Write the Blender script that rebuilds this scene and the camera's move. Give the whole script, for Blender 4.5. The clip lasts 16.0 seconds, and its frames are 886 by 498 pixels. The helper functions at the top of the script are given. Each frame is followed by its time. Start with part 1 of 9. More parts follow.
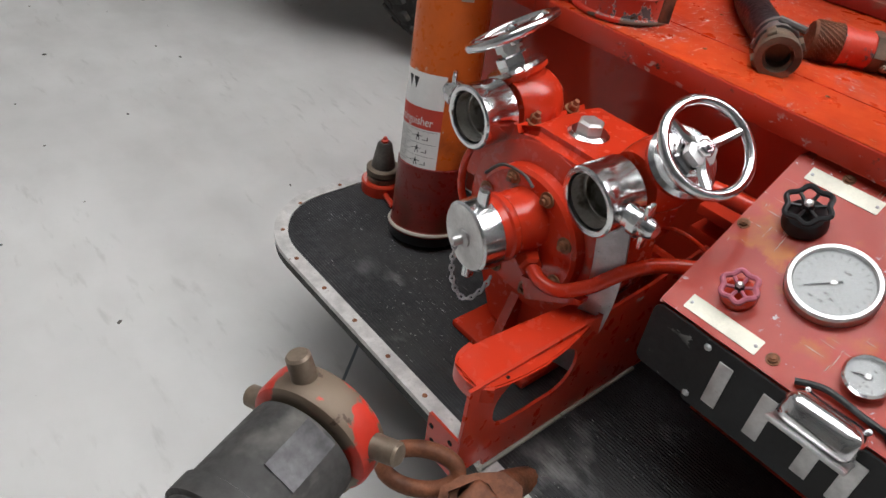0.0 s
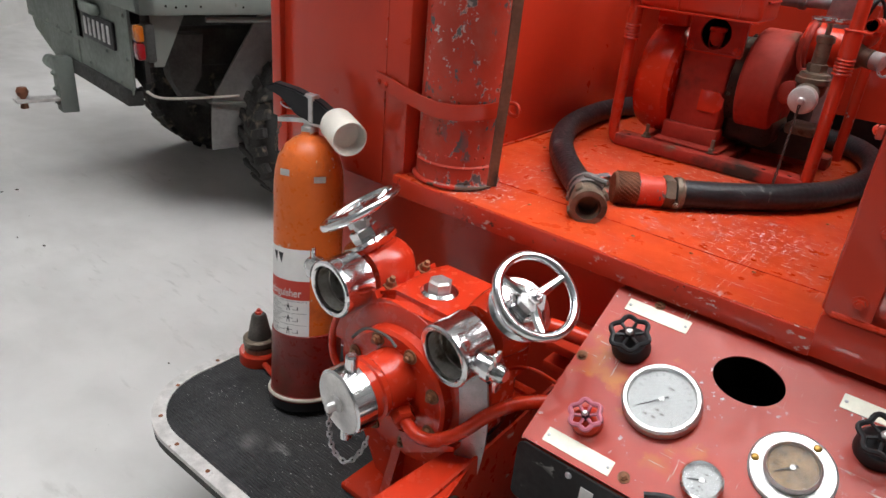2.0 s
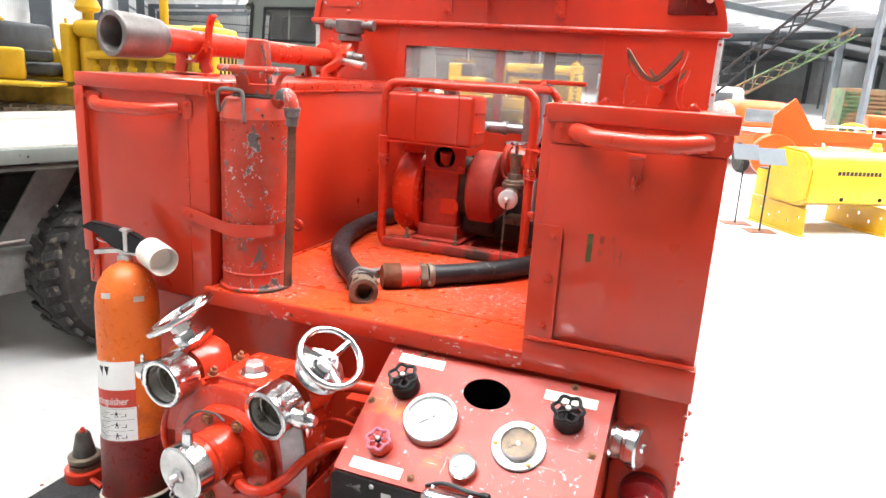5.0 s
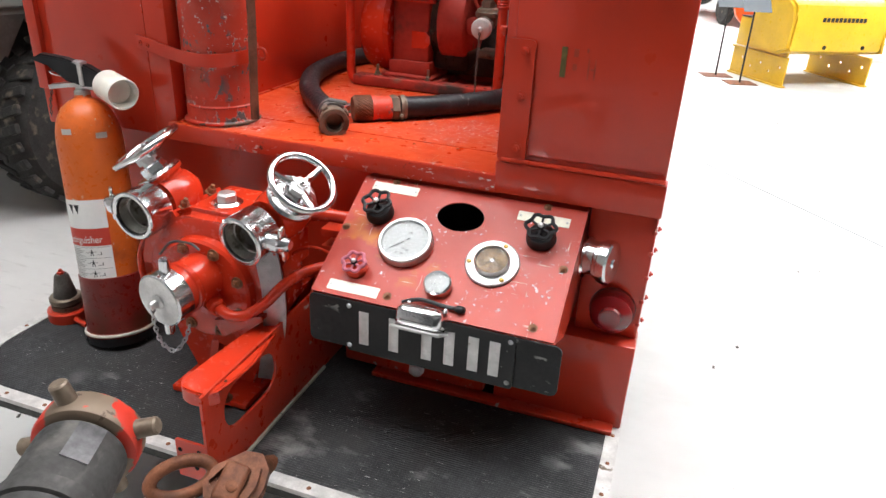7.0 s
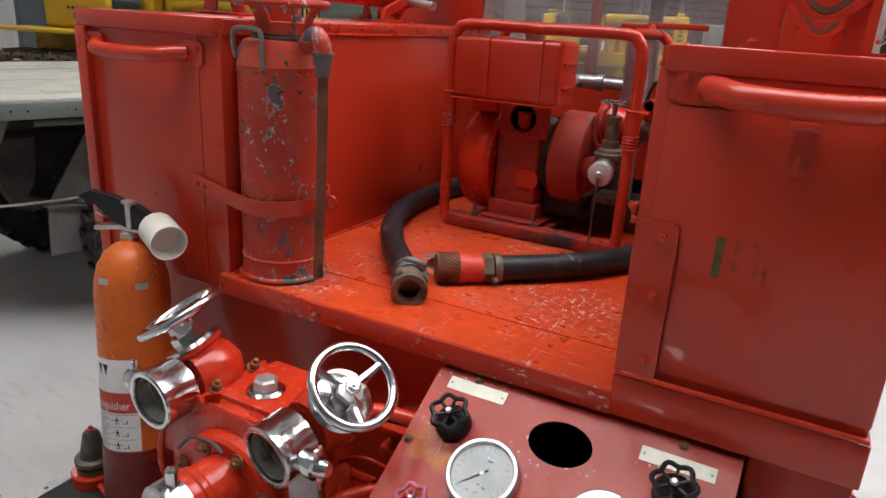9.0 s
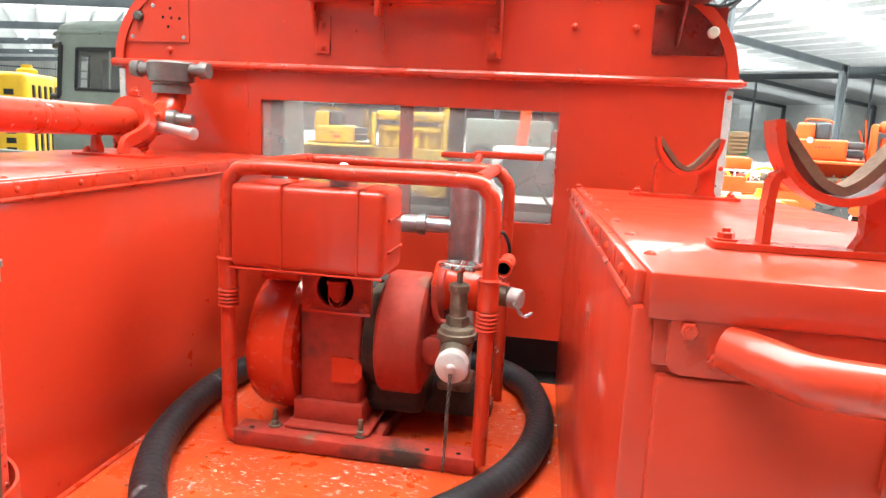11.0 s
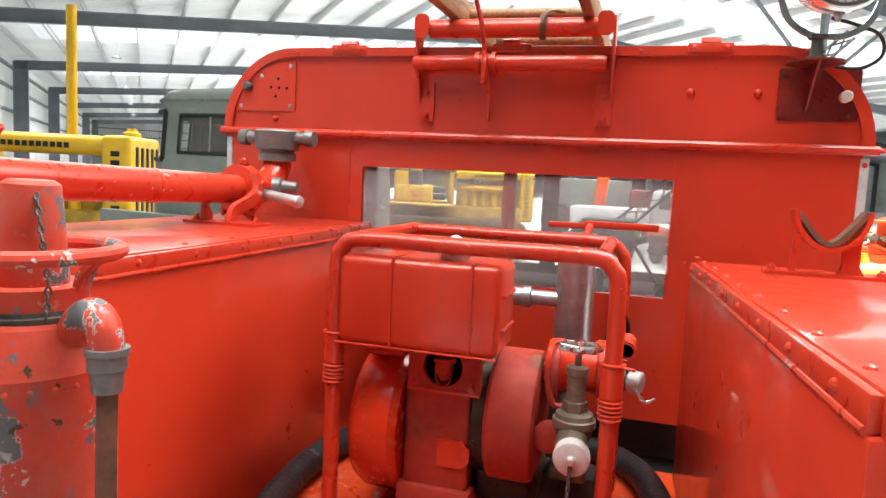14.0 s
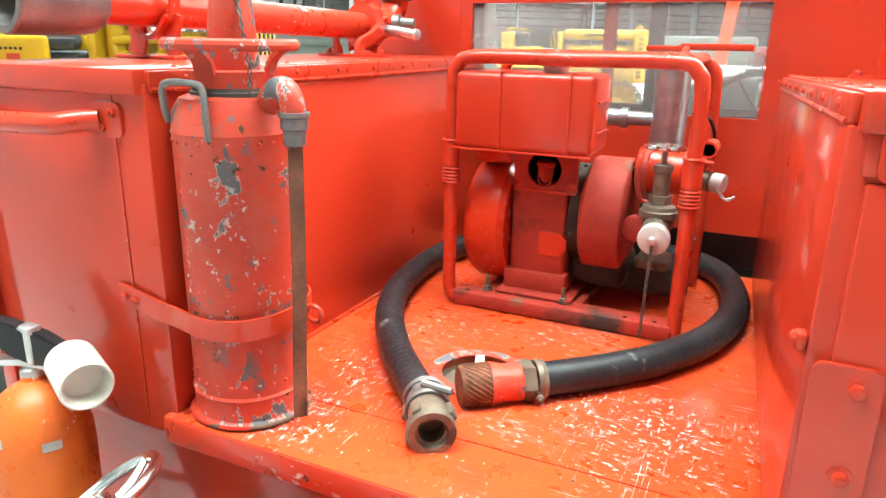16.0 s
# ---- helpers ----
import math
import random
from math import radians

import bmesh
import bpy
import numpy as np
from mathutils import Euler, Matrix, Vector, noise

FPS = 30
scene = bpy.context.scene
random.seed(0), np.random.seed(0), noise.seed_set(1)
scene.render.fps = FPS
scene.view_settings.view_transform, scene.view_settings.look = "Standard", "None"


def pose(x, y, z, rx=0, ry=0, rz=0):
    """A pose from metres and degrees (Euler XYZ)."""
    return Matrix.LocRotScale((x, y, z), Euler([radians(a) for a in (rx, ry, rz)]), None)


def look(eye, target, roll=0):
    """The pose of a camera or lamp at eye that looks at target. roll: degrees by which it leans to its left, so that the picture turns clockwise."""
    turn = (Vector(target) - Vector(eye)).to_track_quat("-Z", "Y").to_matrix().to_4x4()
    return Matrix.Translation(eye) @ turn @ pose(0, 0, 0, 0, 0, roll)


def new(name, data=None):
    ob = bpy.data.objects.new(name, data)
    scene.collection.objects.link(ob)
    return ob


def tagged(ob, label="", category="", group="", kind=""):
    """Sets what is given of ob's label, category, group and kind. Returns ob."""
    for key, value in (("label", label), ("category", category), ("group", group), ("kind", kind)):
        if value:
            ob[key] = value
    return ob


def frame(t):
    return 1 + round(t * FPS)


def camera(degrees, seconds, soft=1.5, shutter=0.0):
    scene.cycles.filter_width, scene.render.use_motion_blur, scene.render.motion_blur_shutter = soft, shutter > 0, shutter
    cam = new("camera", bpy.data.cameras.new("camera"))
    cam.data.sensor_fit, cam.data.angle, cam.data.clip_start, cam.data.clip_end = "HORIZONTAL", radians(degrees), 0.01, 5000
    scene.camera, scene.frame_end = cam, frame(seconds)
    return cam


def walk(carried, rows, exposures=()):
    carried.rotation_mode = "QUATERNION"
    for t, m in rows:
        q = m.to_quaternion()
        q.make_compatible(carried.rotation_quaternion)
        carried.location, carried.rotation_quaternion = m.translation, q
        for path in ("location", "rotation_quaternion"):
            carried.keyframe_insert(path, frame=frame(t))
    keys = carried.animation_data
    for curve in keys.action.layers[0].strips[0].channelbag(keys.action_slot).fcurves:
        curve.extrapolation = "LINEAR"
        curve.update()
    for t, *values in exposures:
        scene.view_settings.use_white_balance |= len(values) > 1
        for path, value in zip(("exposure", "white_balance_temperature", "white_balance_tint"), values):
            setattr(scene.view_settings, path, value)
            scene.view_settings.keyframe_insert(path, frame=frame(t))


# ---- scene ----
cam = camera(65.4, 16.0)
PATH = [
    (0, (0.098, 0.088, 1.371), (-1.04, 1.192, 0.153), 8.3),
    (0.5, (0.092, 0.117, 1.407), (-0.921, 1.445, 0.308), 6.2),
    (1, (0.093, 0.116, 1.412), (-0.932, 1.452, 0.334), 5.3),
    (1.5, (0.089, 0.11, 1.42), (-0.844, 1.533, 0.369), 7.4),
    (2, (0.17, 0.08, 1.467), (-0.924, 1.518, 0.61), 5.2),
    (2.5, (0.347, 0.041, 1.502), (-0.92, 1.431, 0.822), 3.8),
    (3, (0.433, 0.001, 1.535), (-0.811, 1.451, 0.944), 3.3),
    (3.5, (0.43, -0.097, 1.561), (-0.631, 1.529, 1.08), 3.5),
    (4, (0.402, -0.205, 1.565), (-0.487, 1.533, 1.131), 3.6),
    (4.2, (0.398, -0.225, 1.566), (-0.433, 1.541, 1.131), 3.9),
    (6.3, (0.417, -0.269, 1.487), (-0.169, 1.499, 0.757), 1.9),
    (6.5, (0.423, -0.27, 1.476), (-0.16, 1.48, 0.702), 2.2),
    (7, (0.424, -0.268, 1.452), (-0.138, 1.451, 0.598), 3.0),
    (7.5, (0.403, -0.259, 1.457), (-0.159, 1.463, 0.609), 3.7),
    (8, (0.366, -0.196, 1.454), (-0.308, 1.484, 0.604), 3.5),
    (8.5, (0.33, -0.029, 1.472), (-0.523, 1.586, 0.658), 2.0),
    (9, (0.284, 0.131, 1.515), (-0.599, 1.809, 0.879), 3.5),
    (9.5, (0.149, 0.292, 1.527), (-0.455, 2.103, 0.931), 3.7),
    (10, (0.071, 0.402, 1.551), (-0.299, 2.291, 1.007), 2.1),
    (10.2, (0.062, 0.461, 1.559), (-0.279, 2.36, 1.031), 2.3),
    (12.3, (-0.082, 0.696, 1.651), (-0.429, 2.663, 1.549), 3.4),
    (12.5, (-0.09, 0.695, 1.65), (-0.479, 2.654, 1.547), 3.4),
    (13, (-0.101, 0.68, 1.647), (-0.603, 2.613, 1.538), 3.2),
    (13.5, (-0.097, 0.674, 1.642), (-0.653, 2.591, 1.513), 3.2),
    (14, (-0.078, 0.679, 1.621), (-0.635, 2.589, 1.412), 2.8),
    (14.5, (-0.024, 0.683, 1.592), (-0.612, 2.568, 1.273), 1.9),
    (15, (0.028, 0.68, 1.554), (-0.65, 2.499, 1.071), 1.4),
    (15.5, (0.005, 0.572, 1.546), (-0.693, 2.372, 1.022), 1.4),
    (16, (0.005, 0.455, 1.534), (-0.799, 2.192, 0.954), 1.0),
]
# stops by which the clip brightens and darkens
EXPO = [(0, -0.5, 6500, 10), (1.5, -0.35, 6500, 10), (2.5, 0.05, 6500, 10), (3.5, 0.5, 6500, 10), (4, 0.95, 6500, 9), (6.3, 0.95, 6500, 9), (6.5, 0.8, 6500, 10), (7, 0.15, 6500, 10),
        (7.5, -0.3, 6500, 11), (8, -0.5, 6500, 11), (9, -0.5, 6500, 11), (9.5, 0.2, 6500, 10), (10, 1.2, 6350, -2), (12.5, 0.9, 6450, 4), (13.5, 0.7, 6450, 6), (14, 0.58, 6450, 4), (15, 1.0, 6250, -4), (15.5, 1.25, 6150, -7), (16, 1.3, 6150, -8)]
walk(cam, [(t, look(eye, target, roll)) for t, eye, target, roll in PATH], EXPO)
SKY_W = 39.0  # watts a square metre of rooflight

# ---- world and light ----
world = bpy.data.worlds.new("sky")
scene.world = world
world.use_nodes = True
wn, wl = world.node_tree.nodes, world.node_tree.links
sky = wn.new("ShaderNodeTexSky")
sky.sky_type = "NISHITA"
sky.sun_disc = False
sky.sun_elevation, sky.sun_rotation = radians(48), radians(200)
wl.new(sky.outputs[0], wn["Background"].inputs[0])
wn["Background"].inputs[1].default_value = 0.12
# the hall stands turned against the vehicles: U runs along it, V across it
UA = radians(39.6)
U = Vector((-math.sin(UA), math.cos(UA), 0))
V = Vector((math.cos(UA), math.sin(UA), 0))
RIDGE_V = 16.0
RAFTERS = [-12.2, -3.2, 5.7, 13.3, 21.96, 32.38, 42.8, 53.2, 63.6, 74.1]  # their places along the hall
V0, V1, U0, U1 = -4.6, 75.9, -15.75, 84.5
SPAN = 40.25


def hall(u, v, z):
    return U * u + V * v + Vector((0, 0, z))


def roof_z(v):
    w = (v - V0) % SPAN + V0 if V0 < v < V1 else (V0 if v <= V0 else V0 + SPAN)
    return 5.43 + 0.076 * (RIDGE_V - abs(w - RIDGE_V))


# ---- materials ----
def lin(*c):
    return tuple(((x / 12.92) if x <= 0.04045 else ((x + 0.055) / 1.055) ** 2.4) for x in c) + (1.0,)


def material(name, base, rough=0.5, metal=0.0, vary=0.12, scale=6.0, bump=0.05, bscale=120.0, coat=0.0, layers=(), rvary=0.12, random_tint=0.0, spec=0.3, dust=None, fine=0.35, frac=0.55):
    """Layers: (colour, rough, scale, threshold, softness, stretch, mask_scale, mask_threshold, metal, turn)."""
    m = bpy.data.materials.new(name)
    m.use_nodes = True
    n, l = m.node_tree.nodes, m.node_tree.links
    b = n["Principled BSDF"]
    tc = n.new("ShaderNodeTexCoord")
    base = tuple(base)[:3] + (1.0,)

    def noise_tex(sc, detail=4.0, stretch=None, turn=0.0, rough_n=0.55):
        t = n.new("ShaderNodeTexNoise")
        t.inputs["Scale"].default_value, t.inputs["Detail"].default_value = sc, detail
        t.inputs["Roughness"].default_value = rough_n
        if stretch:
            mp = n.new("ShaderNodeMapping")
            mp.inputs["Scale"].default_value = stretch
            mp.inputs["Rotation"].default_value = (0, 0, turn)
            l.new(tc.outputs["Object"], mp.inputs[0])
            l.new(mp.outputs[0], t.inputs["Vector"])
        else:
            l.new(tc.outputs["Object"], t.inputs["Vector"])
        return t.outputs["Fac"]

    def ramp(src, lo, hi):
        r = n.new("ShaderNodeMapRange")
        r.inputs["From Min"].default_value, r.inputs["From Max"].default_value = lo, hi
        r.clamp = True
        l.new(src, r.inputs["Value"])
        return r.outputs[0]

    def mul(a, c):
        x = n.new("ShaderNodeMath")
        x.operation = "MULTIPLY"
        l.new(a, x.inputs[0])
        l.new(c, x.inputs[1]) if not isinstance(c, float) else None
        if isinstance(c, float):
            x.inputs[1].default_value = c
        return x.outputs[0]

    def mix(fac, a, c):
        x = n.new("ShaderNodeMix")
        x.data_type = "RGBA"
        l.new(fac, x.inputs["Factor"])
        for value, sock in ((a, x.inputs[6]), (c, x.inputs[7])):
            if isinstance(value, tuple):
                sock.default_value = value
            else:
                l.new(value, sock)
        return x.outputs[2]

    def mixf(fac, a, c):
        x = n.new("ShaderNodeMix")
        l.new(fac, x.inputs["Factor"])
        for value, sock in ((a, x.inputs[2]), (c, x.inputs[3])):
            if isinstance(value, float):
                sock.default_value = value
            else:
                l.new(value, sock)
        return x.outputs[0]

    big, small = noise_tex(scale), noise_tex(scale * 9, 6)
    dark = tuple(x * (1 - 1.6 * vary) for x in base[:3]) + (1.0,)
    light = tuple(min(1, x * (1 + 1.2 * vary)) for x in base[:3]) + (1.0,)
    col = mix(ramp(big, 0.3, 0.7), dark, light)
    col = mix(mul(ramp(small, 0.4, 0.75), float(fine)), col, dark)
    if random_tint:
        oi = n.new("ShaderNodeObjectInfo")
        col = mix(mul(oi.outputs["Random"], float(random_tint)), col, tuple(x * 0.45 for x in base[:3]) + (1.0,))
    rg = mixf(ramp(small, 0.3, 0.7), max(0.02, rough - rvary), min(1.0, rough + rvary))
    mt = None
    if dust:
        dc, amount = dust
        geo = n.new("ShaderNodeNewGeometry")
        sep = n.new("ShaderNodeSeparateXYZ")
        l.new(geo.outputs["Normal"], sep.inputs[0])
        f = mul(mul(ramp(sep.outputs[2], 0.2, 0.95), ramp(noise_tex(9.0, 5), 0.35, 0.65)), float(amount))
        col = mix(f, col, tuple(dc)[:3] + (1.0,))
        rg = mixf(f, rg, 0.85)
    for c, r, sc, th, soft, stretch, msc, mth, me, turn in layers:
        f = ramp(noise_tex(sc, 5 if frac < 0.6 else 9, stretch, turn, frac), th, th + soft)
        if msc:
            f = mul(f, ramp(noise_tex(msc, 3), mth, mth + 0.08))
        col = mix(f, col, tuple(c)[:3] + (1.0,))
        rg = mixf(f, rg, float(r))
        if me:
            mt = mixf(f, float(metal) if mt is None else mt, float(me))
    l.new(col, b.inputs["Base Color"])
    l.new(rg, b.inputs["Roughness"])
    if mt is not None:
        l.new(mt, b.inputs["Metallic"])
    else:
        b.inputs["Metallic"].default_value = metal
    b.inputs["Coat Weight"].default_value = coat
    b.inputs["Coat Roughness"].default_value = 0.07
    b.inputs["Specular IOR Level"].default_value = spec
    if bump:
        bn = n.new("ShaderNodeBump")
        bn.inputs["Strength"].default_value, bn.inputs["Distance"].default_value = bump, 0.004
        l.new(noise_tex(bscale, 3), bn.inputs["Height"])
        l.new(bn.outputs[0], b.inputs["Normal"])
    return m


RED = (0.53, 0.039, 0.016)
BARE = (0.50, 0.45, 0.43)
WORN = (0.60, 0.50, 0.46)
GREYM = (0.13, 0.11, 0.095)
m_red = material("red_paint", RED, 0.32, spec=0.2, vary=0.05, scale=1.6, bump=0.008, bscale=16, coat=0.55, rvary=0.05, fine=0.12,
                 layers=[((0.36, 0.16, 0.13), 0.5, 70, 0.76, 0.03, None, 4, 0.62, 0, 0), ((0.44, 0.030, 0.014), 0.42, 3.0, 0.50, 0.25, (1, 1, 0.35), 0, 0, 0, 0)])
m_red_edge = material("red_paint_worn", RED, 0.30, vary=0.06, scale=4, bump=0.01, bscale=50, coat=0.30, rvary=0.05, fine=0.2,
                      layers=[(BARE, 0.5, 38, 0.66, 0.03, None, 7, 0.53, 0, 0), ((0.10, 0.075, 0.03), 0.7, 30, 0.70, 0.03, None, 3, 0.6, 0, 0)])
m_chipped = material("red_paint_chipped", RED, 0.32, vary=0.06, scale=4, bump=0.03, bscale=50, coat=0.25, rvary=0.05, fine=0.2, frac=0.68,
                     layers=[(WORN, 0.5, 60, 0.575, 0.03, (0.6, 1, 1.3), 9, 0.47, 0, 0), ((0.09, 0.03, 0.02), 0.7, 45, 0.62, 0.03, None, 5, 0.5, 0, 0)])
SCUFF = (0.62, 0.53, 0.54)
m_deck = material("red_deck_paint", (0.58, 0.060, 0.014), 0.34, vary=0.16, spec=0.25, scale=2.6, bump=0.05, bscale=90, coat=0.18, frac=0.70,
                  layers=[((0.50, 0.036, 0.014), 0.4, 4.0, 0.50, 0.20, None, 0, 0, 0, 0), ((0.53, 0.12, 0.09), 0.5, 26, 0.54, 0.14, (0.8, 1.5, 1.0), 2.3, 0.54, 0, 0.5),
                          (SCUFF, 0.55, 66, 0.568, 0.06, (0.75, 1.6, 1.0), 3.1, 0.548, 0, 0.5), (SCUFF, 0.55, 74, 0.570, 0.06, (1.6, 0.75, 1.0), 4.3, 0.565, 0, -0.35),
                          (SCUFF, 0.55, 90, 0.63, 0.03, None, 2.5, 0.49, 0, 0.9), (SCUFF, 0.55, 17, 0.630, 0.012, (17.0, 0.40, 1.0), 5.0, 0.53, 0, 0.7), (SCUFF, 0.55, 15, 0.632, 0.012, (0.40, 16.0, 1.0), 4.0, 0.54, 0, 0.25),
                          (SCUFF, 0.55, 18, 0.632, 0.012, (0.45, 17.0, 1.0), 5.5, 0.54, 0, -0.6), ((0.05, 0.02, 0.012), 0.7, 90, 0.71, 0.02, None, 9, 0.5, 0, 0)])
CHIP = (0.125, 0.125, 0.13)
m_can = material("chipped_red_paint", (0.54, 0.052, 0.028), 0.44, vary=0.16, frac=0.64, scale=6, bump=0.14, bscale=70,
                 layers=[((0.44, 0.10, 0.07), 0.5, 9, 0.50, 0.2, None, 0, 0, 0, 0), ((0.60, 0.42, 0.38), 0.55, 13, 0.584, 0.006, (1, 1, 0.75), 0, 0, 0, 0), (CHIP, 0.6, 13, 0.592, 0.008, (1, 1, 0.75), 0, 0, 0, 0), (CHIP, 0.6, 34, 0.575, 0.012, (1, 1, 0.6), 7, 0.43, 0, 0),
                         (BARE, 0.5, 52, 0.610, 0.02, None, 5, 0.48, 0, 0), ((0.07, 0.045, 0.018), 0.7, 45, 0.63, 0.015, None, 6, 0.46, 0, 0)])
m_couple = material("worn_coupling_paint", (0.50, 0.03, 0.015), 0.42, vary=0.14, scale=6, bump=0.12, bscale=70,
                    layers=[((0.17, 0.125, 0.09), 0.5, 9, 0.44, 0.02, None, 0, 0, 0.3, 0), ((0.09, 0.06, 0.045), 0.6, 30, 0.62, 0.03, None, 0, 0, 0, 0)])
m_cast = material("red_cast_paint", (0.57, 0.036, 0.012), 0.25, vary=0.06, scale=5, bump=0.015, bscale=60, coat=0.3, rvary=0.05, fine=0.15,
                  layers=[((0.06, 0.03, 0.02), 0.6, 50, 0.73, 0.03, None, 10, 0.58, 0, 0)])
m_faded = material("faded_red_paint", (0.37, 0.036, 0.022), 0.6, vary=0.18, scale=8, bump=0.15, bscale=80,
                   layers=[((0.045, 0.03, 0.024), 0.85, 6, 0.56, 0.12, None, 3, 0.46, 0, 0), ((0.16, 0.12, 0.08), 0.85, 14, 0.60, 0.10, None, 5, 0.48, 0, 0)])
m_panel = material("control_panel_paint", (0.49, 0.046, 0.026), 0.40, vary=0.12, scale=5, bump=0.05, bscale=80, coat=0.12, frac=0.62,
                   layers=[((0.40, 0.034, 0.020), 0.45, 3.2, 0.48, 0.2, None, 0, 0, 0, 0), ((0.55, 0.15, 0.012), 0.45, 9, 0.53, 0.10, None, 3.4, 0.50, 0, 0), (SCUFF, 0.55, 70, 0.615, 0.02, None, 8, 0.50, 0, 0),
                           ((0.66, 0.55, 0.45), 0.55, 15, 0.645, 0.010, (12.0, 0.6, 1.0), 9, 0.52, 0, 0.8), ((0.66, 0.55, 0.45), 0.55, 15, 0.640, 0.010, (0.6, 12.0, 1.0), 9, 0.53, 0, 0.3)])
m_bore = material("dull_bore_metal", (0.36, 0.345, 0.31), 0.45, 0.5, vary=0.2, scale=20, bump=0.1, layers=[((0.13, 0.11, 0.08), 0.7, 30, 0.54, 0.12, None, 0, 0, 0, 0)])
m_grease = material("greasy_black_casting", (0.016, 0.012, 0.010), 0.35, vary=0.4, scale=16, bump=0.3, bscale=60,
                    layers=[((0.16, 0.115, 0.075), 0.85, 11, 0.56, 0.10, None, 4, 0.48, 0, 0)], dust=((0.26, 0.21, 0.15), 0.9))
m_orange = material("orange_paint", (0.62, 0.125, 0.022), 0.34, vary=0.12, scale=8, bump=0.05,
                    layers=[((0.55, 0.48, 0.40), 0.5, 55, 0.655, 0.02, None, 8, 0.48, 0, 0), ((0.30, 0.06, 0.02), 0.5, 9, 0.56, 0.2, None, 0, 0, 0, 0)])
m_dkred = material("dark_red_paint", (0.20, 0.018, 0.014), 0.33, vary=0.3, scale=9, bump=0.05,
                   layers=[((0.07, 0.03, 0.012), 0.5, 6, 0.50, 0.2, None, 0, 0, 0, 0)])
m_chrome = material("chrome", (0.70, 0.70, 0.70), 0.17, 1.0, vary=0.06, scale=20, bump=0.02, rvary=0.06,
                    layers=[((0.33, 0.31, 0.29), 0.4, 60, 0.70, 0.05, None, 12, 0.5, 0, 0)])
m_alu = material("dull_aluminium", (0.62, 0.61, 0.60), 0.42, 0.85, vary=0.14, scale=22, bump=0.08,
                 layers=[((0.32, 0.30, 0.27), 0.6, 40, 0.66, 0.06, None, 9, 0.5, 0, 0)])
m_trim = material("worn_aluminium_trim", (0.56, 0.54, 0.52), 0.5, 0.35, vary=0.16, scale=30, bump=0.1,
                  layers=[((0.16, 0.12, 0.09), 0.8, 30, 0.62, 0.05, None, 7, 0.5, 0, 0)])
m_steel = material("galvanised_steel", (0.48, 0.48, 0.49), 0.38, 0.8, vary=0.16, scale=30, bump=0.08)
m_iron = material("dark_cast_iron", (0.10, 0.09, 0.08), 0.6, 0.3, vary=0.25, scale=20, bump=0.25)
m_bronze = material("weathered_bronze", (0.20, 0.155, 0.115), 0.45, 0.45, vary=0.22, scale=18, bump=0.15,
                    layers=[((0.09, 0.06, 0.045), 0.7, 24, 0.60, 0.08, None, 8, 0.5, 0, 0)])
m_gunmetal = material("grey_gunmetal", (0.22, 0.20, 0.19), 0.42, 0.55, vary=0.18, scale=16, bump=0.12)
m_rust = material("rusty_steel", (0.19, 0.07, 0.035), 0.6, 0.15, vary=0.35, scale=24, bump=0.2)
m_rustbolt = material("rusty_bolt", (0.26, 0.105, 0.05), 0.6, 0.2, vary=0.3, scale=60, bump=0.2)
m_rubber = material("black_rubber_hose", (0.020, 0.020, 0.022), 0.42, vary=0.3, scale=14, bump=0.18, bscale=150,
                    layers=[((0.16, 0.155, 0.15), 0.7, 24, 0.63, 0.09, None, 6, 0.48, 0, 0)])
m_bighose = material("dusty_hose_rubber", (0.050, 0.048, 0.046), 0.62, vary=0.25, scale=9, bump=0.15, bscale=120,
                     layers=[((0.17, 0.16, 0.145), 0.8, 7, 0.55, 0.16, (1, 1, 2.5), 0, 0, 0, 0), ((0.24, 0.22, 0.20), 0.8, 30, 0.66, 0.05, None, 5, 0.5, 0, 0)])
m_tape = material("scuffed_grey_tape", (0.15, 0.145, 0.15), 0.7, vary=0.4, scale=16, bump=0.1)
m_tyre = material("black_tyre_rubber", (0.035, 0.033, 0.031), 0.8, vary=0.3, scale=12, bump=0.2,
                  layers=[((0.16, 0.13, 0.10), 0.9, 14, 0.56, 0.12, None, 5, 0.45, 0, 0)])
m_mat = material("ribbed_rubber_mat", (0.024, 0.024, 0.026), 0.55, vary=0.35, scale=7, bump=0.15,
                 layers=[((0.046, 0.045, 0.044), 0.8, 3.2, 0.46, 0.22, None, 0, 0, 0, 0), ((0.20, 0.195, 0.19), 0.85, 7, 0.56, 0.16, (1.0, 1.6, 1.0), 1.7, 0.50, 0, 0.4), ((0.36, 0.35, 0.34), 0.8, 90, 0.66, 0.04, (0.5, 3.5, 1.0), 4.0, 0.50, 0, 0.2), ((0.32, 0.31, 0.30), 0.8, 160, 0.66, 0.04, None, 3.0, 0.50, 0, 0.2)])
m_black = material("black_paint", (0.014, 0.014, 0.015), 0.4, vary=0.25, scale=12, bump=0.06,
                   layers=[((0.38, 0.37, 0.36), 0.6, 55, 0.70, 0.03, None, 7, 0.55, 0, 0)])
m_wornblack = material("scuffed_black_paint", (0.016, 0.016, 0.017), 0.5, vary=0.3, scale=12, bump=0.08,
                       layers=[((0.36, 0.35, 0.34), 0.6, 36, 0.60, 0.04, (1, 1, 2), 8, 0.46, 0, 0)])
m_plastic = material("black_plastic", (0.018, 0.018, 0.02), 0.4, vary=0.15, scale=20, bump=0.04)
m_white = material("white_plastic", (0.72, 0.68, 0.60), 0.4, vary=0.08, scale=10, bump=0.03)
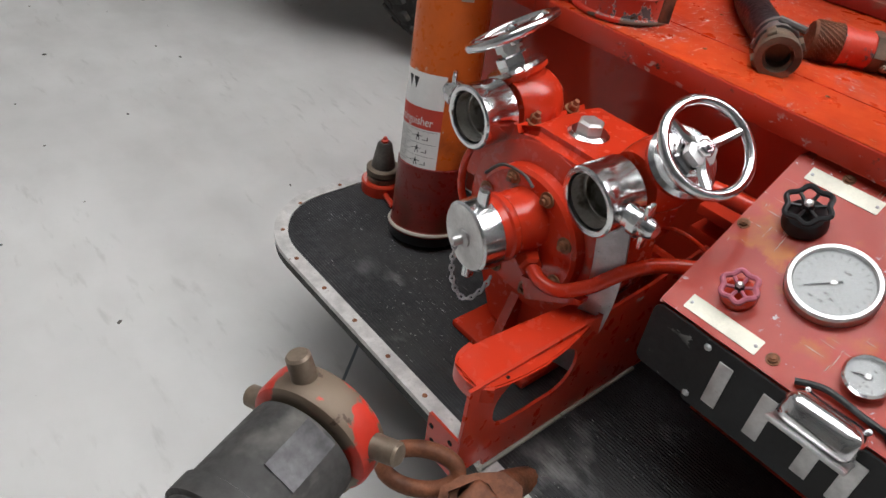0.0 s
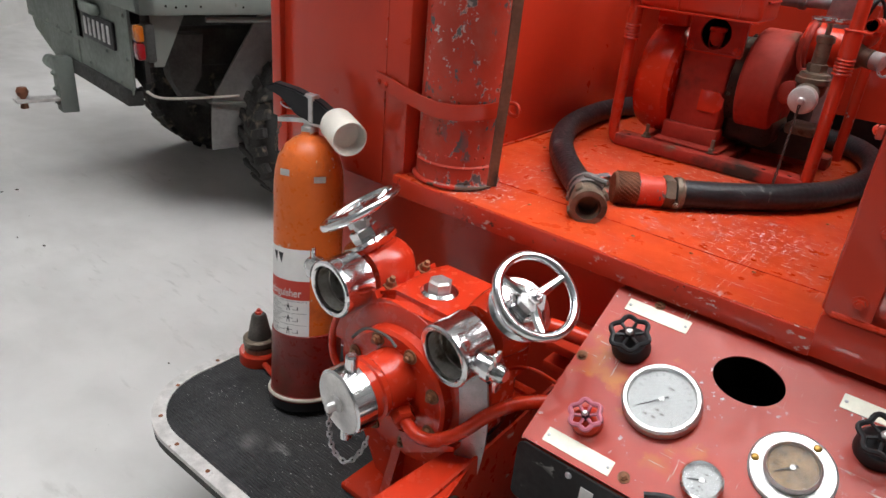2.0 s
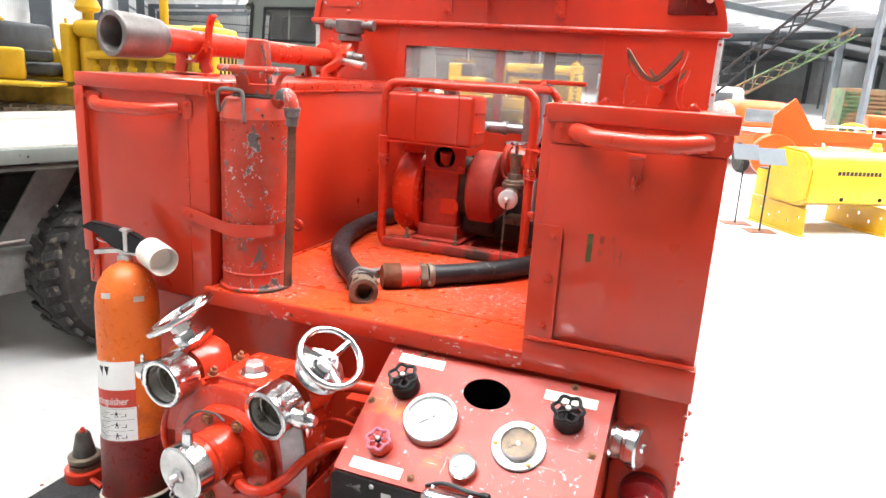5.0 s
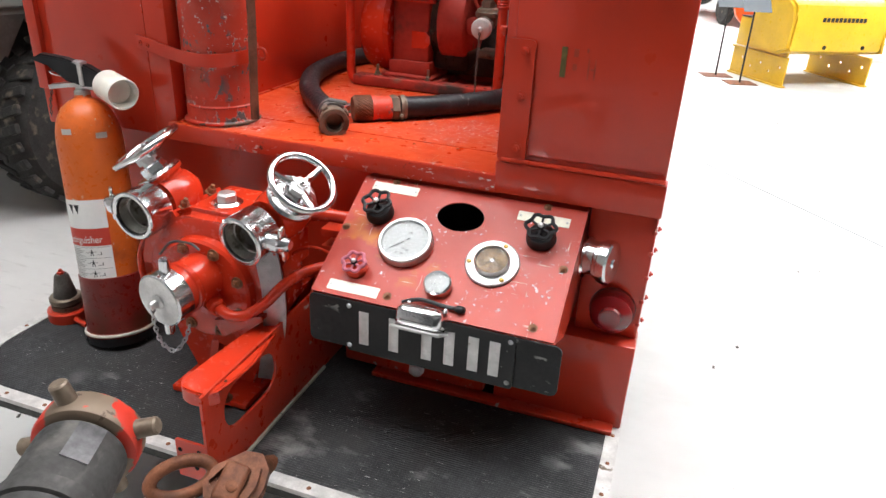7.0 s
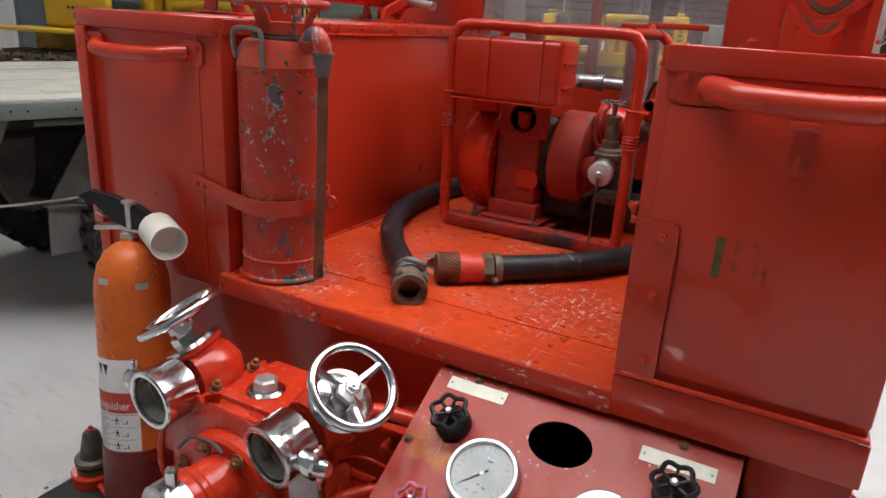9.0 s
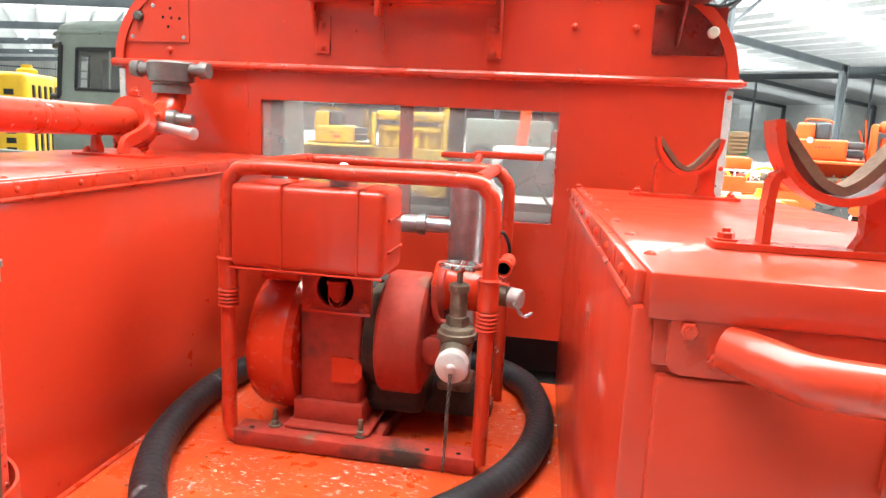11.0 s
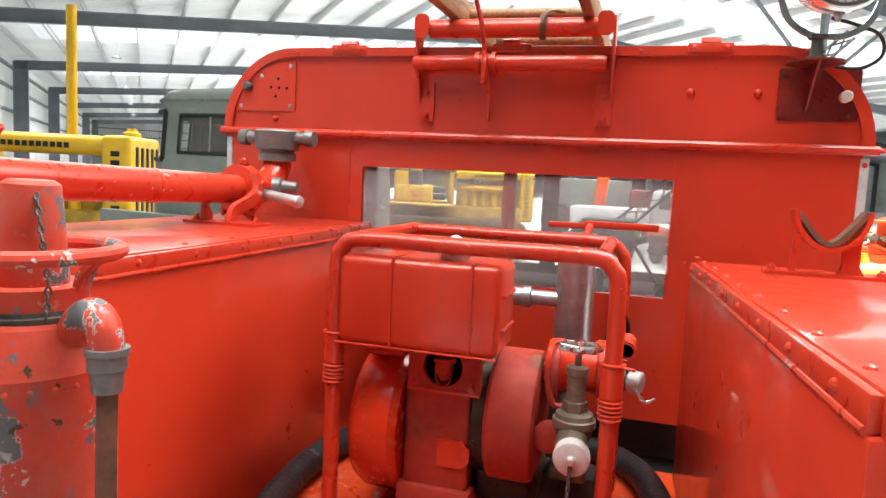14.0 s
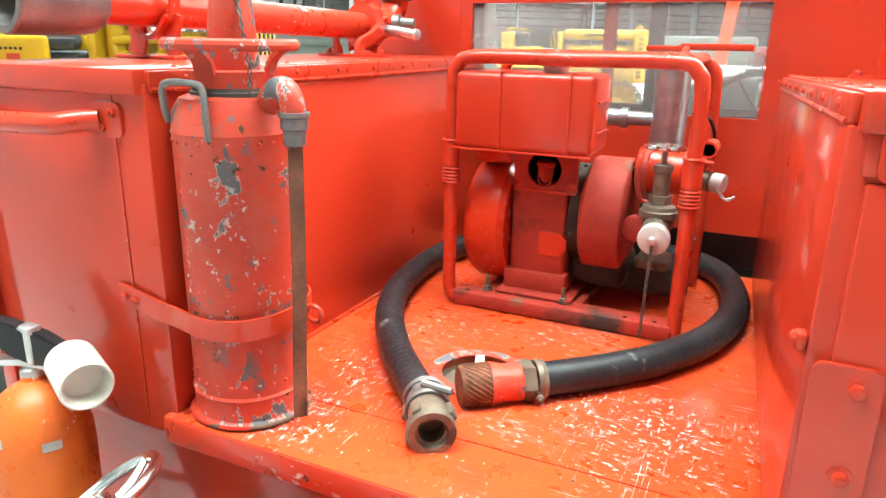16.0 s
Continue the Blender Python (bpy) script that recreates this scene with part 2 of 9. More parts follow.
m_paper = material("white_label", (0.74, 0.73, 0.71), 0.55, vary=0.06, scale=12, bump=0.02,
                   layers=[((0.35, 0.30, 0.26), 0.7, 40, 0.70, 0.03, None, 8, 0.5, 0, 0)])
m_ink = material("black_print", (0.02, 0.02, 0.022), 0.5, vary=0.1)
m_redink = material("red_print", (0.56, 0.06, 0.04), 0.5, vary=0.1)
m_pink = material("pink_paint", (0.52, 0.15, 0.20), 0.45, vary=0.16, scale=40, bump=0.1)
m_brasstag = material("cream_metal_tag", (0.72, 0.69, 0.58), 0.45, 0.2, vary=0.10, scale=30, bump=0.04)
m_brass = material("brass", (0.45, 0.27, 0.07), 0.35, 0.9, vary=0.2, scale=40)
m_brown = material("yellowed_dial", (0.36, 0.21, 0.09), 0.5, vary=0.35, scale=60, bump=0.02)
m_dial = material("pale_dial", (0.62, 0.63, 0.63), 0.5, vary=0.05, scale=30, bump=0.0)
m_leather = material("brown_leather", (0.15, 0.085, 0.055), 0.6, vary=0.25, scale=30, bump=0.15)
m_strap = material("brown_hose_rubber", (0.17, 0.075, 0.045), 0.6, vary=0.3, scale=14, bump=0.15, layers=[((0.05, 0.035, 0.025), 0.7, 12, 0.55, 0.1, (1, 1, 0.4), 0, 0, 0, 0)])
m_wood = material("varnished_wood", (0.33, 0.17, 0.075), 0.4, vary=0.25, scale=5, bump=0.06,
                  layers=[((0.17, 0.075, 0.03), 0.45, 12, 0.52, 0.15, (9, 0.7, 9), 0, 0, 0, 0)])
m_grey = material("grey_green_paint", (0.165, 0.185, 0.165), 0.5, vary=0.12, scale=4, bump=0.05,
                  layers=[((0.09, 0.085, 0.07), 0.8, 18, 0.66, 0.06, None, 3, 0.55, 0, 0)])
m_seatglass = material("dark_cab_glass", (0.11, 0.12, 0.125), 0.06, vary=0.25, scale=1.6, bump=0.0, spec=0.5, fine=0.05)
m_flap = material("dusty_grey_rubber", (0.17, 0.17, 0.16), 0.8, vary=0.2, scale=6, bump=0.1)
m_dkgrey = material("dirty_chassis_paint", (0.045, 0.045, 0.042), 0.75, vary=0.3, scale=8, bump=0.15)
m_bed = material("bleached_bed_planks", (0.52, 0.49, 0.42), 0.75, vary=0.12, scale=5, bump=0.1, random_tint=0.35,
                 layers=[((0.20, 0.18, 0.15), 0.8, 10, 0.62, 0.08, (0.6, 9, 9), 0, 0, 0, -0.28)])
m_yellow = material("yellow_machine_paint", (0.66, 0.40, 0.022), 0.35, vary=0.10, scale=3, bump=0.04, coat=0.2)
m_dkyellow = material("dirty_yellow_paint", (0.42, 0.25, 0.03), 0.55, vary=0.3, scale=7, bump=0.08)
m_track = material("worn_track_steel", (0.21, 0.16, 0.11), 0.55, 0.4, vary=0.3, scale=12, bump=0.15)
m_orangem = material("orange_machine_paint", (0.72, 0.085, 0.014), 0.38, vary=0.10, scale=3, bump=0.04)
m_seat = material("dark_grey_vinyl", (0.055, 0.058, 0.063), 0.55, vary=0.15, scale=9, bump=0.1)
m_green = material("green_paint", (0.07, 0.11, 0.05), 0.55, vary=0.4, scale=1.6, bump=0.05, layers=[((0.16, 0.09, 0.045), 0.6, 1.4, 0.52, 0.03, None, 0, 0, 0, 0)])
m_whitepaint = material("white_paint", (0.72, 0.72, 0.71), 0.45, vary=0.06, scale=4, bump=0.03)
m_floor = material("polished_concrete", (0.52, 0.51, 0.495), 0.50, vary=0.10, scale=0.55, bump=0.03, bscale=40, rvary=0.16,
                   layers=[((0.42, 0.41, 0.395), 0.5, 1.3, 0.48, 0.30, (1, 1.7, 1), 0, 0, 0, 0.9), ((0.58, 0.57, 0.555), 0.6, 1.1, 0.50, 0.30, (1, 2.6, 1), 0, 0, 0, 0.5), ((0.44, 0.43, 0.415), 0.6, 7, 0.58, 0.12, (1, 4, 1), 1.2, 0.5, 0, 0.6),
                           ((0.20, 0.18, 0.16), 0.8, 26, 0.73, 0.03, None, 2, 0.55, 0, 0)])
m_wall = material("precast_concrete", (0.60, 0.59, 0.575), 0.8, vary=0.10, scale=0.9, bump=0.06, bscale=30)
m_clad = material("white_steel_cladding", (0.66, 0.67, 0.67), 0.5, vary=0.05, scale=1.2, bump=0.02)
m_roof = material("roof_lining_sheet", (0.62, 0.63, 0.64), 0.55, vary=0.06, scale=0.8, bump=0.02)
m_daylight = bpy.data.materials.new("overcast_sky")
m_daylight.use_nodes = True
m_daylight.node_tree.nodes["Principled BSDF"].inputs["Base Color"].default_value = (0, 0, 0, 1)
m_daylight.node_tree.nodes["Principled BSDF"].inputs["Emission Color"].default_value = (0.97, 0.985, 1, 1)
m_daylight.node_tree.nodes["Principled BSDF"].inputs["Emission Strength"].default_value = 1.15
m_daylight.cycles.emission_sampling = "NONE"
m_beam = material("grey_steel_paint", (0.135, 0.15, 0.165), 0.5, vary=0.10, scale=2, bump=0.03)
# near-black colour that stands for the shade inside holes and gaps
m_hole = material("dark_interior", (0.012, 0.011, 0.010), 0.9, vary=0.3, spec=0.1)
m_dkint = material("bore_metal", (0.17, 0.155, 0.12), 0.5, 0.4, vary=0.3, scale=30, bump=0.15)


def glassy(name, tint, rough, alpha):
    m = bpy.data.materials.new(name)
    m.use_nodes = True
    n, l = m.node_tree.nodes, m.node_tree.links
    out = n["Material Output"]
    tr, gl, mx = n.new("ShaderNodeBsdfTransparent"), n.new("ShaderNodeBsdfPrincipled"), n.new("ShaderNodeMixShader")
    tr.inputs[0].default_value = (*tint, 1)
    gl.inputs["Base Color"].default_value = (0.5, 0.48, 0.47, 1)
    gl.inputs["Roughness"].default_value = rough
    tc, nz, mr = n.new("ShaderNodeTexCoord"), n.new("ShaderNodeTexNoise"), n.new("ShaderNodeMapRange")
    nz.inputs["Scale"].default_value, nz.inputs["Detail"].default_value = 5, 4
    l.new(tc.outputs["Object"], nz.inputs["Vector"])
    mr.inputs["From Min"].default_value, mr.inputs["From Max"].default_value = 0.3, 0.75
    mr.inputs["To Min"].default_value, mr.inputs["To Max"].default_value = alpha * 0.5, alpha * 1.6
    l.new(nz.outputs["Fac"], mr.inputs[0])
    l.new(mr.outputs[0], mx.inputs[0])
    l.new(tr.outputs[0], mx.inputs[1])
    l.new(gl.outputs[0], mx.inputs[2])
    l.new(mx.outputs[0], out.inputs[0])
    return m


m_perspex = glassy("hazy_window_pane", (0.90, 0.90, 0.90), 0.12, 0.30)
m_glass = glassy("clear_glass", (0.96, 0.97, 0.97), 0.03, 0.07)


def red_lens(name, c):
    m = bpy.data.materials.new(name)
    m.use_nodes = True
    b = m.node_tree.nodes["Principled BSDF"]
    b.inputs["Base Color"].default_value = (*c, 1)
    b.inputs["Roughness"].default_value = 0.12
    b.inputs["Transmission Weight"].default_value = 0.35
    b.inputs["Coat Weight"].default_value = 0.5
    return m


m_redlens = red_lens("red_lens", (0.34, 0.012, 0.015))
m_amberlens = red_lens("amber_lens", (0.6, 0.16, 0.01))


# ---- mesh helpers ----
def along(p, d):
    return Matrix.Translation(p) @ Vector(d).normalized().to_track_quat("Z", "Y").to_matrix().to_4x4()


def thing(name, at, label, category, group="", kind=""):
    ob = new(name)
    ob.empty_display_size = 0.05
    ob.location = at
    return tagged(ob, label, category, group, kind)


def finish(name, bm, mat, sharp=32.0):
    bmesh.ops.recalc_face_normals(bm, faces=bm.faces)
    lim = radians(sharp)
    for f in bm.faces:
        f.smooth = True
    for e in bm.edges:
        e.smooth = len(e.link_faces) == 2 and e.calc_face_angle(0.0) < lim
    me = bpy.data.meshes.new(name)
    bm.to_mesh(me)
    bm.free()
    me.materials.append(mat)
    return me


def part(name, bm, mat, parent=None, label="", sharp=32.0, kind=""):
    ob = new(name, finish(name, bm, mat, sharp))
    if parent is not None:
        ob.parent = parent
        m = Matrix.Translation(parent.location) if parent.type == "EMPTY" else Matrix.Identity(4)
        ob.matrix_parent_inverse = m.inverted()
    return tagged(ob, label, kind=kind)


def B():
    return bmesh.new()


def box(bm, x0, x1, y0, y1, z0, z1, bev=0.0, seg=2, m=None):
    mm = Matrix.Translation(((x0 + x1) / 2, (y0 + y1) / 2, (z0 + z1) / 2)) @ Matrix.Diagonal((x1 - x0, y1 - y0, z1 - z0, 1))
    vs = bmesh.ops.create_cube(bm, size=1.0, matrix=mm)["verts"]
    if m is not None:
        bmesh.ops.transform(bm, matrix=m, verts=vs)
    if bev:
        es = list({e for v in vs for e in v.link_edges})
        bmesh.ops.bevel(bm, geom=es, offset=bev, segments=seg, affect="EDGES", profile=0.5)
    return bm


def lathe(bm, p, d, prof, seg=28, cap0=True, cap1=True):
    m = along(p, d)
    rings = []
    for a, r in prof:
        rings.append([bm.verts.new(m @ Vector((r * math.cos(2 * math.pi * k / seg), r * math.sin(2 * math.pi * k / seg), a))) for k in range(seg)] if r > 1e-6 else [bm.verts.new(m @ Vector((0, 0, a)))])
    for A, C in zip(rings, rings[1:]):
        for k in range(seg):
            q = [A[k % len(A)], A[(k + 1) % len(A)], C[(k + 1) % len(C)], C[k % len(C)]]
            u = list(dict.fromkeys(q))
            if len(u) >= 3:
                bm.faces.new(u)
    if cap0 and len(rings[0]) > 1:
        bm.faces.new(rings[0][::-1])
    if cap1 and len(rings[-1]) > 1:
        bm.faces.new(rings[-1])
    return bm


def cyl(bm, p0, p1, r, seg=20, r2=None, bev=0.0):
    d = Vector(p1) - Vector(p0)
    L = d.length
    r2 = r if r2 is None else r2
    prof = [(0, r), (L, r2)] if not bev else [(0, r - bev), (bev, r), (L - bev, r2), (L, r2 - bev)]
    return lathe(bm, p0, d, prof, seg)


def pipe(bm, p, d, L, ro, ri, seg=28, bev=0.002):
    """An open tube with a wall, its mouth at p."""
    return lathe(bm, p, d, [(L, ri), (0 + bev, ri), (0, ri + bev), (0, ro - bev), (bev, ro), (L, ro), (L, ri)], seg, False, False)


def ring(bm, p, d, R, r, seg=36, rs=10, squash=1.0):
    m = along(p, d)
    g = [[bm.verts.new(m @ Vector(((R + r * math.cos(b)) * math.cos(a), (R + r * math.cos(b)) * math.sin(a), squash * r * math.sin(b)))) for b in (2 * math.pi * j / rs for j in range(rs))] for a in (2 * math.pi * i / seg for i in range(seg))]
    for i in range(seg):
        for j in range(rs):
            bm.faces.new((g[i][j], g[(i + 1) % seg][j], g[(i + 1) % seg][(j + 1) % rs], g[i][(j + 1) % rs]))
    return bm


def spline(pts, n=8):
    P = [Vector(p) for p in pts]
    if n <= 1 or len(P) < 3:
        return P
    out = []
    for i in range(len(P) - 1):
        a, b, c, d = P[max(i - 1, 0)], P[i], P[i + 1], P[min(i + 2, len(P) - 1)]
        for k in range(n):
            t = k / n
            out.append(0.5 * ((2 * b) + (c - a) * t + (2 * a - 5 * b + 4 * c - d) * t * t + (3 * b - a - 3 * c + d) * t ** 3))
    return out + [P[-1]]


def tube(bm, pts, r, seg=12, n=8, flat=None, up=None):
    """A swept round bar; flat=(w, h) sweeps a flat bar instead."""
    P = spline(pts, n)
    t0 = (P[1] - P[0]).normalized()
    ref = Vector(up) if up else (Vector((0, 0, 1)) if abs(t0.z) < 0.9 else Vector((1, 0, 0)))
    rings = []
    nrm = (ref - t0 * ref.dot(t0)).normalized()
    for i, p in enumerate(P):
        t = (P[min(i + 1, len(P) - 1)] - P[max(i - 1, 0)]).normalized()
        nrm = ((ref if up else nrm) - t * (ref if up else nrm).dot(t)).normalized()
        bn = t.cross(nrm)
        if flat:
            w, h = flat[0] / 2, flat[1] / 2
            rings.append([bm.verts.new(p + bn * a + nrm * c) for a, c in ((-w, -h), (w, -h), (w, h), (-w, h))])
        else:
            rr = r(i / (len(P) - 1)) if callable(r) else r
            rings.append([bm.verts.new(p + (nrm * math.cos(2 * math.pi * k / seg) + bn * math.sin(2 * math.pi * k / seg)) * rr) for k in range(seg)])
    for A, C in zip(rings, rings[1:]):
        m = len(A)
        for k in range(m):
            bm.faces.new((A[k], A[(k + 1) % m], C[(k + 1) % m], C[k]))
    bm.faces.new(rings[0][::-1])
    bm.faces.new(rings[-1])
    return bm


def slab(bm, outline, m, thick, holes=()):
    """A plate: outline in the plane of m (its x and y), thick along its z, with holes through it."""
    loops = [outline, *holes]
    lower, upper = [], []
    for z, store in ((0.0, lower), (thick, upper)):
        edges = []
        for lp in loops:
            vs = [bm.verts.new(m @ Vector((x, y, z))) for x, y in lp]
            store.append(vs)
            edges += [bm.edges.new((vs[i], vs[(i + 1) % len(vs)])) for i in range(len(vs))]
        bmesh.ops.triangle_fill(bm, use_beauty=True, use_dissolve=False, edges=edges)
    for A, C in zip(lower, upper):
        for i in range(len(A)):
            j = (i + 1) % len(A)
            bm.faces.new((A[i], A[j], C[j], C[i]))
    return bm


def round_rect(x0, x1, y0, y1, r, n=6):
    out = []
    for cx, cy, a0 in ((x1 - r, y1 - r, 0), (x0 + r, y1 - r, 90), (x0 + r, y0 + r, 180), (x1 - r, y0 + r, 270)):
        out += [(cx + r * math.cos(radians(a0 + 90 * k / n)), cy + r * math.sin(radians(a0 + 90 * k / n))) for k in range(n + 1)]
    return out


def circle2(cx, cy, r, n=32, ry=None):
    return [(cx + r * math.cos(2 * math.pi * k / n), cy + (ry or r) * math.sin(2 * math.pi * k / n)) for k in range(n)]


def hexbolt(bm, p, d, r=0.009, h=0.007, washer=True, tip=True):
    if washer:
        lathe(bm, p, d, [(0, r * 1.45), (h * 0.25, r * 1.45)], 16)
    lathe(bm, p, d, [(h * 0.2, r), (h * 0.9, r), (h, r * 0.85)], 6)
    if tip:
        lathe(bm, Vector(p) + Vector(d).normalized() * h, d, [(-0.001, r * 0.55), (h * 0.5, r * 0.5)], 10)
    return bm


def rivet(bm, p, d, r=0.006, h=0.003):
    return lathe(bm, p, d, [(0, r), (h * 0.6, r * 0.8), (h, r * 0.35)], 8, False)


YZ = Matrix(((0, 0, 1, 0), (1, 0, 0, 0), (0, 1, 0, 0), (0, 0, 0, 1)))  # plate x->Y, y->Z, thick->X
XZ = Matrix(((1, 0, 0, 0), (0, 0, -1, 0), (0, 1, 0, 0), (0, 0, 0, 1)))  # plate x->X, y->Z, thick->-Y


def hand_wheel(owner, hub, d, R, r, mat, spokes=3, dish=0.02, name="hand_wheel", twist=0.0, squash=1.0, nut=True):
    d = Vector(d).normalized()
    m = along(hub, d)
    bm = ring(B(), hub, d, R, r, 48, 12)
    for k in range(spokes):
        a = twist + 2 * math.pi * k / spokes
        e = Vector((math.cos(a), math.sin(a), 0))
        tube(bm, [m @ (e * R * 0.12 + Vector((0, 0, -dish))), m @ (e * R * 0.55 + Vector((0, 0, -dish * 0.8))), m @ (e * R * 0.98)], lambda t, q=r: q * (1.25 - 0.5 * t), 8, 4)
    lathe(bm, m @ Vector((0, 0, -dish - r)), d, [(0, R * 0.2), (r * 2.2, R * 0.2), (r * 2.5, R * 0.16)], 18)
    w = part(name, bm, mat, owner)
    if nut:
        nb = lathe(B(), m @ Vector((0, 0, -dish + r)), d, [(0, R * 0.15), (R * 0.14, R * 0.15), (R * 0.16, R * 0.12)], 6)
        lathe(nb, m @ Vector((0, 0, -dish + r + R * 0.14)), d, [(0, R * 0.07), (R * 0.08, R * 0.065)], 10)
        part("nut", nb, mat, w)
    return w


def chain(owner, pts, r=0.0022, link=0.013, mat=None, name="chain"):
    P = spline(pts, 16)
    bm = B()
    run, last, odd = 0.0, P[0], False
    for a, b in zip(P, P[1:]):
        run += (b - a).length
        if run >= link * 0.72:
            d = (b - last).normalized()
            s = d.orthogonal().normalized()
            if odd:
                s = d.cross(s)
            c = (last + b) / 2
            pts2 = [c + d * (link / 2) * math.cos(t) + s * (link * 0.28) * math.sin(t) for t in (2 * math.pi * k / 8 for k in range(9))]
            tube(bm, pts2, r, 5, 1)
            last, run, odd = b, 0.0, not odd
    return part(name, bm, mat or m_steel, owner)

# ---- the hall ----
def hall_box(bm, u0, u1, v0, v1, z0, z1, bev=0.0):
    m = Matrix(((U.x, V.x, 0, 0), (U.y, V.y, 0, 0), (0, 0, 1, 0), (0, 0, 0, 1)))
    return box(bm, u0, u1, v0, v1, z0, z1, bev, 1, m)


def hall_quad(bm, corners):
    return bm.faces.new([bm.verts.new(hall(*c)) for c in corners])


bm = B()
hall_quad(bm, [(U0, V0, 0), (U1, V0, 0), (U1, V1, 0), (U0, V1, 0)])
bmesh.ops.subdivide_edges(bm, edges=bm.edges, cuts=12, use_grid_fill=True)
bmesh.ops.solidify(bm, geom=bm.faces, thickness=0.2)
bmesh.ops.translate(bm, verts=bm.verts, vec=(0, 0, -max(v.co.z for v in bm.verts)))
floor = tagged(part("floor", bm, m_floor), "pale polished concrete hall floor with faint stains", "floor", kind="structure")
bm = B()
for a, b in [((-12.0, -0.2 + 3.78 * k), (30.0, -0.2 + 3.78 * k)) for k in range(6)] + [((14.0, -4.0), (14.0, 30.0))]:
    d = 0.004
    u0, v0, u1, v1 = a[0], a[1], b[0], b[1]
    hall_box(bm, min(u0, u1) - d, max(u0, u1) + d, min(v0, v1) - d, max(v0, v1) + d, 0.0005, 0.002)
tagged(part("floor_joint", bm, m_beam), "thin dark saw cut in the concrete floor", "floor joint", kind="structure")

random.seed(7)
bm = B()
for k in range(150):
    x, y = random.uniform(-4.2, 4.5), random.uniform(-0.8, 7.0)
    r = random.uniform(0.0025, 0.008)
    mm = Matrix.Translation((x, y, r * 0.25)) @ Euler((random.uniform(-0.3, 0.3), random.uniform(-0.3, 0.3), random.uniform(0, 6.28))).to_matrix().to_4x4()
    box(bm, -r, r, -r * 0.6, r * 0.6, -r * 0.3, r * 0.3, 0, 1, mm)
tagged(part("debris", bm, m_iron, kind="stuff"), "tiny dark grit scattered on the concrete floor", "grit", kind="stuff")

# walls: precast panels below, steel cladding above
for nm, args in (("wall_west", (U0, U1, V0 - 0.2, V0)), ("wall_east", (U0, U1, V1, V1 + 0.2)), ("wall_north", (U1, U1 + 0.2, V0, V1)), ("wall_south", (U0 - 0.2, U0, V0, V1))):
    bm = hall_box(B(), *args, -0.05, 2.45, 0.0)
    w = tagged(part(nm, bm, m_wall), "white precast concrete hall wall with steel cladding above", "wall", kind="structure")
    bm = B()
    u0, u1, v0, v1 = args
    if u1 - u0 > 1:
        vi = v1 if v1 < 0 else v0
        s = 1 if vi < 0 else -1
        n = int((u1 - u0) / 0.25)
        for k in range(n):
            a, c = u0 + k * 0.25, u0 + (k + 1) * 0.25
            for p, q, o, o2 in ((a, a + 0.16, 0, 0), (a + 0.16, a + 0.19, 0, 1), (a + 0.19, a + 0.22, 1, 1), (a + 0.22, c, 1, 0)):
                hall_quad(bm, [(p, vi - s * (0.08 - 0.03 * o), 2.45), (q, vi - s * (0.08 - 0.03 * o2), 2.45), (q, vi - s * (0.08 - 0.03 * o2), 9.5), (p, vi - s * (0.08 - 0.03 * o), 9.5)])
    else:
        ui = u0 if u1 > 0 else u1
        s = -1 if ui > 0 else 1
        n = int((v1 - v0) / 0.25)
        for k in range(n):
            a, c = v0 + k * 0.25, v0 + (k + 1) * 0.25
            for p, q, o, o2 in ((a, a + 0.16, 0, 0), (a + 0.16, a + 0.19, 0, 1), (a + 0.19, a + 0.22, 1, 1), (a + 0.22, c, 1, 0)):
                hall_quad(bm, [(ui - s * (0.08 - 0.03 * o), p, 2.45), (ui - s * (0.08 - 0.03 * o2), q, 2.45), (ui - s * (0.08 - 0.03 * o2), q, 9.5), (ui - s * (0.08 - 0.03 * o), p, 9.5)])
    part("cladding", bm, m_clad, w)

# roof sheets, an open daylight strip per bay; unseen rear bay closed to dim rear faces
LIT_V = -3.0
STRIPS = [(a + 0.34 * (b - a), a + 0.62 * (b - a)) for a, b in zip(RAFTERS[1:], RAFTERS[2:])]
bm = B()
edges_u = [U0 - 0.3] + [x for s in STRIPS for x in s] + [U1 + 0.3]
for a, c in zip(edges_u[0::2], edges_u[1::2]):
    for v0, v1 in ((V0 - 0.3, RIDGE_V), (RIDGE_V, V0 + SPAN - 0.01), (V0 + SPAN + 0.01, RIDGE_V + SPAN), (RIDGE_V + SPAN, V1 + 0.3)):
        n = max(1, int((c - a) / 0.2))
        for k in range(n):
            p, q = a + (c - a) * k / n, a + (c - a) * (k + 1) / n
            w = (q - p)
            for s0, s1, h0, h1 in ((0, 0.5, 0, 0), (0.5, 0.65, 0, 0.03), (0.65, 0.85, 0.03, 0.03), (0.85, 1, 0.03, 0)):
                hall_quad(bm, [(p + w * s0, v0, roof_z(v0) + 0.42 + h0), (p + w * s1, v0, roof_z(v0) + 0.42 + h1), (p + w * s1, v1, roof_z(v1) + 0.42 + h1), (p + w * s0, v1, roof_z(v1) + 0.42 + h0)])
for a, c in STRIPS:
    hall_quad(bm, [(a, V0 - 0.3, roof_z(V0 - 0.3) + 0.42), (c, V0 - 0.3, roof_z(V0 - 0.3) + 0.42), (c, LIT_V, roof_z(LIT_V) + 0.42), (a, LIT_V, roof_z(LIT_V) + 0.42)])
ceiling = tagged(part("ceiling", bm, m_roof), "white ribbed steel roof sheeting with daylight strips", "roof", kind="structure")

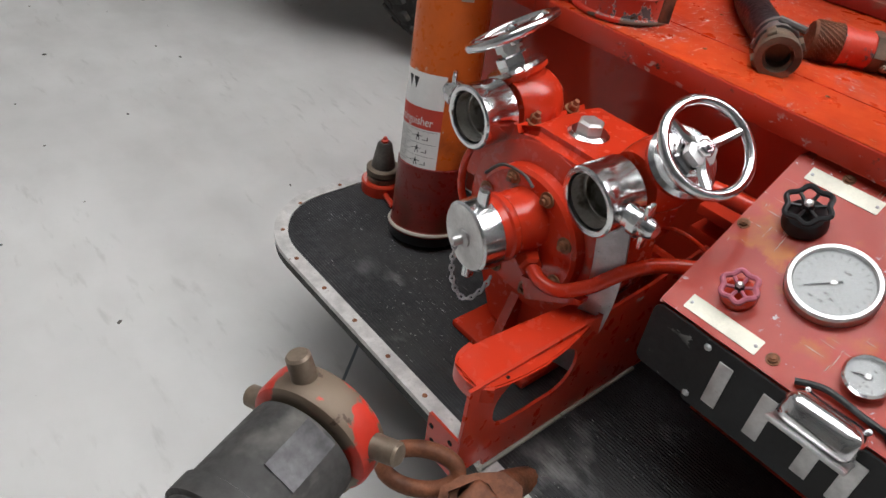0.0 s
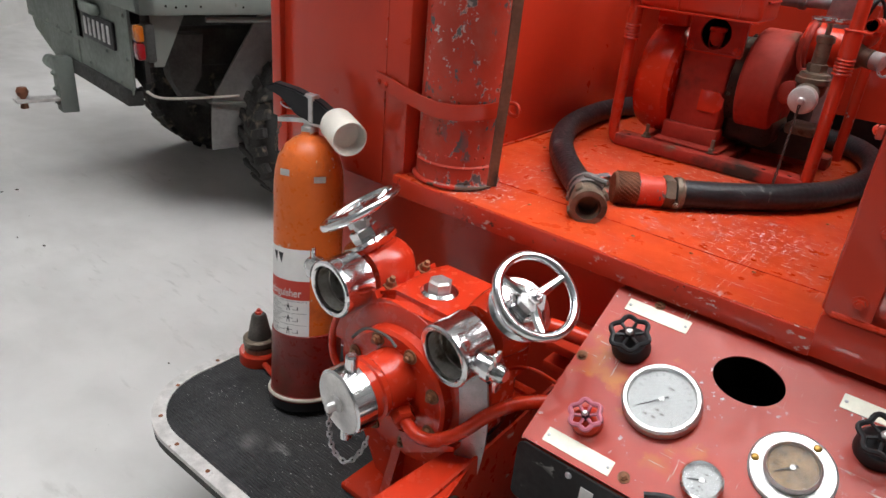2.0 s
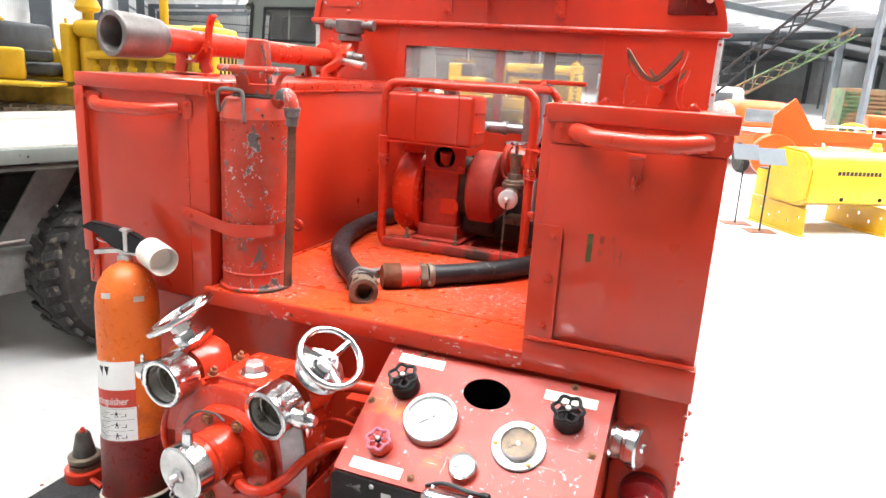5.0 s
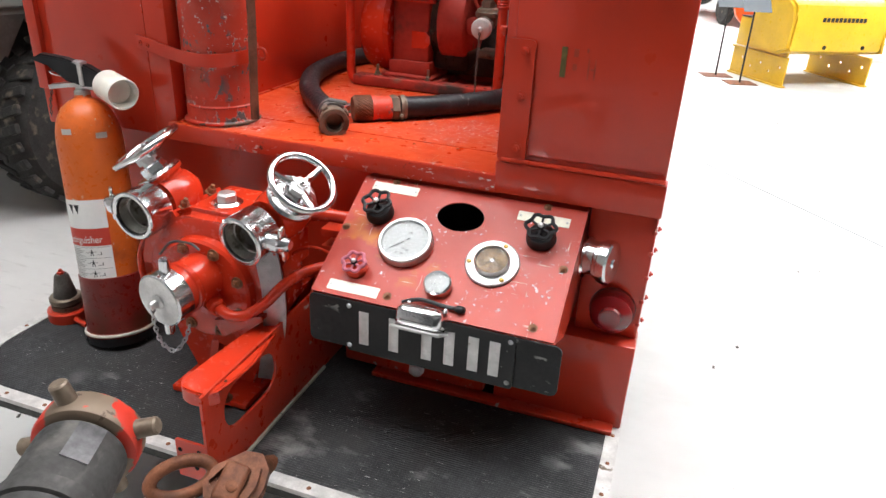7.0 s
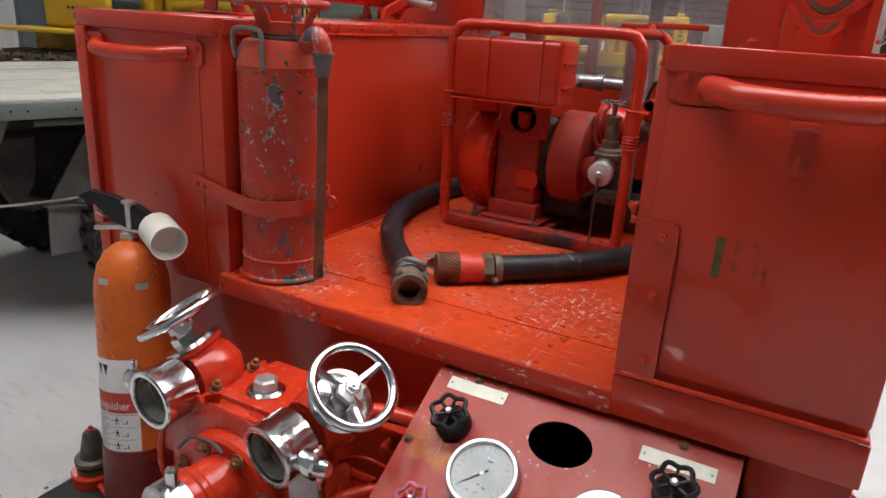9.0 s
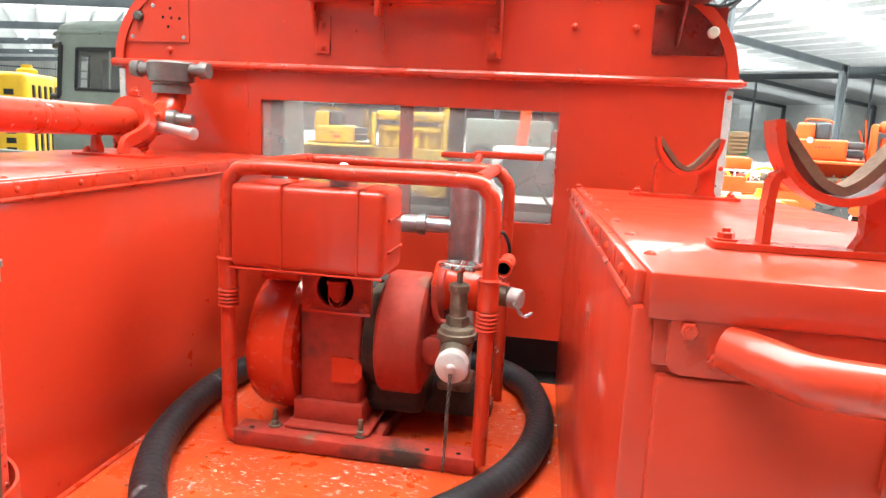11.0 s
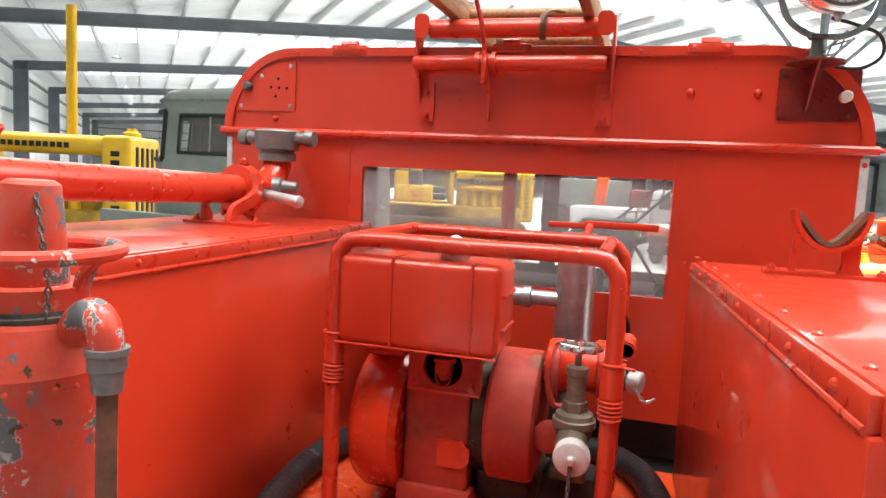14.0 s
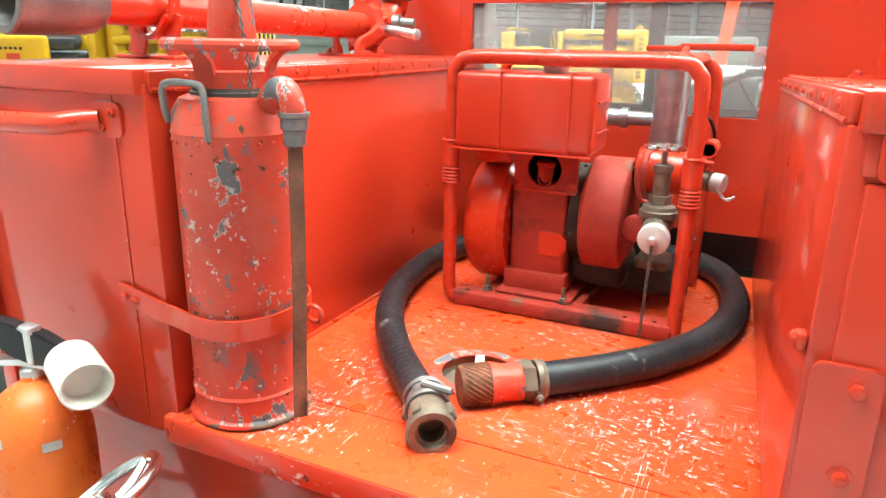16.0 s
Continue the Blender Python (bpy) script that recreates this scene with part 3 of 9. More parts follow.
# rafters, purlins, columns, girts and braces
for u in RAFTERS:
    raf = thing("portal_frame", hall(u, V0 + 0.4, 0), "grey painted steel portal frame of the hall", "steel frame", "portal frames", "structure")
    bm = B()
    for v0, v1 in ((V0 + 0.2, RIDGE_V), (RIDGE_V, V0 + SPAN - 0.05), (V0 + SPAN + 0.05, RIDGE_V + SPAN), (RIDGE_V + SPAN, V1 - 0.2)):
        for a, c, z0, z1 in ((-0.09, 0.09, -0.36, -0.335), (-0.09, 0.09, -0.025, 0.0), (-0.012, 0.012, -0.335, -0.025)):
            vs = [bm.verts.new(hall(u + x, v, roof_z(v) + 0.2 + z)) for v in (v0, v1) for x, z in ((a, z0), (c, z0), (c, z1), (a, z1))]
            for q in ((0, 1, 2, 3), (4, 5, 6, 7), (0, 1, 5, 4), (1, 2, 6, 5), (2, 3, 7, 6), (3, 0, 4, 7)):
                bm.faces.new([vs[i] for i in q])
    part("rafter", bm, m_beam, raf)
    for v in (V0 + 0.42, V0 + SPAN - 0.3, V1 - 0.42):
        bm = B()
        for a, c, e, f2 in ((-0.1, 0.1, -0.26, -0.235), (-0.1, 0.1, 0.235, 0.26), (-0.012, 0.012, -0.235, 0.235)):
            hall_box(bm, u + a, u + c, v + e, v + f2, 0, roof_z(v) + 0.15)
        part("column", bm, m_beam, raf)
    for vr in (RIDGE_V, RIDGE_V + SPAN):
        bm = hall_box(B(), u - 0.07, u + 0.07, vr - 0.07, vr + 0.07, 0, roof_z(vr) - 0.1)
        part("post", bm, m_beam, raf)
    for s in (-1, 1):
        bm = tube(B(), [hall(u, RIDGE_V, 4.4), hall(u, RIDGE_V + s * 2.6, roof_z(RIDGE_V + s * 2.6) - 0.14)], 0.05, 8, 1)
        part("brace", bm, m_beam, raf)
v, k = V0 + 0.9, 0
while v < V1:
    bm = B()
    for a, c, z0, z1 in ((-0.03, 0.03, 0.0, 0.008), (-0.03, -0.022, 0.0, 0.2), (-0.03, 0.03, 0.192, 0.2)):
        hall_box(bm, U0, U1, v + a, v + c, roof_z(v) + 0.205 + z0, roof_z(v) + 0.205 + z1)
    tagged(part("purlin", bm, m_steel), "long galvanised roof purlin", "purlin", "roof purlins", "structure")
    v += 1.25
for z in (3.3, 4.2, 5.0):
    for nm, args in (("girt", (U0, U1, V0 + 0.0, V0 + 0.12)), ("girt", (U1 - 0.12, U1, V0, V1))):
        tagged(part(nm, hall_box(B(), *args, z, z + 0.1), m_beam), "grey steel wall girt", "girt", "wall girts", "structure")
tagged(part("tie_rod", tube(B(), [hall(9.3, V0 + 0.3, 0.1), hall(13.0, V0 + 0.3, 5.0)], 0.012, 8, 1), m_beam), "thin steel cross brace on the wall", "brace", kind="structure")
tagged(part("tie_rod", tube(B(), [hall(6.4, V0 + 0.3, 0.1), hall(9.2, V0 + 0.3, 5.0)], 0.012, 8, 1), m_beam), "thin steel cross brace on the wall", "brace", kind="structure")
for k in range(10):
    u, v = (RAFTERS[3 + k % 5] + RAFTERS[4 + k % 5]) / 2, -0.6 + 9.0 * (k // 5)
    lamp = thing("bay_light", hall(u, v, roof_z(v) - 0.3), "small dark hanging hall light, unlit", "hall light", "hall lights")
    part("shade", lathe(B(), hall(u, v, roof_z(v) - 0.3), (0, 0, 1), [(0, 0.16), (0.02, 0.16), (0.06, 0.07), (0.1, 0.05)], 20), m_beam, lamp)
    part("rod", cyl(B(), hall(u, v, roof_z(v) - 0.2), hall(u, v, roof_z(v) + 0.42), 0.008, 8), m_steel, lamp)
# framed picture on the wall
pic = thing("wall_picture", hall(17.2, V0 + 0.03, 2.6), "framed pale print hanging on the hall wall", "picture")
part("frame", hall_box(B(), 16.85, 17.55, V0 + 0.004, V0 + 0.05, 2.2, 3.2, 0.01), m_wood, pic)
part("print", hall_box(B(), 16.92, 17.48, V0 + 0.045, V0 + 0.056, 2.27, 3.13), m_paper, pic)

# area lamps standing in for daylight in the roof strips, weighted towards mid-hall
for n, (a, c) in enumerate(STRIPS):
    # gains are invented, so that the truck is lit more from its right
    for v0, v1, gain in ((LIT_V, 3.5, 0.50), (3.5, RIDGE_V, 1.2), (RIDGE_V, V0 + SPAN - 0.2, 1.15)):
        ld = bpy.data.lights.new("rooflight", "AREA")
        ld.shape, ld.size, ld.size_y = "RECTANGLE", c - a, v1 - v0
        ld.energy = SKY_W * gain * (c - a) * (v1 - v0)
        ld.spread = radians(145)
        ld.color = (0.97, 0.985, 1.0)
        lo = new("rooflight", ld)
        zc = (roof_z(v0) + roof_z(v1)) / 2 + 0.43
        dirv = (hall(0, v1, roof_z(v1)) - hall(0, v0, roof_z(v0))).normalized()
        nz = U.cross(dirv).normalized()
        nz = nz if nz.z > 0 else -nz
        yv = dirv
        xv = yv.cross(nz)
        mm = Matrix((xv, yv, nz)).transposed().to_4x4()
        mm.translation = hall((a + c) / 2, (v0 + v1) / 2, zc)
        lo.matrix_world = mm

bm = B()
hall_quad(bm, [(U0 - 3, V0 - 3, 10.5), (U1 + 3, V0 - 3, 10.5), (U1 + 3, V1 + 3, 10.5), (U0 - 3, V1 + 3, 10.5)])
tagged(part("backdrop", bm, m_daylight), "plain white overcast sky above the roof strips", "sky", kind="structure")

# ---- the fire truck ----
truck = thing("fire_truck", (-0.385, 1.6, 0), "old red fire tender with open rear deck and steel lockers", "fire truck")
XL, XR, YR, YC = -1.205, 0.437, 1.165, 2.42
DECK = 0.955

# rear deck with its folded edge
bm = slab(B(), [(-0.80, 1.150), (0.07, 1.150), (0.07, 2.33), (-0.80, 2.33)], Matrix.Translation((0, 0, DECK - 0.012)), 0.012, [circle2(-0.410, 1.516, 0.069, 40)])
deck = part("deck", bm, m_deck, truck, "scratched bright red steel deck")
bm = box(B(), -0.80, 0.075, 1.147, 1.162, DECK - 0.045, DECK - 0.001, 0.004)
part("deck_edge", bm, m_chipped, deck, "folded deck edge, paint chipped to bare metal")
bm = B()
for x, y in [(-0.50 + 0.11 * k, 1.24 + 0.012 * k) for k in range(5)] + [(-0.70, 1.62), (-0.62, 1.75), (-0.02, 1.66), (-0.03, 1.80), (-0.60, 1.45)]:
    rivet(bm, (x, y, DECK), (0, 0, 1), 0.004, 0.0015)
part("screws", bm, m_rustbolt, deck)
bm = box(B(), -0.80, 0.06, 1.300, 1.303, DECK, DECK + 0.0012)
box(bm, -0.778, -0.770, 1.17, 2.32, DECK, DECK + 0.004)
part("seam", bm, m_red_edge, deck)
# lifting ring let into the deck, under the strainer
bm = slab(B(), circle2(-0.410, 1.516, 0.092, 48), Matrix.Translation((0, 0, DECK)), 0.003, [circle2(-0.410, 1.516, 0.068, 48)])
part("floor_ring", bm, m_can, deck, "worn metal ring in the deck")
part("ring_well", lathe(B(), (-0.410, 1.516, 0.932), (0, 0, 1), [(0, 0.0), (0.001, 0.069), (0.024, 0.069)], 40, False, False), m_bronze, deck, "dark recess under the ring")
part("ring_bar", box(B(), -0.419, -0.401, 1.446, 1.586, DECK - 0.006, DECK + 0.004, 0.003, 2, Matrix.Translation((-0.41, 1.516, 0)) @ Matrix.Rotation(0.35, 4, "Z") @ Matrix.Translation((0.41, -1.516, 0))), m_trim, deck)

# lower body
bm = box(B(), -1.17, 0.41, 1.215, 2.40, 0.372, 0.915, 0.004)
part("rear_panel", bm, m_red, truck)
bm = box(B(), 0.29, 0.434, 1.172, 1.215, 0.60, 0.915, 0.005)
rp = part("corner_panel", bm, m_red, truck)
bm = box(B(), 0.12, XR, 1.128, 1.215, 0.372, 0.602, 0.005)
lowbox = part("step_box", bm, m_red, truck)
bm = B()
for z in (0.64, 0.70, 0.76, 0.82, 0.87):
    rivet(bm, (0.430, 1.172, z), (0, -1, 0), 0.006, 0.004)
    hexbolt(bm, (0.434, 1.20, z), (1, 0, 0), 0.006, 0.006, False)
part("rivets", bm, m_red, rp)
bm = box(B(), -0.20, 0.42, 1.095, 1.13, 0.372, 0.384, 0.002)
part("sill_strip", bm, m_red_edge, truck, "scuffed red sill strip")
bm = box(B(), -0.28, 0.10, 1.10, 1.215, 0.40, 0.50, 0.01)
for x in (-0.22, -0.12):
    lathe(bm, (x, 1.0995, 0.455), (0, -1, 0), [(0, 0.016), (0.001, 0.016)], 16)
part("cross_member", bm, m_red_edge, truck)

# tail board: rounded slab, rubber mat, metal rim with screws
TZ = 0.372
def tail_outline(o=0.0):
    x0, x1, y0, y1, r = -1.205 + o, 0.44 - o, 0.668 + o, 1.215, 0.20 - o
    return [(x0 + r + r * math.cos(radians(a)), y0 + r + r * math.sin(radians(a))) for a in range(180, 271, 9)] + [(x1, y0), (x1, y1), (x0, y1)]
tail = part("tail_board", slab(B(), tail_outline(0.002), Matrix.Translation((0, 0, TZ - 0.035)), 0.03), m_dkgrey, truck)
part("rim", slab(B(), tail_outline(), Matrix.Translation((0, 0, TZ - 0.012)), 0.012, [tail_outline(0.032)[::-1]]), m_trim, tail, "worn bare metal edging")
bm = slab(B(), tail_outline(0.033), Matrix.Translation((0, 0, TZ - 0.011)), 0.009)
rubber_mat = part("rubber_mat", bm, m_mat, tail, "black ribbed rubber mat, scuffed grey")
bm = B()
y = 0.706
while y < 1.20:
    dx = 0.17 - math.sqrt(max(0, 0.168 ** 2 - max(0, 0.868 - y) ** 2)) if y < 0.868 else 0.0
    for x0, x1 in ((-1.170 + dx, 0.402),):
        vs = [bm.verts.new(p) for p in ((x0, y, TZ - 0.002), (x1, y, TZ - 0.002), (x1, y + 0.0022, TZ - 0.0008), (x0, y + 0.0022, TZ - 0.0008), (x0, y + 0.0044, TZ - 0.002), (x1, y + 0.0044, TZ - 0.002))]
        bm.faces.new((vs[0], vs[1], vs[2], vs[3]))
        bm.faces.new((vs[3], vs[2], vs[5], vs[4]))
    y += 0.0066
part("ribs", bm, m_mat, rubber_mat, kind="stuff")
bm = B()
pts = [(-1.188, 1.05), (-1.188, 0.93), (-1.165, 0.80), (-1.09, 0.71)] + [(-0.98 + 0.118 * k, 0.684) for k in range(12)] + [(0.424, 0.80), (0.424, 0.90), (0.424, 1.0), (0.424, 1.10)]
for x, y in pts:
    rivet(bm, (x, y, TZ), (0, 0, 1), 0.0055, 0.0025)
part("screws", bm, m_rustbolt, tail)
bm = box(B(), -0.9, -0.86, 1.02, 1.9, 0.22, 0.335, 0.004)
box(bm, 0.0, 0.04, 1.02, 1.9, 0.22, 0.335, 0.004)
part("chassis_rail", bm, m_dkgrey, truck)


# lockers along both sides
def lean(me, draw=0.046):
    """The right locker is not square: it draws in and drops a little towards the cab."""
    for v in me.vertices:
        q = max(0.0, v.co.y - 1.17)
        v.co.x -= draw * q * min(1.0, max(0.0, (0.446 - v.co.x) / 0.37))
        v.co.z -= 0.028 * q * min(1.0, max(0.0, (v.co.z - 0.98) / 0.5))


def handle_bar(owner, xa, xb, y, z, r=0.014):
    bm = B()
    for x, s in ((xa, 1), (xb, -1)):
        slab(bm, round_rect(x - 0.032, x + 0.032, z - 0.024, z + 0.026, 0.012), Matrix.Translation((0, y, 0)) @ XZ, 0.006)
        hexbolt(bm, (x - 0.018 * s, y - 0.006, z + 0.012), (0, -1, 0), 0.007, 0.006, False)
        hexbolt(bm, (x + 0.004 * s, y - 0.006, z - 0.010), (0, -1, 0), 0.007, 0.006, False)
    tube(bm, [(xa + 0.012, y - 0.004, z), (xa + 0.035, y - 0.025, z - 0.002), (xa + 0.065, y - 0.042, z - 0.006), ((xa + xb) / 2, y - 0.045, z - 0.008), (xb - 0.065, y - 0.042, z - 0.006), (xb - 0.035, y - 0.025, z - 0.002), (xb - 0.012, y - 0.004, z)], r, 14, 5)
    return part("handle", bm, m_red_edge, owner, "thick round red grab handle")


def lid_rail(owner, x, s, zt, ye=2.405):
    """The folded, bolted edge along a locker's inner top."""
    bm = box(B(), min(x, x + s * 0.010), max(x, x + s * 0.010), 1.172, ye, zt - 0.030, zt - 0.002, 0.003)
    tube(bm, [(x + s * 0.009, 1.174, zt - 0.028), (x + s * 0.009, ye, zt - 0.028)], 0.004, 8, 1)
    for k in range(9):
        rivet(bm, (x - s * 0.012, 1.24 + 0.135 * k, zt + 0.0005), (0, 0, 1), 0.006, 0.004)
        rivet(bm, (x + s * 0.0100, 1.24 + 0.135 * k, zt - 0.014), (s, 0, 0), 0.006, 0.004)
    return part("edge_rail", bm, m_red_edge, owner, "bolted folded edge, paint worn")


bm = box(B(), XL, -0.785, YR, 2.405, 0.912, 1.468, 0.005)
lockl = part("locker", bm, m_red, truck, "tall red steel locker with grab handle")
bm = box(B(), XL - 0.008, -0.790, YR - 0.012, 2.41, 1.452, 1.489, 0.004)
part("lid", bm, m_red, lockl)
lid_rail(lockl, -0.790, 1, 1.488)
handle_bar(lockl, -1.165, -0.862, YR, 1.415, 0.016)
bm = box(B(), XL - 0.012, XL + 0.022, YR - 0.014, YR + 0.02, 0.995, 1.452, 0.003)
box(bm, XL - 0.006, XL + 0.03, YR - 0.006, YR + 0.02, 0.90, 0.995, 0.003)
part("edge_flange", bm, m_red, lockl)
bm = box(B(), -0.852, -0.848, YR - 0.002, YR, 0.92, 1.45)
part("door_seam", bm, m_red_edge, lockl)
bm = box(B(), -1.20, -1.185, 1.17, 1.24, 0.375, 0.912, 0.002)
part("side_skirt", bm, m_red, truck)

bm = box(B(), 0.068, 0.432, YR, 2.22, 0.985, 1.468, 0.005)
lockr = part("locker", bm, m_red, truck, "red steel locker with hasp, stencil traces and grab handle")
bm = box(B(), 0.078, 0.446, YR - 0.014, 2.225, 1.462, 1.499, 0.004)
part("lid", bm, m_red, lockr)
lid_rail(lockr, 0.078, -1, 1.498, 2.22)
bm = box(B(), 0.090, 0.432, YR - 0.010, YR + 0.002, 1.005, 1.418, 0.004)
door = part("door", bm, m_red, lockr)
bm = box(B(), 0.085, 0.432, YR - 0.006, YR + 0.002, 1.424, 1.462, 0.003)
part("header", bm, m_red, lockr)
handle_bar(lockr, 0.128, 0.405, YR - 0.006, 1.444, 0.0185)
bm = box(B(), 0.072, XR, YR - 0.016, YR + 0.03, 0.912, 0.985, 0.003)
sill = part("sill", bm, m_red, lockr)
bm = tube(B(), [(0.085, YR - 0.018, 0.992), (0.432, YR - 0.018, 0.992)], 0.005, 8, 1)
part("hinge", bm, m_red_edge, lockr)
bm = slab(B(), round_rect(0.074, 0.136, 0.988, 1.248, 0.012), Matrix.Translation((0, YR - 0.012, 0)) @ XZ, 0.006)
strip = part("corner_plate", bm, m_red, lockr)
for z in (1.226, 1.132, 1.022):
    part("bolt", hexbolt(B(), (0.115, YR - 0.018, z), (0, -1, 0), 0.008, 0.008), m_red, strip)
bm = slab(B(), round_rect(0.256, 0.278, 1.340, 1.425, 0.008), Matrix.Translation((0, YR - 0.012, 0)) @ XZ, 0.006)
tube(bm, [(0.250, YR - 0.022, 1.408), (0.284, YR - 0.022, 1.408)], 0.006, 8, 1)
tube(bm, [(0.267, YR - 0.018, 1.365), (0.267, YR - 0.034, 1.36), (0.267, YR - 0.034, 1.35), (0.267, YR - 0.018, 1.345)], 0.004, 6, 3)
part("hasp", bm, m_red_edge, lockr, "painted hasp and staple")
m_stencil = material("worn_stencil", (0.13, 0.10, 0.03), 0.6, vary=0.3, scale=40)
m_stencil2 = material("faded_stencil", (0.40, 0.045, 0.02), 0.5, vary=0.2, scale=40)
bm = box(B(), 0.188, 0.199, YR - 0.0115, YR - 0.0095, 1.180, 1.240)
part("stencil_bar", bm, m_stencil, lockr, "olive trace of old stencil")
bm = B()
for x, z, w, h in ((0.213, 1.222, 0.009, 0.016), (0.213, 1.196, 0.008, 0.012), (0.238, 1.232, 0.004, 0.008), (0.243, 1.180, 0.003, 0.04), (0.256, 1.180, 0.003, 0.04), (0.249, 1.198, 0.010, 0.003)):
    box(bm, x, x + w, YR - 0.0113, YR - 0.0095, z, z + h)
part("stencil_bar", bm, m_stencil2, lockr)
bm = box(B(), 0.058, 0.068, YR - 0.002, YR + 0.02, 1.248, 1.266, 0.003)
rivet(bm, (0.058, YR + 0.008, 1.26), (-1, 0, 0), 0.008, 0.006)
part("catch", bm, m_red, lockr)
for ob in [lockr] + list(lockr.children_recursive):
    lean(ob.data)

# cab: rear wall with its window, arched top, roof, sides, screen and bonnet
ZB, ZT = 1.722, 1.945
def cab_top(x0, x1, rx, rz, zb, n=12):
    right = [(x1 - rx + rx * math.cos(radians(a)), zb + rz * math.sin(radians(a))) for a in [90 * k / n for k in range(n + 1)]]
    left = [(x0 + rx - rx * math.cos(radians(a)), zb + rz * math.sin(radians(a))) for a in [90 * (1 - k / n) for k in range(n + 1)]]
    return right + left
CX0, CX1 = -1.238, 0.372
win = [(-0.823, 1.352), (-0.021, 1.352), (-0.021, 1.638), (-0.823, 1.638)]
outer = [(CX0, 1.042), (CX1, 1.042)] + cab_top(CX0, CX1, 0.20, 0.216, ZB)
bm = slab(B(), outer, Matrix.Translation((0, YC + 0.025, 0)) @ XZ, 0.025, [win])
cab = part("cab_rear_wall", bm, m_red, truck, "red cab rear wall with long window")
# two near-black boxes paint the shade in the gap below the cab wall
part("lower_bulkhead", box(B(), CX0 + 0.02, CX1 - 0.02, YC + 0.12, YC + 0.14, 0.70, 1.20), m_hole, truck, "near-black backing that paints the shade under the cab wall")
part("deck_tail", box(B(), -0.80, 0.07, 2.331, YC + 0.119, DECK - 0.05, DECK - 0.03), m_hole, truck, "near-black strip that paints the shaded gap under the cab wall")
up = cab_top(CX0 - 0.012, CX1 + 0.020, 0.215, 0.228, ZB)
inner = cab_top(CX0 + 0.012, CX1 - 0.006, 0.195, 0.206, ZB)
bm = slab(B(), [*up, (CX0 - 0.012, ZB - 0.001), (CX0 + 0.012, ZB - 0.001), *inner[::-1], (CX1 - 0.006, ZB - 0.001), (CX1 + 0.020, ZB - 0.001)][::-1], Matrix.Translation((0, YC + 0.02, 0)) @ XZ, 0.030)
part("roof_flange", bm, m_red, cab)
bm = tube(B(), [(CX0 - 0.02, YC - 0.008, ZB), (CX1 + 0.028, YC - 0.008, ZB)], 0.011, 10, 1)
lathe(bm, (CX1 + 0.02, YC - 0.008, ZB), (1, 0, 0), [(0, 0.006), (0.018, 0.006)], 8)
part("rain_bead", bm, m_red_edge, cab)
bm = box(B(), CX1 - 0.005, CX1 + 0.013, YC - 0.004, YC + 0.02, 1.30, 1.705, 0.002)
box(bm, CX0 - 0.006, CX0 + 0.012, YC - 0.004, YC + 0.02, 1.30, 1.705, 0.002)
part("corner_strip", bm, m_trim, cab, "bare aluminium corner strip")
bm = B()
for x in (CX1 + 0.004,):
    for z in (1.69, 1.52, 1.33):
        rivet(bm, (x, YC - 0.004, z), (0, -1, 0), 0.006, 0.003)
for x in [-1.02 + 0.18 * k for k in range(8)]:
    rivet(bm, (x, YC - 0.012, ZT - 0.008), (0, -1, 0), 0.006, 0.003)
for x, z in ((-0.76, 1.84), (-0.56, 1.82), (-0.93, 1.74), (-0.88, 1.742), (0.02, 1.74), (0.05, 1.90), (0.09, 1.74)):
    rivet(bm, (x, YC, z), (0, -1, 0), 0.004, 0.0015)
for x, z in ((0.0, 1.845), (0.145, 1.845), (-1.09, 1.76)):
    rivet(bm, (x, YC, z), (0, -1, 0), 0.010, 0.008)
part("rivets", bm, m_red, cab)
bm = B()
for a, c in ((-0.862, -0.820), (-0.024, 0.018)):
    box(bm, a, a + 0.002, YC - 0.0015, YC, 1.34, 1.70)
part("panel_seam", bm, m_red_edge, cab)
bm = B()
for x in (-0.87, -0.43, 0.035):
    box(bm, x - 0.05, x + 0.05, YC - 0.016, YC + 0.03, ZT - 0.012, ZT + 0.012, 0.005)
    tube(bm, [(x - 0.022, YC - 0.004, ZT + 0.013), (x + 0.022, YC - 0.004, ZT + 0.013)], 0.012, 8, 1)
    for s in (-0.036, 0.036):
        rivet(bm, (x + s, YC - 0.016, ZT), (0, -1, 0), 0.006, 0.004)
part("roof_hinge", bm, m_red_edge, cab)
# quarter plate and its fixings
bm = slab(B(), [(-1.030, 1.780), (-1.030, 1.915)] + [(-1.030 - 0.185 * math.sin(radians(a)), 1.780 + 0.135 * math.cos(radians(a)) ** 0.8) for a in range(8, 90, 9)] + [(-1.216, 1.780)], Matrix.Translation((0, YC - 0.0005, 0)) @ XZ, 0.004)
qp = part("quarter_plate", bm, m_red, cab)
bm = B()
for x, z in ((-1.045, 1.793), (-1.045, 1.902), (-1.198, 1.793), (-1.135, 1.875)):
    rivet(bm, (x, YC - 0.0045, z), (0, -1, 0), 0.006, 0.003)
part("screws", bm, m_steel, qp)
bm = B()
for x, z in ((-1.105, 1.845), (-1.08, 1.843), (-1.056, 1.842), (-1.083, 1.868), (-1.09, 1.82)):
    lathe(bm, (x, YC - 0.0046, z), (0, -1, 0), [(0, 0.0042), (0.0006, 0.0042)], 10)
part("screw_holes", bm, m_hole, qp)
part("knob", lathe(B(), (-1.175, YC - 0.003, 1.846), (0, -1, 0), [(0, 0.013), (0.014, 0.013), (0.02, 0.008)], 16), m_iron, qp)

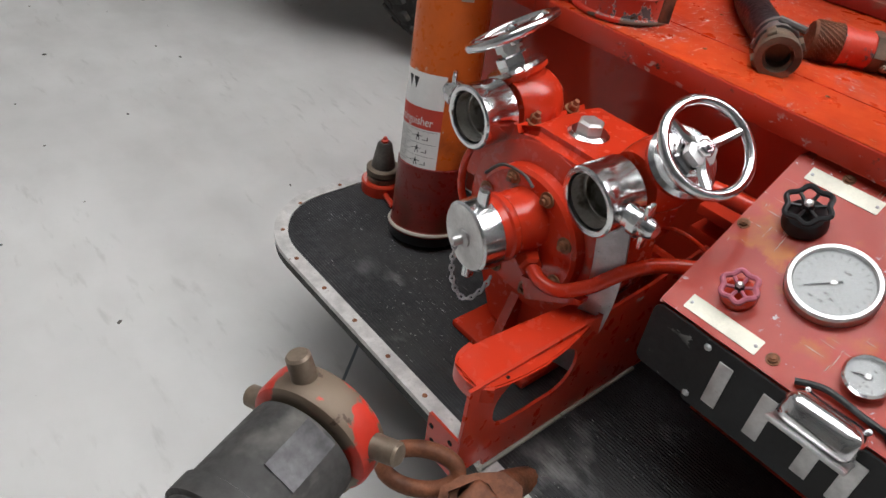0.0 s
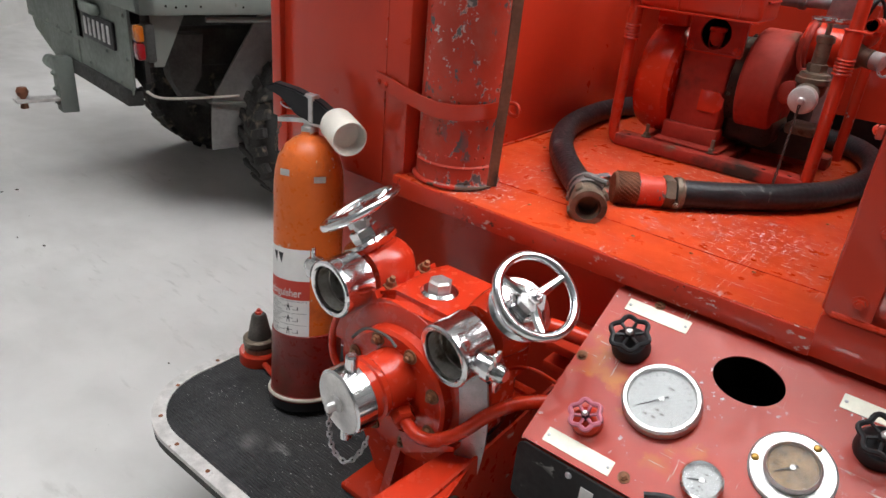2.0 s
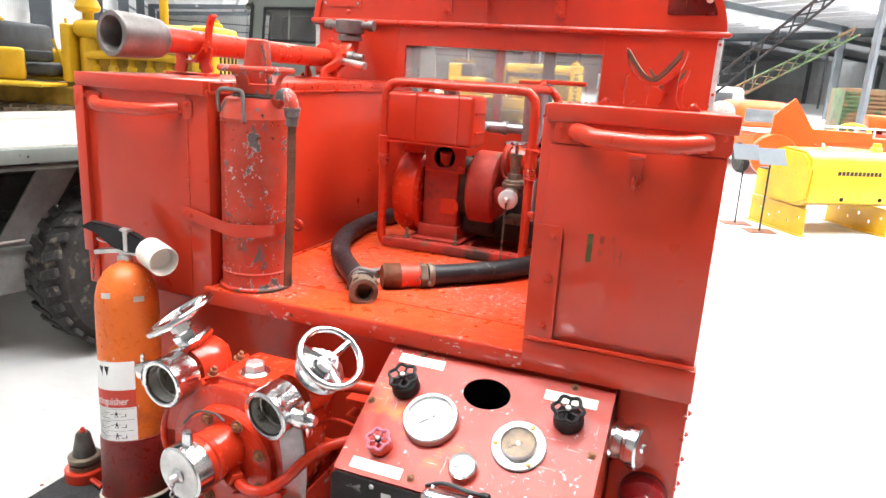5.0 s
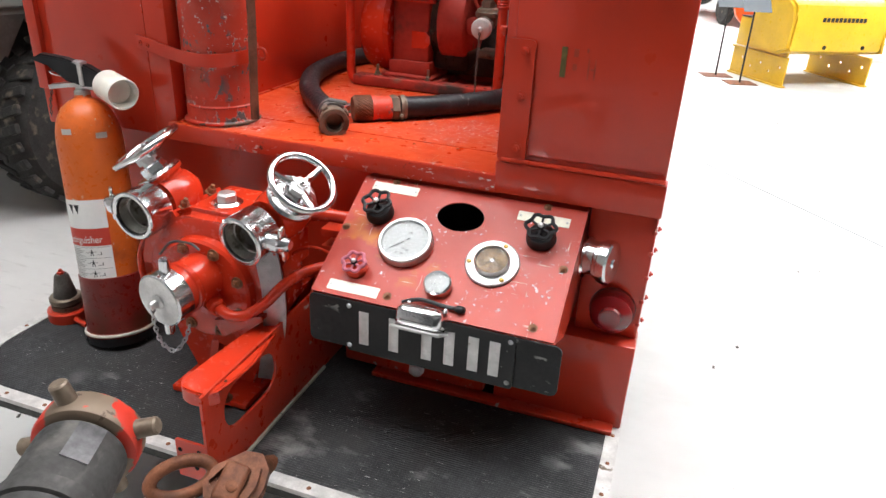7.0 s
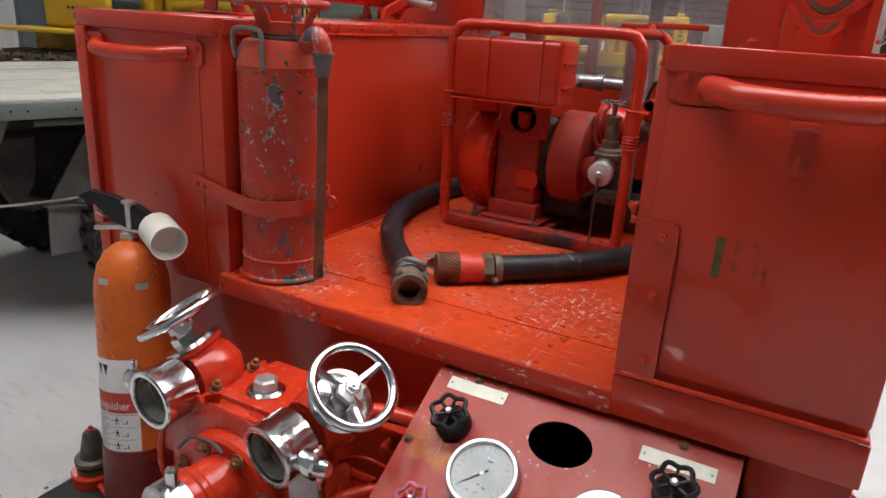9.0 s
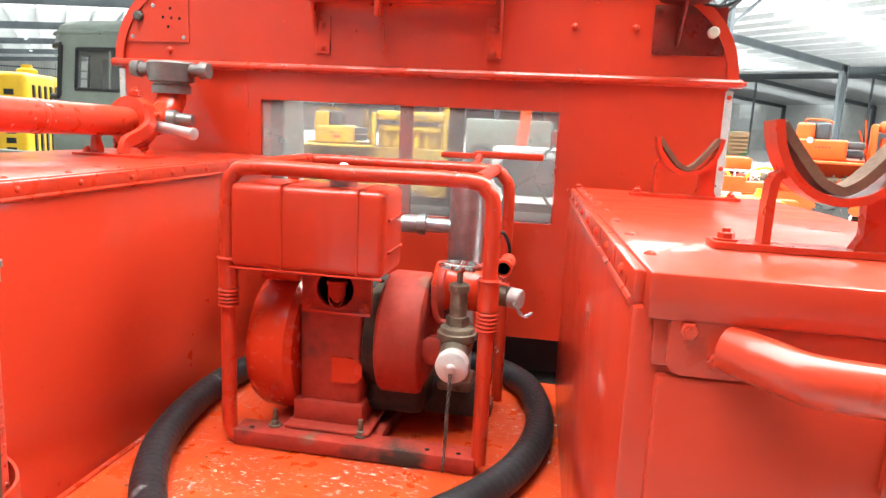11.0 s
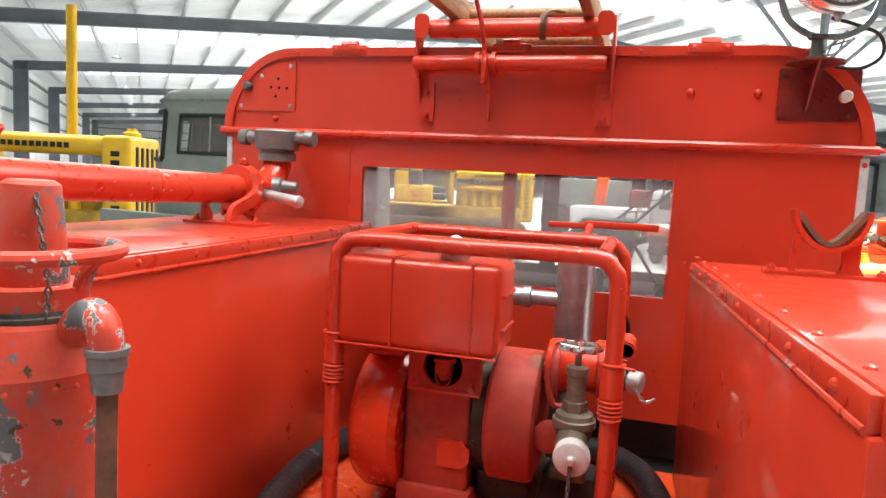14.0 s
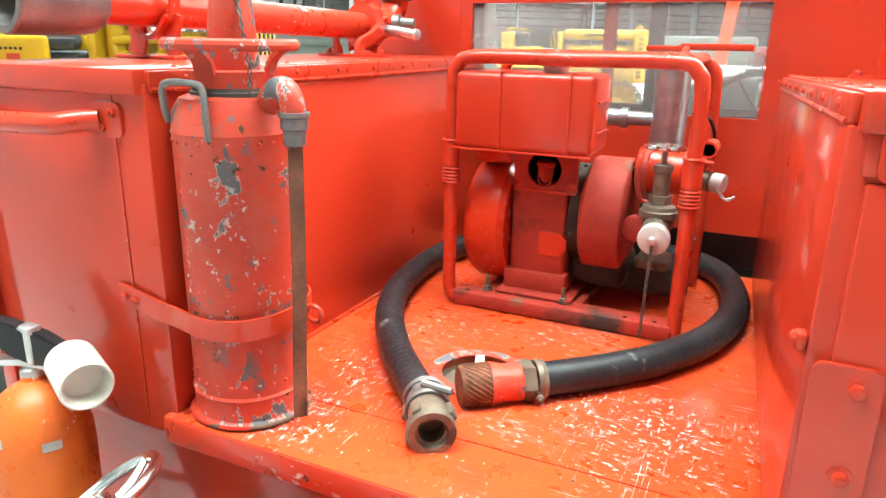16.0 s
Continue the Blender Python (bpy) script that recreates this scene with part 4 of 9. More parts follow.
# window: pane, mullion, frame
bm = box(B(), -0.82, -0.024, YC + 0.006, YC + 0.010, 1.355, 1.635)
pane = part("window_pane", bm, m_perspex, cab, "hazy scratched perspex")
pane.visible_shadow = False
bm = box(B(), -0.437, -0.402, YC + 0.011, YC + 0.026, 1.352, 1.638, 0.002)
for z in (1.62, 1.50, 1.37):
    rivet(bm, (-0.42, YC + 0.011, z), (0, -1, 0), 0.006, 0.003)
part("mullion", bm, m_red, cab)
bm = B()
for k in range(2):
    box(bm, -0.835, -0.009, YC + 0.012, YC + 0.024, (1.340, 1.638)[k], (1.352, 1.650)[k])
part("window_frame", bm, m_red, cab)

# rest of the cab, seen through the window and from the sides
FY = 3.35
bm = B()
outl = [(x, z) for x, z in cab_top(CX0, CX1, 0.20, 0.216, ZB)]
A = [bm.verts.new((x, YC + 0.02, z)) for x, z in outl]
C = [bm.verts.new((x, FY, z - 0.02)) for x, z in outl]
for i in range(len(A) - 1):
    bm.faces.new((A[i], A[i + 1], C[i + 1], C[i]))
bmesh.ops.solidify(bm, geom=bm.faces, thickness=0.012)
part("cab_roof", bm, m_red, truck)
for x in (CX0 + 0.010, CX1 - 0.026):
    bm = slab(B(), [(YC + 0.02, 0.70), (FY, 0.70), (FY, ZB), (YC + 0.02, ZB)], Matrix.Translation((x, 0, 0)) @ YZ, 0.016, [[(YC + 0.12, 1.32), (FY - 0.10, 1.32), (FY - 0.10, 1.68), (YC + 0.12, 1.68)]])
    part("cab_side", bm, m_red, truck)
bm = slab(B(), [(CX0, 0.70), (CX1, 0.70), (CX1, ZB + 0.12), (CX0, ZB + 0.12)], Matrix.Translation((0, FY + 0.02, 0)) @ XZ, 0.02, [[(-1.16, 1.30), (-0.465, 1.30), (-0.465, 1.70), (-1.16, 1.70)], [(-0.405, 1.30), (0.29, 1.30), (0.29, 1.70), (-0.405, 1.70)]])
part("windscreen_frame", bm, m_dkgrey, truck, "dark painted windscreen frame")
bm = box(B(), CX0 + 0.03, CX1 - 0.03, FY - 0.22, FY, 1.10, 1.27, 0.03)
part("dashboard", bm, m_dkgrey, truck)
bm = ring(B(), (-0.02, FY - 0.32, 1.30), (0, -0.75, 0.65), 0.19, 0.011, 40, 8)
cyl(bm, (-0.02, FY - 0.32, 1.29), (-0.02, FY - 0.05, 1.12), 0.018, 10)
for a in (0, 2.1, 4.2):
    mm = along((-0.02, FY - 0.32, 1.30), (0, -0.75, 0.65))
    tube(bm, [mm @ Vector((0, 0, -0.01)), mm @ Vector((0.19 * math.cos(a), 0.19 * math.sin(a), 0))], 0.006, 6, 1)
part("steering_wheel", bm, m_plastic, truck)
bm = box(B(), -1.10, 0.24, 2.60, 2.95, 0.80, 1.12, 0.05)
box(bm, -1.10, 0.24, 2.50, 2.60, 0.80, 1.30, 0.04)
part("seat", bm, m_seat, truck)
bm = box(B(), -1.0, 0.23, FY + 0.02, 4.35, 0.60, 1.18, 0.08, 4)
part("bonnet", bm, m_red, truck)
for x, s in ((-1.02, -1), (0.25, 1)):
    for y in (1.95, 4.0):
        w = part("wheel", lathe(B(), (x, y, 0.36), (s, 0, 0), [(-0.09, 0.20), (-0.09, 0.31), (-0.07, 0.35), (-0.03, 0.362), (0.03, 0.362), (0.07, 0.35), (0.09, 0.31), (0.09, 0.20)], 40), m_tyre, truck)
        part("rim", lathe(B(), (x, y, 0.36), (s, 0, 0), [(-0.06, 0.205), (0.05, 0.205), (0.055, 0.18), (0.02, 0.06), (0.05, 0.05), (0.05, 0.0)], 28), m_red, w)
    part("front_wing", tube(B(), [(x, 3.50, 0.55), (x, 3.65, 0.74), (x, 4.0, 0.82), (x, 4.35, 0.72), (x, 4.45, 0.55)], 0, n=6, flat=(0.24, 0.02)), m_red, truck)

# rear lamp and hose outlet on the right corner
lamp = thing("tail_lamp", (0.372, 1.172, 0.668), "round red glass tail lamp on the red body", "tail lamp")
part("base", lathe(B(), (0.370, 1.172, 0.672), (0, -1, 0), [(0, 0.052), (0.012, 0.052), (0.014, 0.048)], 32), m_dkred, lamp)
part("lens", lathe(B(), (0.370, 1.158, 0.672), (0, -1, 0), [(0, 0.048), (0.022, 0.047), (0.030, 0.040), (0.036, 0.026), (0.045, 0.024), (0.047, 0.0)], 36), m_redlens, lamp)
bm = B()
for s in (-0.038, 0.034):
    rivet(bm, (0.370 + s, 1.134, 0.672 + s * 0.1), (0, -1, 0), 0.004, 0.004)
part("screws", bm, m_brass, lamp)
out = thing("hose_outlet", (0.335, 1.172, 0.79), "short polished metal hose coupling on the rear panel", "hose coupling")
part("coupling", lathe(B(), (0.268, 1.155, 0.797), (1, -0.28, 0.04), [(0, 0.030), (0.014, 0.030), (0.018, 0.047), (0.034, 0.048), (0.038, 0.041), (0.056, 0.038), (0.060, 0.043), (0.066, 0.043), (0.070, 0.049), (0.088, 0.049), (0.092, 0.044), (0.093, 0.012), (0.096, 0.010), (0.096, 0.0)], 32, True, False), m_chrome, out)

# ---- control panel ----
PA, PB = Vector((0, 0.875, 0.730)), Vector((0, 1.157, 0.900))
PV = (PB - PA).normalized()
PN = Vector((0, -PV.z, PV.y))
PL = (PB - PA).length


def pan(x, s, h=0.0):
    """A place on the sloping panel: x across, s up the slope, h above it."""
    return Vector((x, 0, 0)) + PA + PV * s + PN * h


PM = Matrix(((1, 0, 0, 0), (0, PV.y, PN.y, PA.y), (0, PV.z, PN.z, PA.z), (0, 0, 0, 1)))
panel = thing("control_panel", (0.02, 1.15, 0.70), "sloping red pump control panel with gauges and valve wheels", "control panel")
hole = circle2(0.016, 0.256, 0.054, 40, 0.040)
bm = slab(B(), round_rect(-0.242, 0.286, 0.0, PL, 0.004, 2), PM @ Matrix.Translation((0, 0, -0.004)), 0.004, [hole])
face = part("face_plate", bm, m_panel, panel)
bm = B()
for x0, x1 in ((-0.242, -0.238), (0.282, 0.286)):
    slab(bm, [(PA.y, PA.z - 0.004), (PB.y, PB.z - 0.004), (1.214, PB.z - 0.004), (1.214, 0.66), (1.02, 0.66)] if x0 > 0 else [(PA.y, PA.z - 0.004), (PB.y, PB.z - 0.004), (1.214, PB.z - 0.004), (1.214, 0.70), (1.0, 0.70)], Matrix.Translation((x0, 0, 0)) @ YZ, 0.004)
box(bm, -0.236, 0.28, 0.877, 0.881, 0.70, 0.722)
part("side_plate", bm, m_red, panel)
bm = B()
lathe(bm, pan(0.016, 0.256, -0.12), PN, [(0, 0.0), (0.001, 0.058), (0.112, 0.060)], 32, False, False)
part("hole_box", bm, m_hole, panel)
part("stub", lathe(B(), pan(0.03, 0.235, -0.115), PN, [(0, 0.016), (0.03, 0.016), (0.034, 0.012)], 16), m_gunmetal, panel)


def gauge(x, s, R, rim, dial, bez, needle_a, flange=0.0, screws=0, ticks=20):
    if flange:
        fl = part("gauge_flange", lathe(B(), pan(x, s), PN, [(0, R + flange), (0.005, R + flange), (0.007, R + flange - 0.003), (0.007, R - 0.002)], 40, True, False), m_alu, panel)
        for k in range(screws):
            a = 1.2 + 2 * math.pi * k / screws
            part("screw", rivet(B(), pan(x + (R + flange * 0.55) * math.cos(a), s + (R + flange * 0.55) * math.sin(a), 0.007), PN, 0.006, 0.003), m_brass, fl)
    g = part("gauge", lathe(B(), pan(x, s), PN, [(0, R), (0.016, R), (0.020, R - 0.003), (0.020, R - rim + 0.002), (0.014, R - rim)], 44, True, False), bez, panel, "round pressure gauge with polished bezel")
    part("dial", lathe(B(), pan(x, s, 0.0115), PN, [(0, R - rim + 0.001), (0.001, R - rim + 0.001)], 40), dial, g)
    bm = B()
    a = needle_a
    e, f2 = Vector((math.cos(a), math.sin(a))), Vector((-math.sin(a), math.cos(a)))
    rr = (R - rim) * 0.78
    q = [(-e * rr * 0.28 + f2 * 0.002), (-e * rr * 0.28 - f2 * 0.002), (e * rr - f2 * 0.0004), (e * rr + f2 * 0.0004)]
    slab(bm, [(x + p.x, s + p.y) for p in q], PM @ Matrix.Translation((0, 0, 0.0135)), 0.0008)
    part("needle", bm, m_ink, g)
    part("needle_hub", lathe(B(), pan(x, s, 0.0143), PN, [(0, 0.0042), (0.0008, 0.0040)], 12), m_alu, g)
    bm = B()
    for k in range(ticks):
        a = radians(-45 + 270 * k / (ticks - 1))
        c = Vector((math.cos(a), math.sin(a)))
        r0, r1 = (R - rim) * (0.80 if k % 5 else 0.72), (R - rim) * 0.90
        w = Vector((-c.y, c.x)) * 0.0005
        slab(bm, [(x + p.x, s + p.y) for p in (c * r0 - w, c * r1 - w, c * r1 + w, c * r0 + w)], PM @ Matrix.Translation((0, 0, 0.0126)), 0.0003)
    part("tick_marks", bm, m_gunmetal, g)
    bm = B()
    for k, q in ((0.5, 0.36), (0.5, 0.46), (-0.42, 0.30), (-0.50, 0.62), (-0.72, 0.30), (-0.72, -0.15)):
        c, w, h = Vector((x + q * 0.6 * (R - rim) - 0.12 * R, s + k * (R - rim) * 0.9)), 0.055 * R, 0.028 * R
        slab(bm, [(c.x - w, c.y - h), (c.x + w, c.y - h), (c.x + w, c.y + h), (c.x - w, c.y + h)], PM @ Matrix.Translation((0, 0, 0.0126)), 0.0003)
    part("print_bars", bm, m_gunmetal, g)
    gl = part("glass", lathe(B(), pan(x, s, 0.0155), PN, [(0, R - rim + 0.001), (0.001, R - rim + 0.001)], 40), m_glass, g)
    gl.visible_shadow = False
    return g


gauge(-0.079, 0.158, 0.061, 0.010, m_dial, m_alu, radians(224))
gauge(0.1195, 0.150, 0.038, 0.005, m_brown, m_alu, radians(222), 0.020, 3, 12)
gauge(0.0245, 0.070, 0.030, 0.005, m_dial, m_chrome, radians(200), ticks=8)


def star_wheel(x, s, h, R, mat, base_mat, lobes=6):
    w = part("valve_base", lathe(B(), pan(x, s), PN, [(0, R * 0.98), (h * 0.35, R * 0.96), (h * 0.6, R * 0.80), (h * 0.75, R * 0.45), (h, R * 0.25)], 28), base_mat, panel)
    bm = lathe(B(), pan(x, s, h - 0.004), PN, [(0, R * 0.26), (0.012, R * 0.26), (0.016, R * 0.18)], 16)
    sw = part("valve_wheel", bm, m_plastic, w, "small lobed valve hand wheel")
    bm = B()
    pts = []
    for k in range(lobes * 8 + 1):
        a = 2 * math.pi * k / (lobes * 8)
        r = R * (0.90 + 0.10 * math.cos(lobes * a))
        pts.append(pan(x + r * math.cos(a), s + r * math.sin(a), h + 0.008))
    part("wheel_rim", tube(bm, pts, 0.0042, 8, 1, up=PN), mat, w)
    part("spindle_nut", lathe(B(), pan(x, s, h + 0.010), PN, [(0, R * 0.20), (0.005, R * 0.20), (0.007, R * 0.1)], 6), m_alu, w)
    bm = B()
    for k in range(lobes):
        a = 2 * math.pi * (k + 0.5) / lobes
        part("spoke", tube(B(), [pan(x + 0.004 * math.cos(a), s + 0.004 * math.sin(a), h + 0.004), pan(x + R * 0.82 * math.cos(a), s + R * 0.82 * math.sin(a), h + 0.008)], 0.0028, 6, 1), mat, w)
    return sw


star_wheel(-0.167, 0.226, 0.036, 0.033, m_plastic, m_plastic)
star_wheel(0.2035, 0.236, 0.036, 0.033, m_plastic, m_plastic)
star_wheel(-0.163, 0.072, 0.020, 0.026, m_pink, m_red)
for x, s, a, L in ((-0.157, 0.302, 0.0, 0.112), (0.197, 0.288, 0.0, 0.115), (-0.152, 0.0235, 0.0, 0.116)):
    t = part("name_tag", slab(B(), round_rect(x - L / 2, x + L / 2, s - 0.0125, s + 0.0125, 0.001, 1), PM, 0.0012), m_brasstag, panel, "blank cream metal tag")
    bm = B()
    for q in (-1, 1):
        rivet(bm, pan(x + q * (L / 2 - 0.006), s, 0.0012), PN, 0.0028, 0.0015)
    part("screws", bm, m_steel, t)
for x, s in ((-0.162, 0.322), (-0.231, 0.174), (0.266, 0.170), (0.238, 0.022), (-0.073, 0.022), (0.199, 0.322)):
    part("bolt", hexbolt(B(), pan(x, s), PN, 0.0065, 0.005), m_rustbolt, panel)

# plate lamp with its cable
lamp = thing("plate_lamp", pan(0.02, 0.0), "small dull chrome lamp above the number board", "lamp")
bm = B()
mm = Matrix.Translation((0.022, 0.855, 0.728)) @ Euler((radians(-28), 0, 0)).to_matrix().to_4x4()
box(bm, -0.050, 0.050, -0.046, 0.022, -0.018, 0.030, 0.019, 6, mm)
part("body", bm, m_chrome, lamp)
bm = box(B(), -0.053, 0.053, -0.049, 0.024, -0.023, -0.016, 0.003, 2, mm)
part("base", bm, m_alu, lamp)
bm = B()
for x in (-0.037, 0.042):
    hexbolt(bm, Vector((0.022 + x, 0.875, 0.746)), PN, 0.004, 0.008, False)
part("screws", bm, m_steel, lamp)
part("cable", tube(B(), [pan(-0.035, 0.012, 0.008), pan(0.0, 0.026, 0.010), pan(0.05, 0.024, 0.008), pan(0.085, 0.024, 0.007)], 0.0045, 8, 5), m_plastic, lamp)
part("plug", lathe(B(), pan(0.078, 0.024, 0.007), (1, 0, 0), [(0, 0.006), (0.006, 0.008), (0.016, 0.008), (0.02, 0.005)], 12), m_plastic, lamp)

# number board: worn black board, black plate, light characters shown as plain bars
board = thing("number_board", (0.03, 0.87, 0.61), "scuffed black board carrying a black number plate", "number plate")
BM = Matrix.Translation((0, 0.872, 0)) @ XZ
part("board", slab(B(), round_rect(-0.243, 0.304, 0.612, 0.727, 0.014), BM, 0.004), m_wornblack, board)
pl = part("plate", slab(B(), round_rect(-0.152, 0.214, 0.608, 0.731, 0.008), Matrix.Translation((0, 0.866, 0)) @ XZ, 0.003), m_black, board, "black pressed number plate")
for x0, x1 in ((-0.130, -0.094), (-0.066, -0.022), (0.022, 0.036), (0.062, 0.094), (0.110, 0.148), (0.156, 0.190)):
    c = (x0 + x1) / 2
    part("bar", box(B(), c - 0.011, c + 0.011, 0.8612, 0.8632, 0.631, 0.711, 0.0008), m_alu, pl)
bm = B()
for x, z in ((-0.146, 0.718), (-0.146, 0.622), (0.203, 0.718), (0.203, 0.622)):
    rivet(bm, (x, 0.863, z), (0, -1, 0), 0.006, 0.004)
part("screws", bm, m_steel, pl)
bm = B()
for x in (-0.10, 0.15):
    box(bm, x - 0.015, x + 0.015, 0.872, 0.90, 0.66, 0.72, 0.002)
part("bracket", bm, m_red, board)

# small knob under the board
part_knob = thing("drain_knob", (-0.05, 1.05, 0.44), "small dull metal ball knob below the number board", "knob")
part("ball", lathe(B(), (-0.04, 1.00, 0.50), (0, -1, -0.2), [(-0.02, 0.0), (-0.016, 0.012), (0, 0.019), (0.012, 0.016), (0.018, 0.008), (0.02, 0)], 20), m_steel, part_knob)
part("stem", cyl(B(), (-0.04, 1.01, 0.50), (-0.02, 1.215, 0.53), 0.007, 10), m_rustbolt, part_knob)
part("lever", tube(B(), [(-0.02, 1.06, 0.51), (0.03, 1.05, 0.505), (0.10, 1.06, 0.50)], 0, n=4, flat=(0.025, 0.004)), m_iron, part_knob)

# ---- rear pump ----
pump = thing("fire_pump", (-0.52, 0.98, TZ), "red cast fire pump with two chromed outlets and hand wheels", "pump")
PC = Vector((-0.525, 0.985, 0.665))
bm = lathe(B(), PC + Vector((0, -0.085, 0)), (0, 1, 0), [(0, 0.150), (0.004, 0.163), (0.02, 0.170), (0.05, 0.172), (0.052, 0.176), (0.12, 0.176), (0.15, 0.16), (0.19, 0.12)], 48)
casing = part("casing", bm, m_cast, pump)
bm = lathe(B(), PC + Vector((0, -0.110, 0)), (0, 1, 0), [(0, 0.118), (0.006, 0.124), (0.026, 0.126)], 40)
cover = part("cover", bm, m_cast, pump)
bm = B()
for k in range(8):
    a = radians(22 + 45 * k)
    hexbolt(bm, PC + Vector((0.105 * math.cos(a), -0.111, 0.105 * math.sin(a))), (0, -1, 0), 0.010, 0.010)
part("bolts", bm, m_rustbolt, cover, "rusty cover bolts")
# shoulder block and its top plate
bm = B()
slab(bm, [(-0.695, 0.70), (-0.36, 0.70), (-0.36, 0.775), (-0.43, 0.845), (-0.57, 0.845), (-0.665, 0.790)], Matrix.Translation((0, 1.09, 0)) @ XZ, 0.185)
bmesh.ops.bevel(bm, geom=[e for e in bm.edges if len(e.link_faces) == 2 and e.calc_face_angle(0) > 0.5], offset=0.016, segments=3, affect="EDGES")
part("shoulder", bm, m_cast, pump)
part("filler_cap", lathe(B(), (-0.510, 0.975, 0.843), (0, 0, 1), [(0, 0.036), (0.005, 0.036), (0.010, 0.030)], 32), m_chrome, pump, "chromed hexagon filler plug")
part("filler_hex", lathe(B(), (-0.510, 0.975, 0.852), (0, 0, 1), [(0, 0.023), (0.016, 0.023), (0.020, 0.018)], 6), m_alu, pump)
# polished band beside the casing
bm = tube(B(), [(-0.372, 0.905, 0.79), (-0.352, 0.898, 0.70), (-0.350, 0.896, 0.62), (-0.366, 0.900, 0.52), (-0.385, 0.905, 0.44)], 0, n=5, flat=(0.05, 0.012), up=(0.45, -1, 0))
part("band", bm, m_steel, pump, "bare brushed steel band")
# feet and ribs
bm = slab(B(), [(-0.690, 0.63), (-0.655, 0.50), (-0.600, TZ + 0.016), (-0.430, TZ + 0.016), (-0.385, 0.50), (-0.360, 0.63)], Matrix.Translation((0, 1.10, 0)) @ XZ, 0.185)
bmesh.ops.bevel(bm, geom=[e for e in bm.edges if len(e.link_faces) == 2 and e.calc_face_angle(0) > 0.9], offset=0.014, segments=3, affect="EDGES")
part("pedestal", bm, m_cast, pump)
bm = box(B(), -0.625, -0.415, 0.845, 1.10, TZ + 0.001, TZ + 0.018, 0.004)
slab(bm, [(0.86, TZ + 0.017), (0.93, TZ + 0.017), (0.93, 0.60)], Matrix.Translation((-0.535, 0, 0)) @ YZ, 0.020)
slab(bm, [(-0.49, 0.60), (-0.36, 0.64), (-0.36, 0.63), (-0.47, 0.56)], Matrix.Translation((0, 0.88, 0)) @ XZ, 0.02)
part("foot", bm, m_cast, pump)
part("foot_bolt", hexbolt(B(), (-0.475, 0.85, TZ + 0.016), (0, 0, 1), 0.013, 0.014), m_rust, pump)

# suction inlet with chained cap
S0, S1 = Vector((-0.520, 0.900, 0.702)), Vector((-0.536, 0.794, 0.695))
sd = (S1 - S0).normalized()
part("inlet", lathe(B(), S0 - sd * 0.03, sd, [(0, 0.075), (0.02, 0.070), (0.035, 0.058), (0.10, 0.056), (0.105, 0.060), (0.115, 0.061), (0.118, 0.056), (0.14, 0.055)], 40), m_cast, pump)
cap = part("blank_cap", lathe(B(), S1 + sd * 0.040, -sd, [(0, 0.058), (0.003, 0.062), (0.040, 0.063), (0.043, 0.060)], 44), m_chrome, pump, "chromed blank cap with chain")
part("cap_face", lathe(B(), S1 + sd * 0.0405, sd, [(0, 0.058), (0.001, 0.057)], 40), m_alu, cap)
part("knob", lathe(B(), S1 + sd * 0.041, sd, [(0, 0.017), (0.004, 0.017), (0.008, 0.010), (0.020, 0.009), (0.024, 0.006)], 18), m_alu, cap)
bm = B()
for s in (1, -1):
    lathe(bm, S1 + sd * 0.018 + Vector((0.004 * s, 0, 0.056 * s)), (0.02 * s, 0, s), [(0, 0.012), (0.034, 0.011), (0.038, 0.008)], 16)
part("lug", bm, m_chrome, cap)
k0 = S1 + sd * 0.058
chain(cap, [k0 + Vector((0, 0, -0.006)), k0 + Vector((0.0, 0, -0.05)), k0 + Vector((0.006, 0.006, -0.095)), k0 + Vector((0.026, 0.020, -0.120)), k0 + Vector((0.046, 0.035, -0.09)), k0 + Vector((0.054, 0.045, -0.055))], 0.0020, 0.014)


